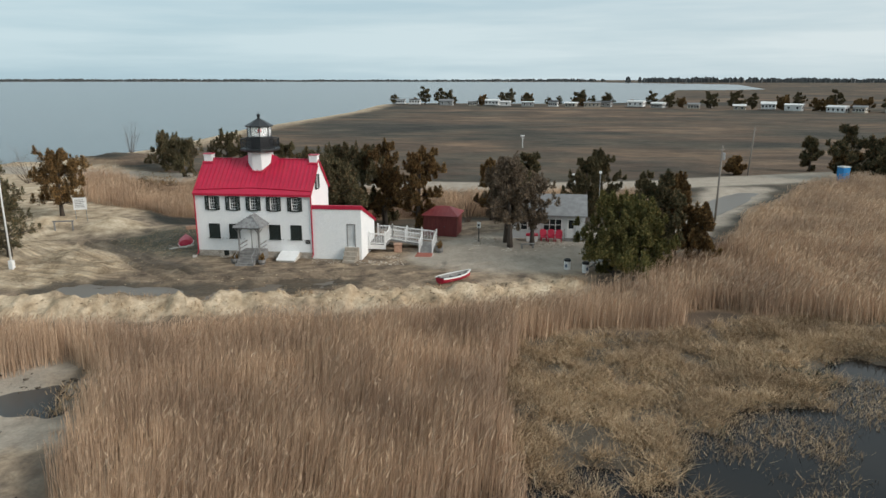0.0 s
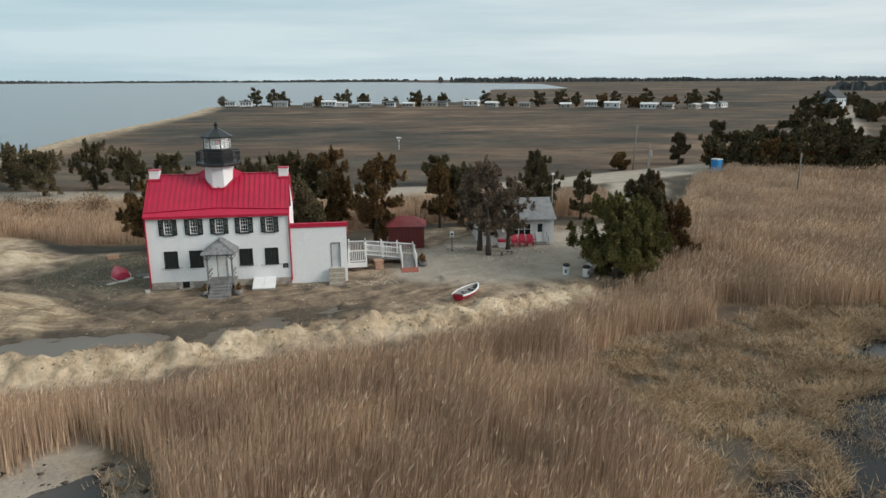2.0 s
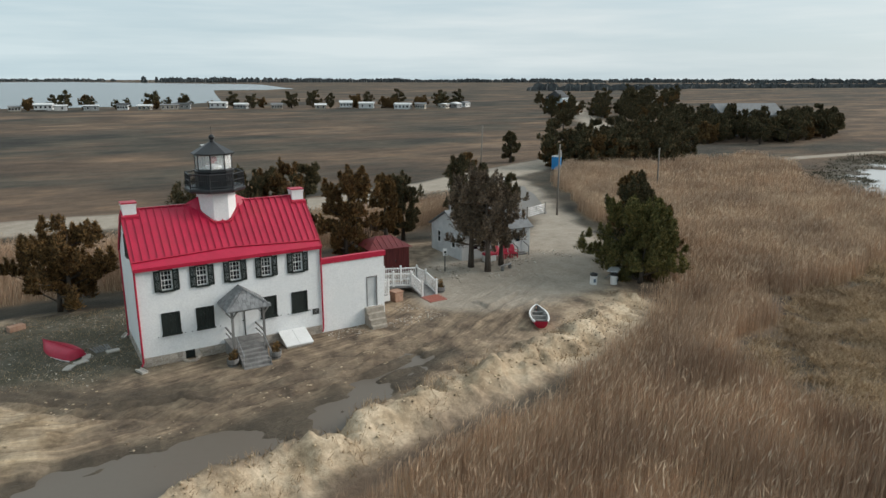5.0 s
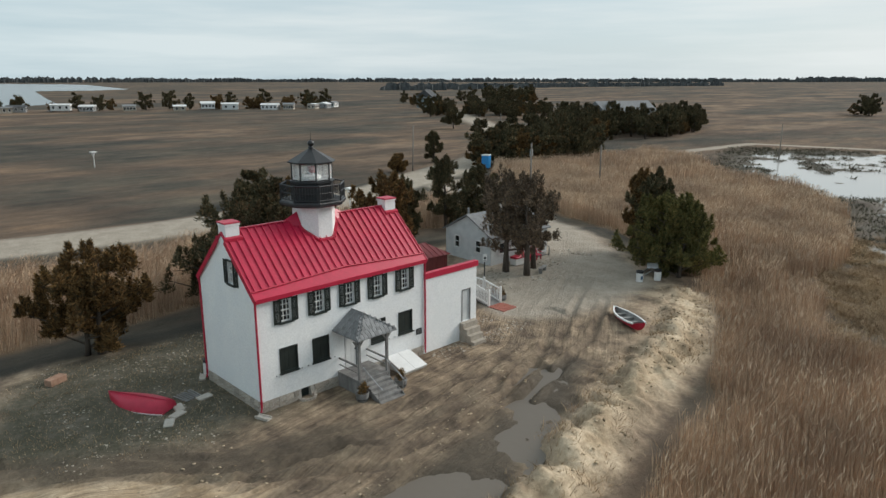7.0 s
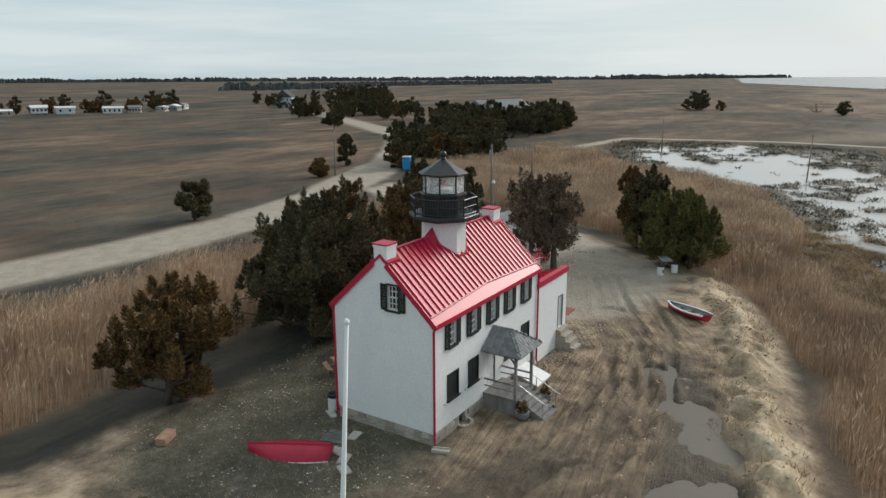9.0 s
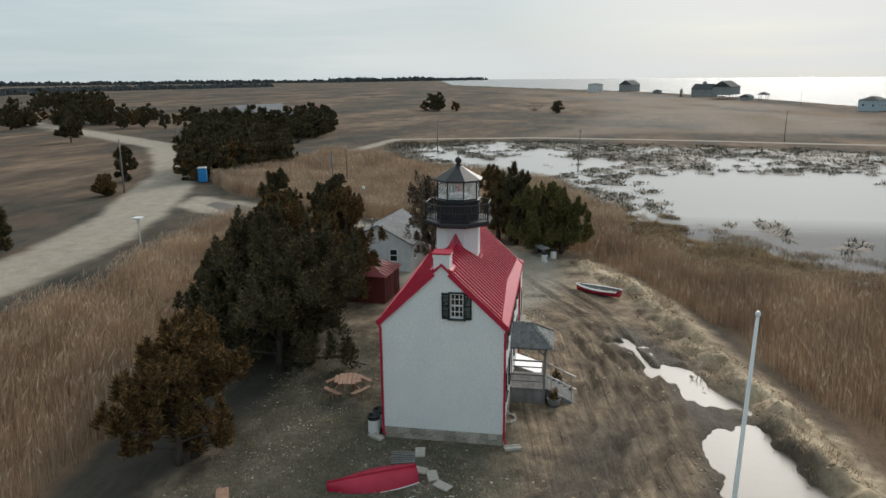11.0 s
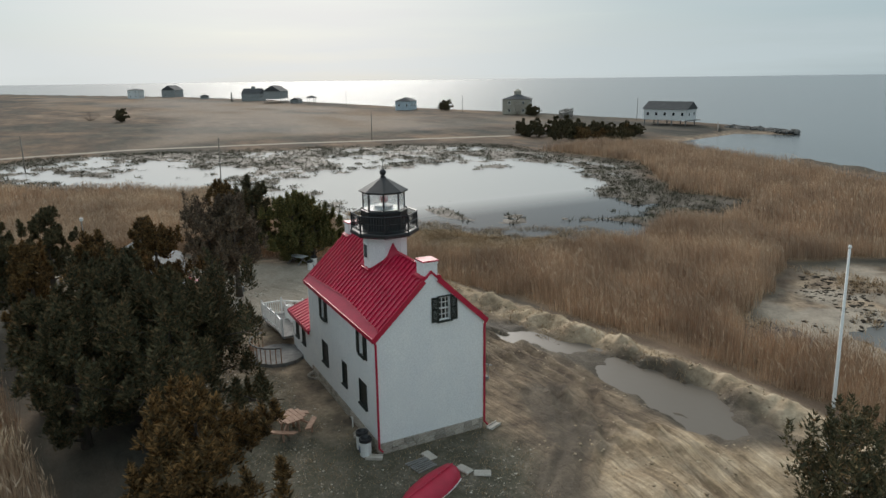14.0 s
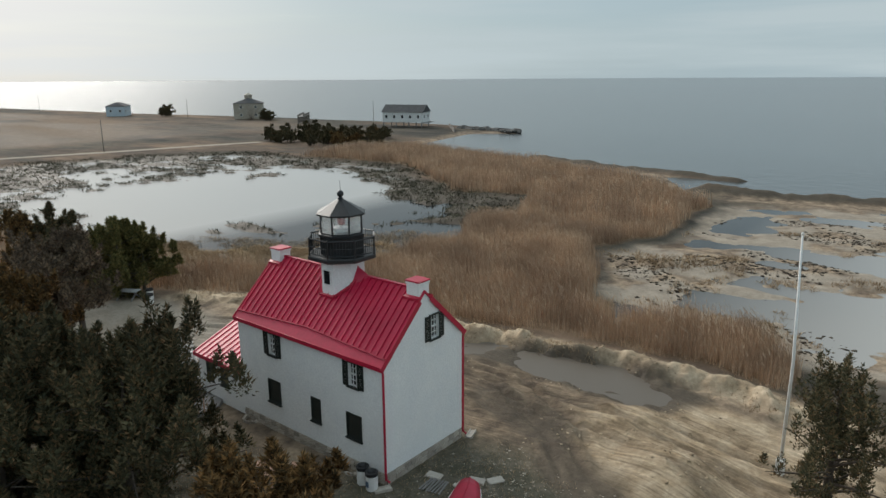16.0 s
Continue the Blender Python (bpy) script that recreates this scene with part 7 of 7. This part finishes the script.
table = thing("trestle_table", "pale plank table under the cedars", "table", (32.4, -0.6, ground_at(32.4, -0.6)), 30)
part("tabletop", add_box(B(), -0.9, 0.9, -0.4, 0.4, 0.66, 0.71), PALE_SIDING, table)
for x in (-0.6, 0.6):
    bm = add_beam(B(), (x, -0.6, 0), (x, 0.3, 0.66), 0.08)
    add_beam(bm, (x, 0.6, 0), (x, -0.3, 0.66), 0.08)
    part("leg", bm, GREY_WOOD, table)

# ---- poles ----
def utility_pole(x, y, h, label, lean=0.0, can=False, group="utility poles", r=0.12):
    p = thing("utility_pole", label, "pole", (x, y, ground_at(x, y) - 0.1), rnd.uniform(0, 360), group)
    part("pole", add_tube(B(), [(0, 0, 0), (lean * 0.5, 0, h * 0.5), (lean, 0, h)], [r, r * 0.85, r * 0.7], 8), POLE_WOOD, p, shade=True)
    if can:
        part("transformer", add_ring(B(), lean + 0.32, 0, [(0.16, h - 1.5), (0.18, h - 1.45), (0.18, h - 0.8), (0.1, h - 0.74)], 10), STEEL, p)
        part("bracket", add_beam(B(), (lean, 0, h - 1.1), (lean + 0.2, 0, h - 1.1), 0.08), STEEL, p)
    part("crossarm", add_beam(B(), (lean - 0.35, 0, h - 0.4), (lean + 0.35, 0, h - 0.4), 0.08), POLE_WOOD, p)
    return p


utility_pole(46.8, 22.6, 8.0, "grey wooden utility pole with a transformer", 0.15, True)
utility_pole(60.5, 57.6, 7.4, "leaning grey utility pole beside the road", 0.5)
utility_pole(95, 69, 7.6, "grey utility pole at the wood's edge", 0.2)
utility_pole(69, 28, 6.0, "grey utility pole among the reeds", 0.1)
utility_pole(94.5, -5.0, 7.5, "thin grey pole standing in the pond", 0.2, r=0.10)
utility_pole(126, 25, 7.0, "thin grey pole beyond the pond", 0.0)
utility_pole(150, -54, 7.5, "thin grey pole beside the causeway", 0.0)
utility_pole(171, -166, 8.0, "grey utility pole near the shore house", 0.0)
utility_pole(265, -145, 8.0, "grey utility pole near the shore houses", 0.0)
utility_pole(373, -126, 9.0, "grey utility pole near the shore houses", 0.0)
lp = thing("lamp_post", "thin grey lamp post beside the cottage", "lamp post", (33.8, 15.4, ground_at(33.8, 15.4)))
part("post", add_tube(B(), [(0, 0, 0), (0, 0, 5.2)], [0.05, 0.04], 8), STEEL, lp)
part("lamp_head", add_box(B(), -0.12, 0.12, -0.12, 0.12, 5.2, 5.42), PLASTIC_WHITE, lp)
for k, (x, y, h) in enumerate(((26, 100, 2.6), (33, 37.5, 2.6))):
    m_ = thing("osprey_platform", "white nesting platform on a thin post", "platform", (x, y, ground_at(x, y) - 0.1), 10, "nesting platforms")
    part("post", add_tube(B(), [(0, 0, 0), (0, 0, h)], [0.07, 0.06], 6), PLASTIC_WHITE, m_)
    part("tray", add_box(B(), -0.45, 0.45, -0.4, 0.4, h, h + 0.15), PLASTIC_WHITE, m_)
    part("brace", add_beam(add_beam(B(), (0, 0, h - 0.7), (0.4, 0, h), 0.05), (0, 0, h - 0.7), (-0.4, 0, h), 0.05), PLASTIC_WHITE, m_)
toilet = thing("portable_toilet", "bright blue portable toilet with a white roof", "toilet", (71.8, 51.9, ground_at(71.8, 51.9)), 20)
part("cabin", add_box(B(), -0.6, 0.6, -0.6, 0.6, 0.1, 2.15), BLUE_PLASTIC, toilet, bevel=0.04)
part("roof", add_box(B(), -0.66, 0.66, -0.66, 0.66, 2.15, 2.32), PLASTIC_WHITE, toilet, bevel=0.06)
part("skid", add_box(B(), -0.65, 0.65, -0.65, 0.65, 0.0, 0.1), BLACK_PAINT, toilet)
part("door", add_box(B(), -0.4, 0.4, -0.63, -0.601, 0.2, 2.0), BLUE_PLASTIC, toilet)
gate = thing("farm_gate", "tubular steel farm gate across the drive", "gate", (44.3, 23.2, ground_at(44.3, 23.2)), 20)
for x in (-1.9, 1.9):
    part("post", add_tube(B(), [(x, 0, -0.1), (x, 0, 1.35)], [0.07, 0.07], 8), POLE_WOOD, gate)
for k in range(5):
    part("bar", add_tube(B(), [(-1.85, 0, 0.25 + 0.22 * k), (1.85, 0, 0.25 + 0.22 * k)], [0.025, 0.025], 6), STEEL, gate)
for x in (-1.8, 0, 1.8):
    part("upright", add_tube(B(), [(x, 0, 0.22), (x, 0, 1.16)], [0.025, 0.025], 6), STEEL, gate)


# ---- clods, pebbles and wrack: too many to count ----
CLOD = island_mat("sand_clods", [(0.0, (0.22, 0.17, 0.12)), (0.5, (0.40, 0.32, 0.22)), (1.0, (0.60, 0.50, 0.37))])
PEBBLE = island_mat("pale_rubble", [(0.0, (0.26, 0.22, 0.18)), (0.5, (0.42, 0.37, 0.31)), (1.0, (0.60, 0.56, 0.50))])
WRACK = island_mat("dark_wrack", [(0.0, (0.035, 0.030, 0.026)), (0.6, (0.08, 0.066, 0.054)), (1.0, (0.15, 0.125, 0.10))])


def lumps(name, label, category, bounds, count, keep, lo, hi, material, seed, flat=0.6):
    """Rough little eight-faced lumps pressed into the ground."""
    x, y = scatter(bounds, count, keep, seed)
    n = len(x)
    r = np.random.RandomState(seed + 3)
    s = lo + (hi - lo) * r.random_sample(n) ** 3
    c = np.stack([x, y, ground_z(x, y) + s * 0.1], 1)
    axes = np.array([(1, 0, 0), (0, 1, 0), (-1, 0, 0), (0, -1, 0), (0, 0, flat), (0, 0, -flat)], float)
    a = r.uniform(0, 6.28, n)
    ca_, sa_ = np.cos(a), np.sin(a)
    p = axes[None] * r.uniform(0.5, 1.3, (n, 6, 1))
    p = np.stack([p[..., 0] * ca_[:, None] - p[..., 1] * sa_[:, None], p[..., 0] * sa_[:, None] + p[..., 1] * ca_[:, None], p[..., 2]], -1)
    v = c[:, None] + p * s[:, None, None]
    f = np.array([(0, 1, 4), (1, 2, 4), (2, 3, 4), (3, 0, 4), (1, 0, 5), (2, 1, 5), (3, 2, 5), (0, 3, 5)])
    tri = (np.arange(n) * 6)[:, None, None] + f[None]
    tagged(new(name, fast_mesh(name, v.reshape(-1, 3), None, material, tris=tri.reshape(-1, 3))), label, category, kind="stuff")


def dry(x, y):
    return smooth(ground_z(x, y), pond_z, pond_z + 0.08)


lumps("sand_clods", "loose clods along the bulldozed sand bank", "clods", (-16, 32, -16, -2), 14000, lambda x, y: smooth(along(x, y, BERM), 2.4, 0.4) * dry(x, y) * 0.6, 0.012, 0.13, CLOD, 201)
lumps("track_clods", "clods and crusts churned up along the wheel tracks", "clods", (-20, 18, -11, 4), 5000, lambda x, y: smooth(abs(lane(x, y, DRIVE)[0]), 5.5, 1.5) * dry(x, y) * smooth(fbm(x, y, 0.35, 8), 0.42, 0.6) * smooth(np.maximum(abs(x - 4.9) - 5.0, abs(y - 1.0) - 4.3), 0.0, 0.5), 0.015, 0.11, CLOD, 202, 0.4)
lumps("rubble", "pale rubble and shells along the wing's foot", "rubble", (9.8, 17.5, -1.6, 3.4), 1500, lambda x, y: smooth(abs(y + 0.6), 1.2, 0.3) * (y < -0.12) + (x > 14) * smooth(fbm(x, y, 0.8, 4), 0.5, 0.6) * (y < 2.0), 0.02, 0.11, PEBBLE, 203)
lumps("yard_litter", "dead leaves and chips on the trodden grass", "litter", (-9, 13, -1, 13), 9000, lambda x, y: weights(x, y)[4] * smooth(np.maximum(abs(x - 6.9) - 7.0, abs(y - 2.45) - 2.6), 0.0, 0.4) * smooth(fbm(x, y, 0.5, 14), 0.4, 0.62), 0.015, 0.08, PEBBLE, 204, 0.3)
lumps("bank_wrack", "dark driftwood scraps and wrack over the bank", "wrack", (12, 34, -12, 0), 9000, lambda x, y: smooth(abs(along(x, y, BERM) - 0.9), 1.4, 0.2) * smooth(fbm(x, y, 0.4, 24), 0.45, 0.62) * smooth(x, 11, 17), 0.012, 0.09, WRACK, 205, 0.35)
lumps("flat_wrack", "dark weed and peat scraps over the tidal flats", "wrack", (-12, 14, -75, -18), 16000, lambda x, y: smooth(np.maximum(inside(x, y, FLATS), inside(x, y, FLATS_WEST)), -1, 1) * smooth(fbm(x * 0.5, y, 0.25, 34), 0.5, 0.66), 0.04, 0.3, WRACK, 206, 0.3)
lumps("cottage_stones", "stones and bare earth clods under the cedars", "stones", (22, 34, 3.5, 9), 2500, lambda x, y: smooth(fbm(x, y, 0.5, 44), 0.45, 0.65), 0.02, 0.14, PEBBLE, 207)

# ---- houses along the shore and across the marsh ----
ROOF_DARK = surf("dark_shingle_roof", (0.045, 0.048, 0.052), (0.08, 0.083, 0.088), 1, 0.9, bump=0.2, bscale=8)
SIDING_WHITE = surf("white_clapboard", (0.62, 0.63, 0.63), (0.72, 0.72, 0.71), 0.8, 0.7, bump=0.1)
SIDING_TAN = surf("tan_clapboard", (0.36, 0.32, 0.26), (0.46, 0.41, 0.34), 0.8, 0.75, bump=0.1)
SIDING_BLUE = surf("pale_blue_clapboard", (0.42, 0.50, 0.56), (0.50, 0.58, 0.63), 0.8, 0.7, bump=0.1)
SIDING_GREY = surf("grey_clapboard", (0.24, 0.25, 0.25), (0.34, 0.345, 0.34), 0.8, 0.75, bump=0.1)


def far_house(label, x, y, lx, ly, h, rise, turn, wall, roofm=None, stilts=0.0, windows=4, storeys=1, hip=False, group="houses along the shore", cupola=False):
    roofm = roofm or ROOF_DARK
    g = max(ground_at(x, y), WATER + 0.1)
    hs = thing("shore_house", label, "house", (x, y, g - 0.1), turn, group)
    z0 = stilts
    part("wall", add_box(B(), -lx / 2, lx / 2, -ly / 2, ly / 2, z0, z0 + h), wall, hs)
    bm = B()
    e = 0.4
    a = [(-lx / 2 - e, -ly / 2 - e), (lx / 2 + e, -ly / 2 - e), (lx / 2 + e, ly / 2 + e), (-lx / 2 - e, ly / 2 + e)]
    vs = [bm.verts.new((*p, z0 + h)) for p in a]
    k = ly * 0.45 if hip else -e
    r0, r1 = bm.verts.new((-lx / 2 + k, 0, z0 + h + rise)), bm.verts.new((lx / 2 - k, 0, z0 + h + rise))
    for f in ((vs[0], vs[1], r1, r0), (vs[1], vs[2], r1), (vs[2], vs[3], r0, r1), (vs[3], vs[0], r0), (vs[3], vs[2], vs[1], vs[0])):
        bm.faces.new(f)
    part("roof", bm, roofm, hs)
    for s in range(storeys):
        zc = z0 + h * (s + 0.55) / storeys
        for i in range(windows):
            xx = -lx / 2 + lx * (i + 0.5) / windows
            for side, ang in ((-1, 0), (1, 180)):
                w = part("window", add_box(B(), -0.5, 0.5, -0.05, 0.02, -0.6, 0.6), WHITE_TRIM, hs, at=pose(xx, side * ly / 2, zc, 0, 0, ang))
                part("pane", add_box(B(), -0.4, 0.4, -0.07, -0.052, -0.5, 0.5), DARK_GLASS, w)
        for side, ang in ((-1, -90), (1, 90)):
            for yy in (-ly / 4, ly / 4):
                w = part("window", add_box(B(), -0.5, 0.5, -0.05, 0.02, -0.6, 0.6), WHITE_TRIM, hs, at=pose(side * lx / 2, yy, zc, 0, 0, ang))
                part("pane", add_box(B(), -0.4, 0.4, -0.07, -0.052, -0.5, 0.5), DARK_GLASS, w)
    if stilts:
        for i in range(4):
            for j in (-1, 1):
                xx = -lx / 2 + 0.3 + (lx - 0.6) * i / 3
                part("stilt", add_beam(B(), (xx, j * (ly / 2 - 0.3), 0), (xx, j * (ly / 2 - 0.3), z0), 0.3), GREY_WOOD, hs)
        part("deck", add_box(B(), -lx / 2 - 1.6, -lx / 2 - 0.01, -ly / 2, ly / 2, z0 - 0.2, z0), GREY_WOOD, hs)
    if cupola:
        part("cupola", add_ring(B(), 0, 0, [(1.6, z0 + h + rise - 0.8), (1.6, z0 + h + rise + 1.0), (2.0, z0 + h + rise + 1.0), (0.2, z0 + h + rise + 2.0)], 8), wall, hs)
    return hs


far_house("long white cottage on stilts at the point", 147, -158, 14.5, 8, 3.4, 2.4, 22, SIDING_WHITE, stilts=1.8, windows=5)
far_house("square tan two-storey house with a cupola", 238, -158, 13, 12, 6.5, 2.2, -38, SIDING_TAN, storeys=2, hip=True, cupola=True)
far_house("pale blue shore house with a dark hip roof", 307, -135, 12, 8, 4.6, 1.8, -40, SIDING_BLUE, hip=True, storeys=1)
far_house("dark raised house on tall stilts", 479, -111, 20, 12, 5, 4.0, -30, SIDING_GREY, stilts=3.0)
far_house("grey shore house with a cupola", 533, -107, 15, 11, 5.5, 4.0, 50, SIDING_GREY, cupola=True)
far_house("wide grey shore house", 733, -70, 26, 13, 7, 4.5, -25, SIDING_GREY, storeys=2)
far_house("pale grey shore house", 703, -34, 14, 10, 8, 1.0, -25, SIDING_WHITE, storeys=2, hip=True)
far_house("long low grey house in the wood", 165, 84, 18, 9, 5.5, 3.0, -20, SIDING_GREY, ASPHALT_SHINGLE, group="houses across the marsh")
far_house("low grey boat shed beside the shore houses", 636, -86, 24, 7, 2.6, 1.0, -10, SIDING_GREY, windows=3)
far_house("low grey hut beside the raised house", 452, -118, 9, 6, 2.4, 1.4, -30, SIDING_GREY, windows=2)
gz_ = thing("gazebo", "open grey timber shelter on posts by the water", "gazebo", (433, -123, -0.7), -30, "houses along the shore")
for gx_ in (-2.4, 2.4):
    for gy_ in (-2.0, 2.0):
        part("post", add_beam(B(), (gx_, gy_, 0), (gx_, gy_, 4.0), 0.3), GREY_WOOD, gz_)
part("roof", add_ring(B(), 0, 0, [(4.2, 4.0), (4.2, 4.25), (0.3, 5.6)], 4, math.pi / 4), ROOF_DARK, gz_)
dk_ = thing("dock", "row of grey dock piles with a thin walkway", "dock", (544, -93, -1.4), -12)
part("walkway", add_box(B(), -16, 16, -0.8, 0.8, 2.6, 2.85), GREY_WOOD, dk_)
for k in range(7):
    part("pile", add_tube(B(), [(-15 + 5 * k, 0.9, 0), (-15 + 5 * k, 0.9, 5.5 + k % 3)], [0.22, 0.18], 6), POLE_WOOD, dk_)
hr = random.Random(12)
styles = [("white trailer cottage across the marsh", SIDING_WHITE), ("white low cottage across the marsh", SIDING_WHITE), ("grey low cottage across the marsh", SIDING_GREY), ("tan low cottage across the marsh", SIDING_TAN), ("white raised cottage across the marsh", SIDING_WHITE)]
for i in range(len(row_houses) - 1):
    (ax, ay), (bx, by) = row_houses[i], row_houses[i + 1]
    n = 4 if i < 4 else 3
    for k in range(n):
        f = (k + 0.2 + 0.6 * hr.random()) / n
        label, wm = styles[hr.randrange(5)]
        far_house(label, ax + (bx - ax) * f, ay + (by - ay) * f + hr.uniform(-3, 5), hr.uniform(4.5, 8), hr.uniform(3.5, 5), hr.uniform(2.0, 2.7), hr.uniform(0.3, 1.0), math.degrees(math.atan2(by - ay, bx - ax)) + hr.uniform(-12, 12), wm,
                  hr.choice((ROOF_DARK, ASPHALT_SHINGLE, SIDING_WHITE, SIDING_WHITE)), stilts=0.8 if "raised" in label else 0.0, windows=hr.choice((2, 3, 4)), group="cottages across the marsh")
far_house("pale blue two-storey house among trees", 232, 238, 10, 8, 5.5, 3.5, 30, SIDING_BLUE, storeys=2, group="cottages across the marsh")

# pier and bulkhead at the point
pier = thing("pier", "long grey wooden pier over the water", "pier", (196, -153, -0.4), -46)
part("pier_deck", add_box(B(), -11, 11, -1.2, 1.2, 2.4, 2.65), GREY_WOOD, pier)
for k in range(10):
    for s in (-1, 1):
        part("pile", add_tube(B(), [(-10.5 + 2.33 * k, s, -1.5), (-10.5 + 2.33 * k, s, 3.4)], [0.16, 0.14], 6), POLE_WOOD, pier)
bulk = thing("timber_bulkhead", "weathered timber bulkhead along the point", "bulkhead", (126, -157, -1.3), -48)
for k in range(40):
    part("plank", add_box(B(), -14 + 0.7 * k, -13.34 + 0.7 * k, -0.1, 0.1, 0, 1.9 + hr.uniform(-0.1, 0.15)), POLE_WOOD, bulk)
ROCK_ME = []
for k in range(4):
    bm = B()
    bmesh.ops.create_icosphere(bm, subdivisions=1, radius=1)
    for v in bm.verts:
        v.co *= hr.uniform(0.7, 1.15)
    ROCK_ME.append(finish(bm, "rock", ROCK))
jetty = thing("rock_jetty", "dark rock jetty running into the bay", "jetty", (0, 0, 0), kind="stuff")
for k in range(150):
    f = hr.random()
    x, y = 128 + (103 - 128) * f + hr.uniform(-2.5, 2.5), -164 + (-160 + 164) * f + hr.uniform(-2.5, 2.5)
    s = hr.uniform(0.5, 1.2)
    part("rock", ROCK_ME[k % 4], None, jetty, at=pose(x, y, WATER + 0.15 + hr.uniform(0, 0.5), hr.uniform(0, 90), 0, hr.uniform(0, 360)) @ Matrix.Diagonal((s * 1.4, s, s * 0.6, 1)))

# ---- far woods on the horizon ----
def far_woods(label, pts, height, depth, seed):
    """A long low wood seen from afar: rows of ragged upright crowns."""
    r = np.random.RandomState(seed)
    verts, tris = [], []
    for (ax, ay), (bx, by) in zip(pts[:-1], pts[1:]):
        n = int(math.hypot(bx - ax, by - ay) / 2.5)
        f = r.uniform(0, 1, n)
        x, y = ax + (bx - ax) * f + r.uniform(-depth, depth, n), ay + (by - ay) * f + r.uniform(-depth, depth, n)
        h = height * r.uniform(0.5, 1.15, n) * (0.4 + 1.0 * fbm(x, y, 0.004, seed, 3))
        a = r.uniform(0, math.pi, n)
        w = r.uniform(5, 11, n)
        dx, dy = np.cos(a) * w, np.sin(a) * w
        z = np.full(n, -0.8)
        for turn in (0, 1):
            ex, ey = (dx, dy) if turn == 0 else (-dy, dx)
            o = sum(len(v) for v in verts)
            verts.append(np.stack([np.stack([x - ex, y - ey, z], 1), np.stack([x + ex, y + ey, z], 1), np.stack([x + ex * 0.7, y + ey * 0.7, z + h * 0.8], 1), np.stack([x, y, z + h], 1), np.stack([x - ex * 0.75, y - ey * 0.75, z + h * 0.75], 1)], 1).reshape(-1, 3))
            b = o + 5 * np.arange(n)
            tris.append(np.concatenate([np.stack([b, b + 1, b + 2], 1), np.stack([b, b + 2, b + 3], 1), np.stack([b, b + 3, b + 4], 1)]))
    tagged(new("far_woods", fast_mesh("far_woods", np.concatenate(verts), None, HAZED_WOOD, tris=np.concatenate(tris))), label, "woods", kind="stuff")


# distance haze is mixed into this tree colour: lighter and bluer than the near cedars
HAZED_WOOD = island_mat("hazed_far_wood", [(0.0, (0.10, 0.112, 0.12)), (1.0, (0.145, 0.152, 0.155))])
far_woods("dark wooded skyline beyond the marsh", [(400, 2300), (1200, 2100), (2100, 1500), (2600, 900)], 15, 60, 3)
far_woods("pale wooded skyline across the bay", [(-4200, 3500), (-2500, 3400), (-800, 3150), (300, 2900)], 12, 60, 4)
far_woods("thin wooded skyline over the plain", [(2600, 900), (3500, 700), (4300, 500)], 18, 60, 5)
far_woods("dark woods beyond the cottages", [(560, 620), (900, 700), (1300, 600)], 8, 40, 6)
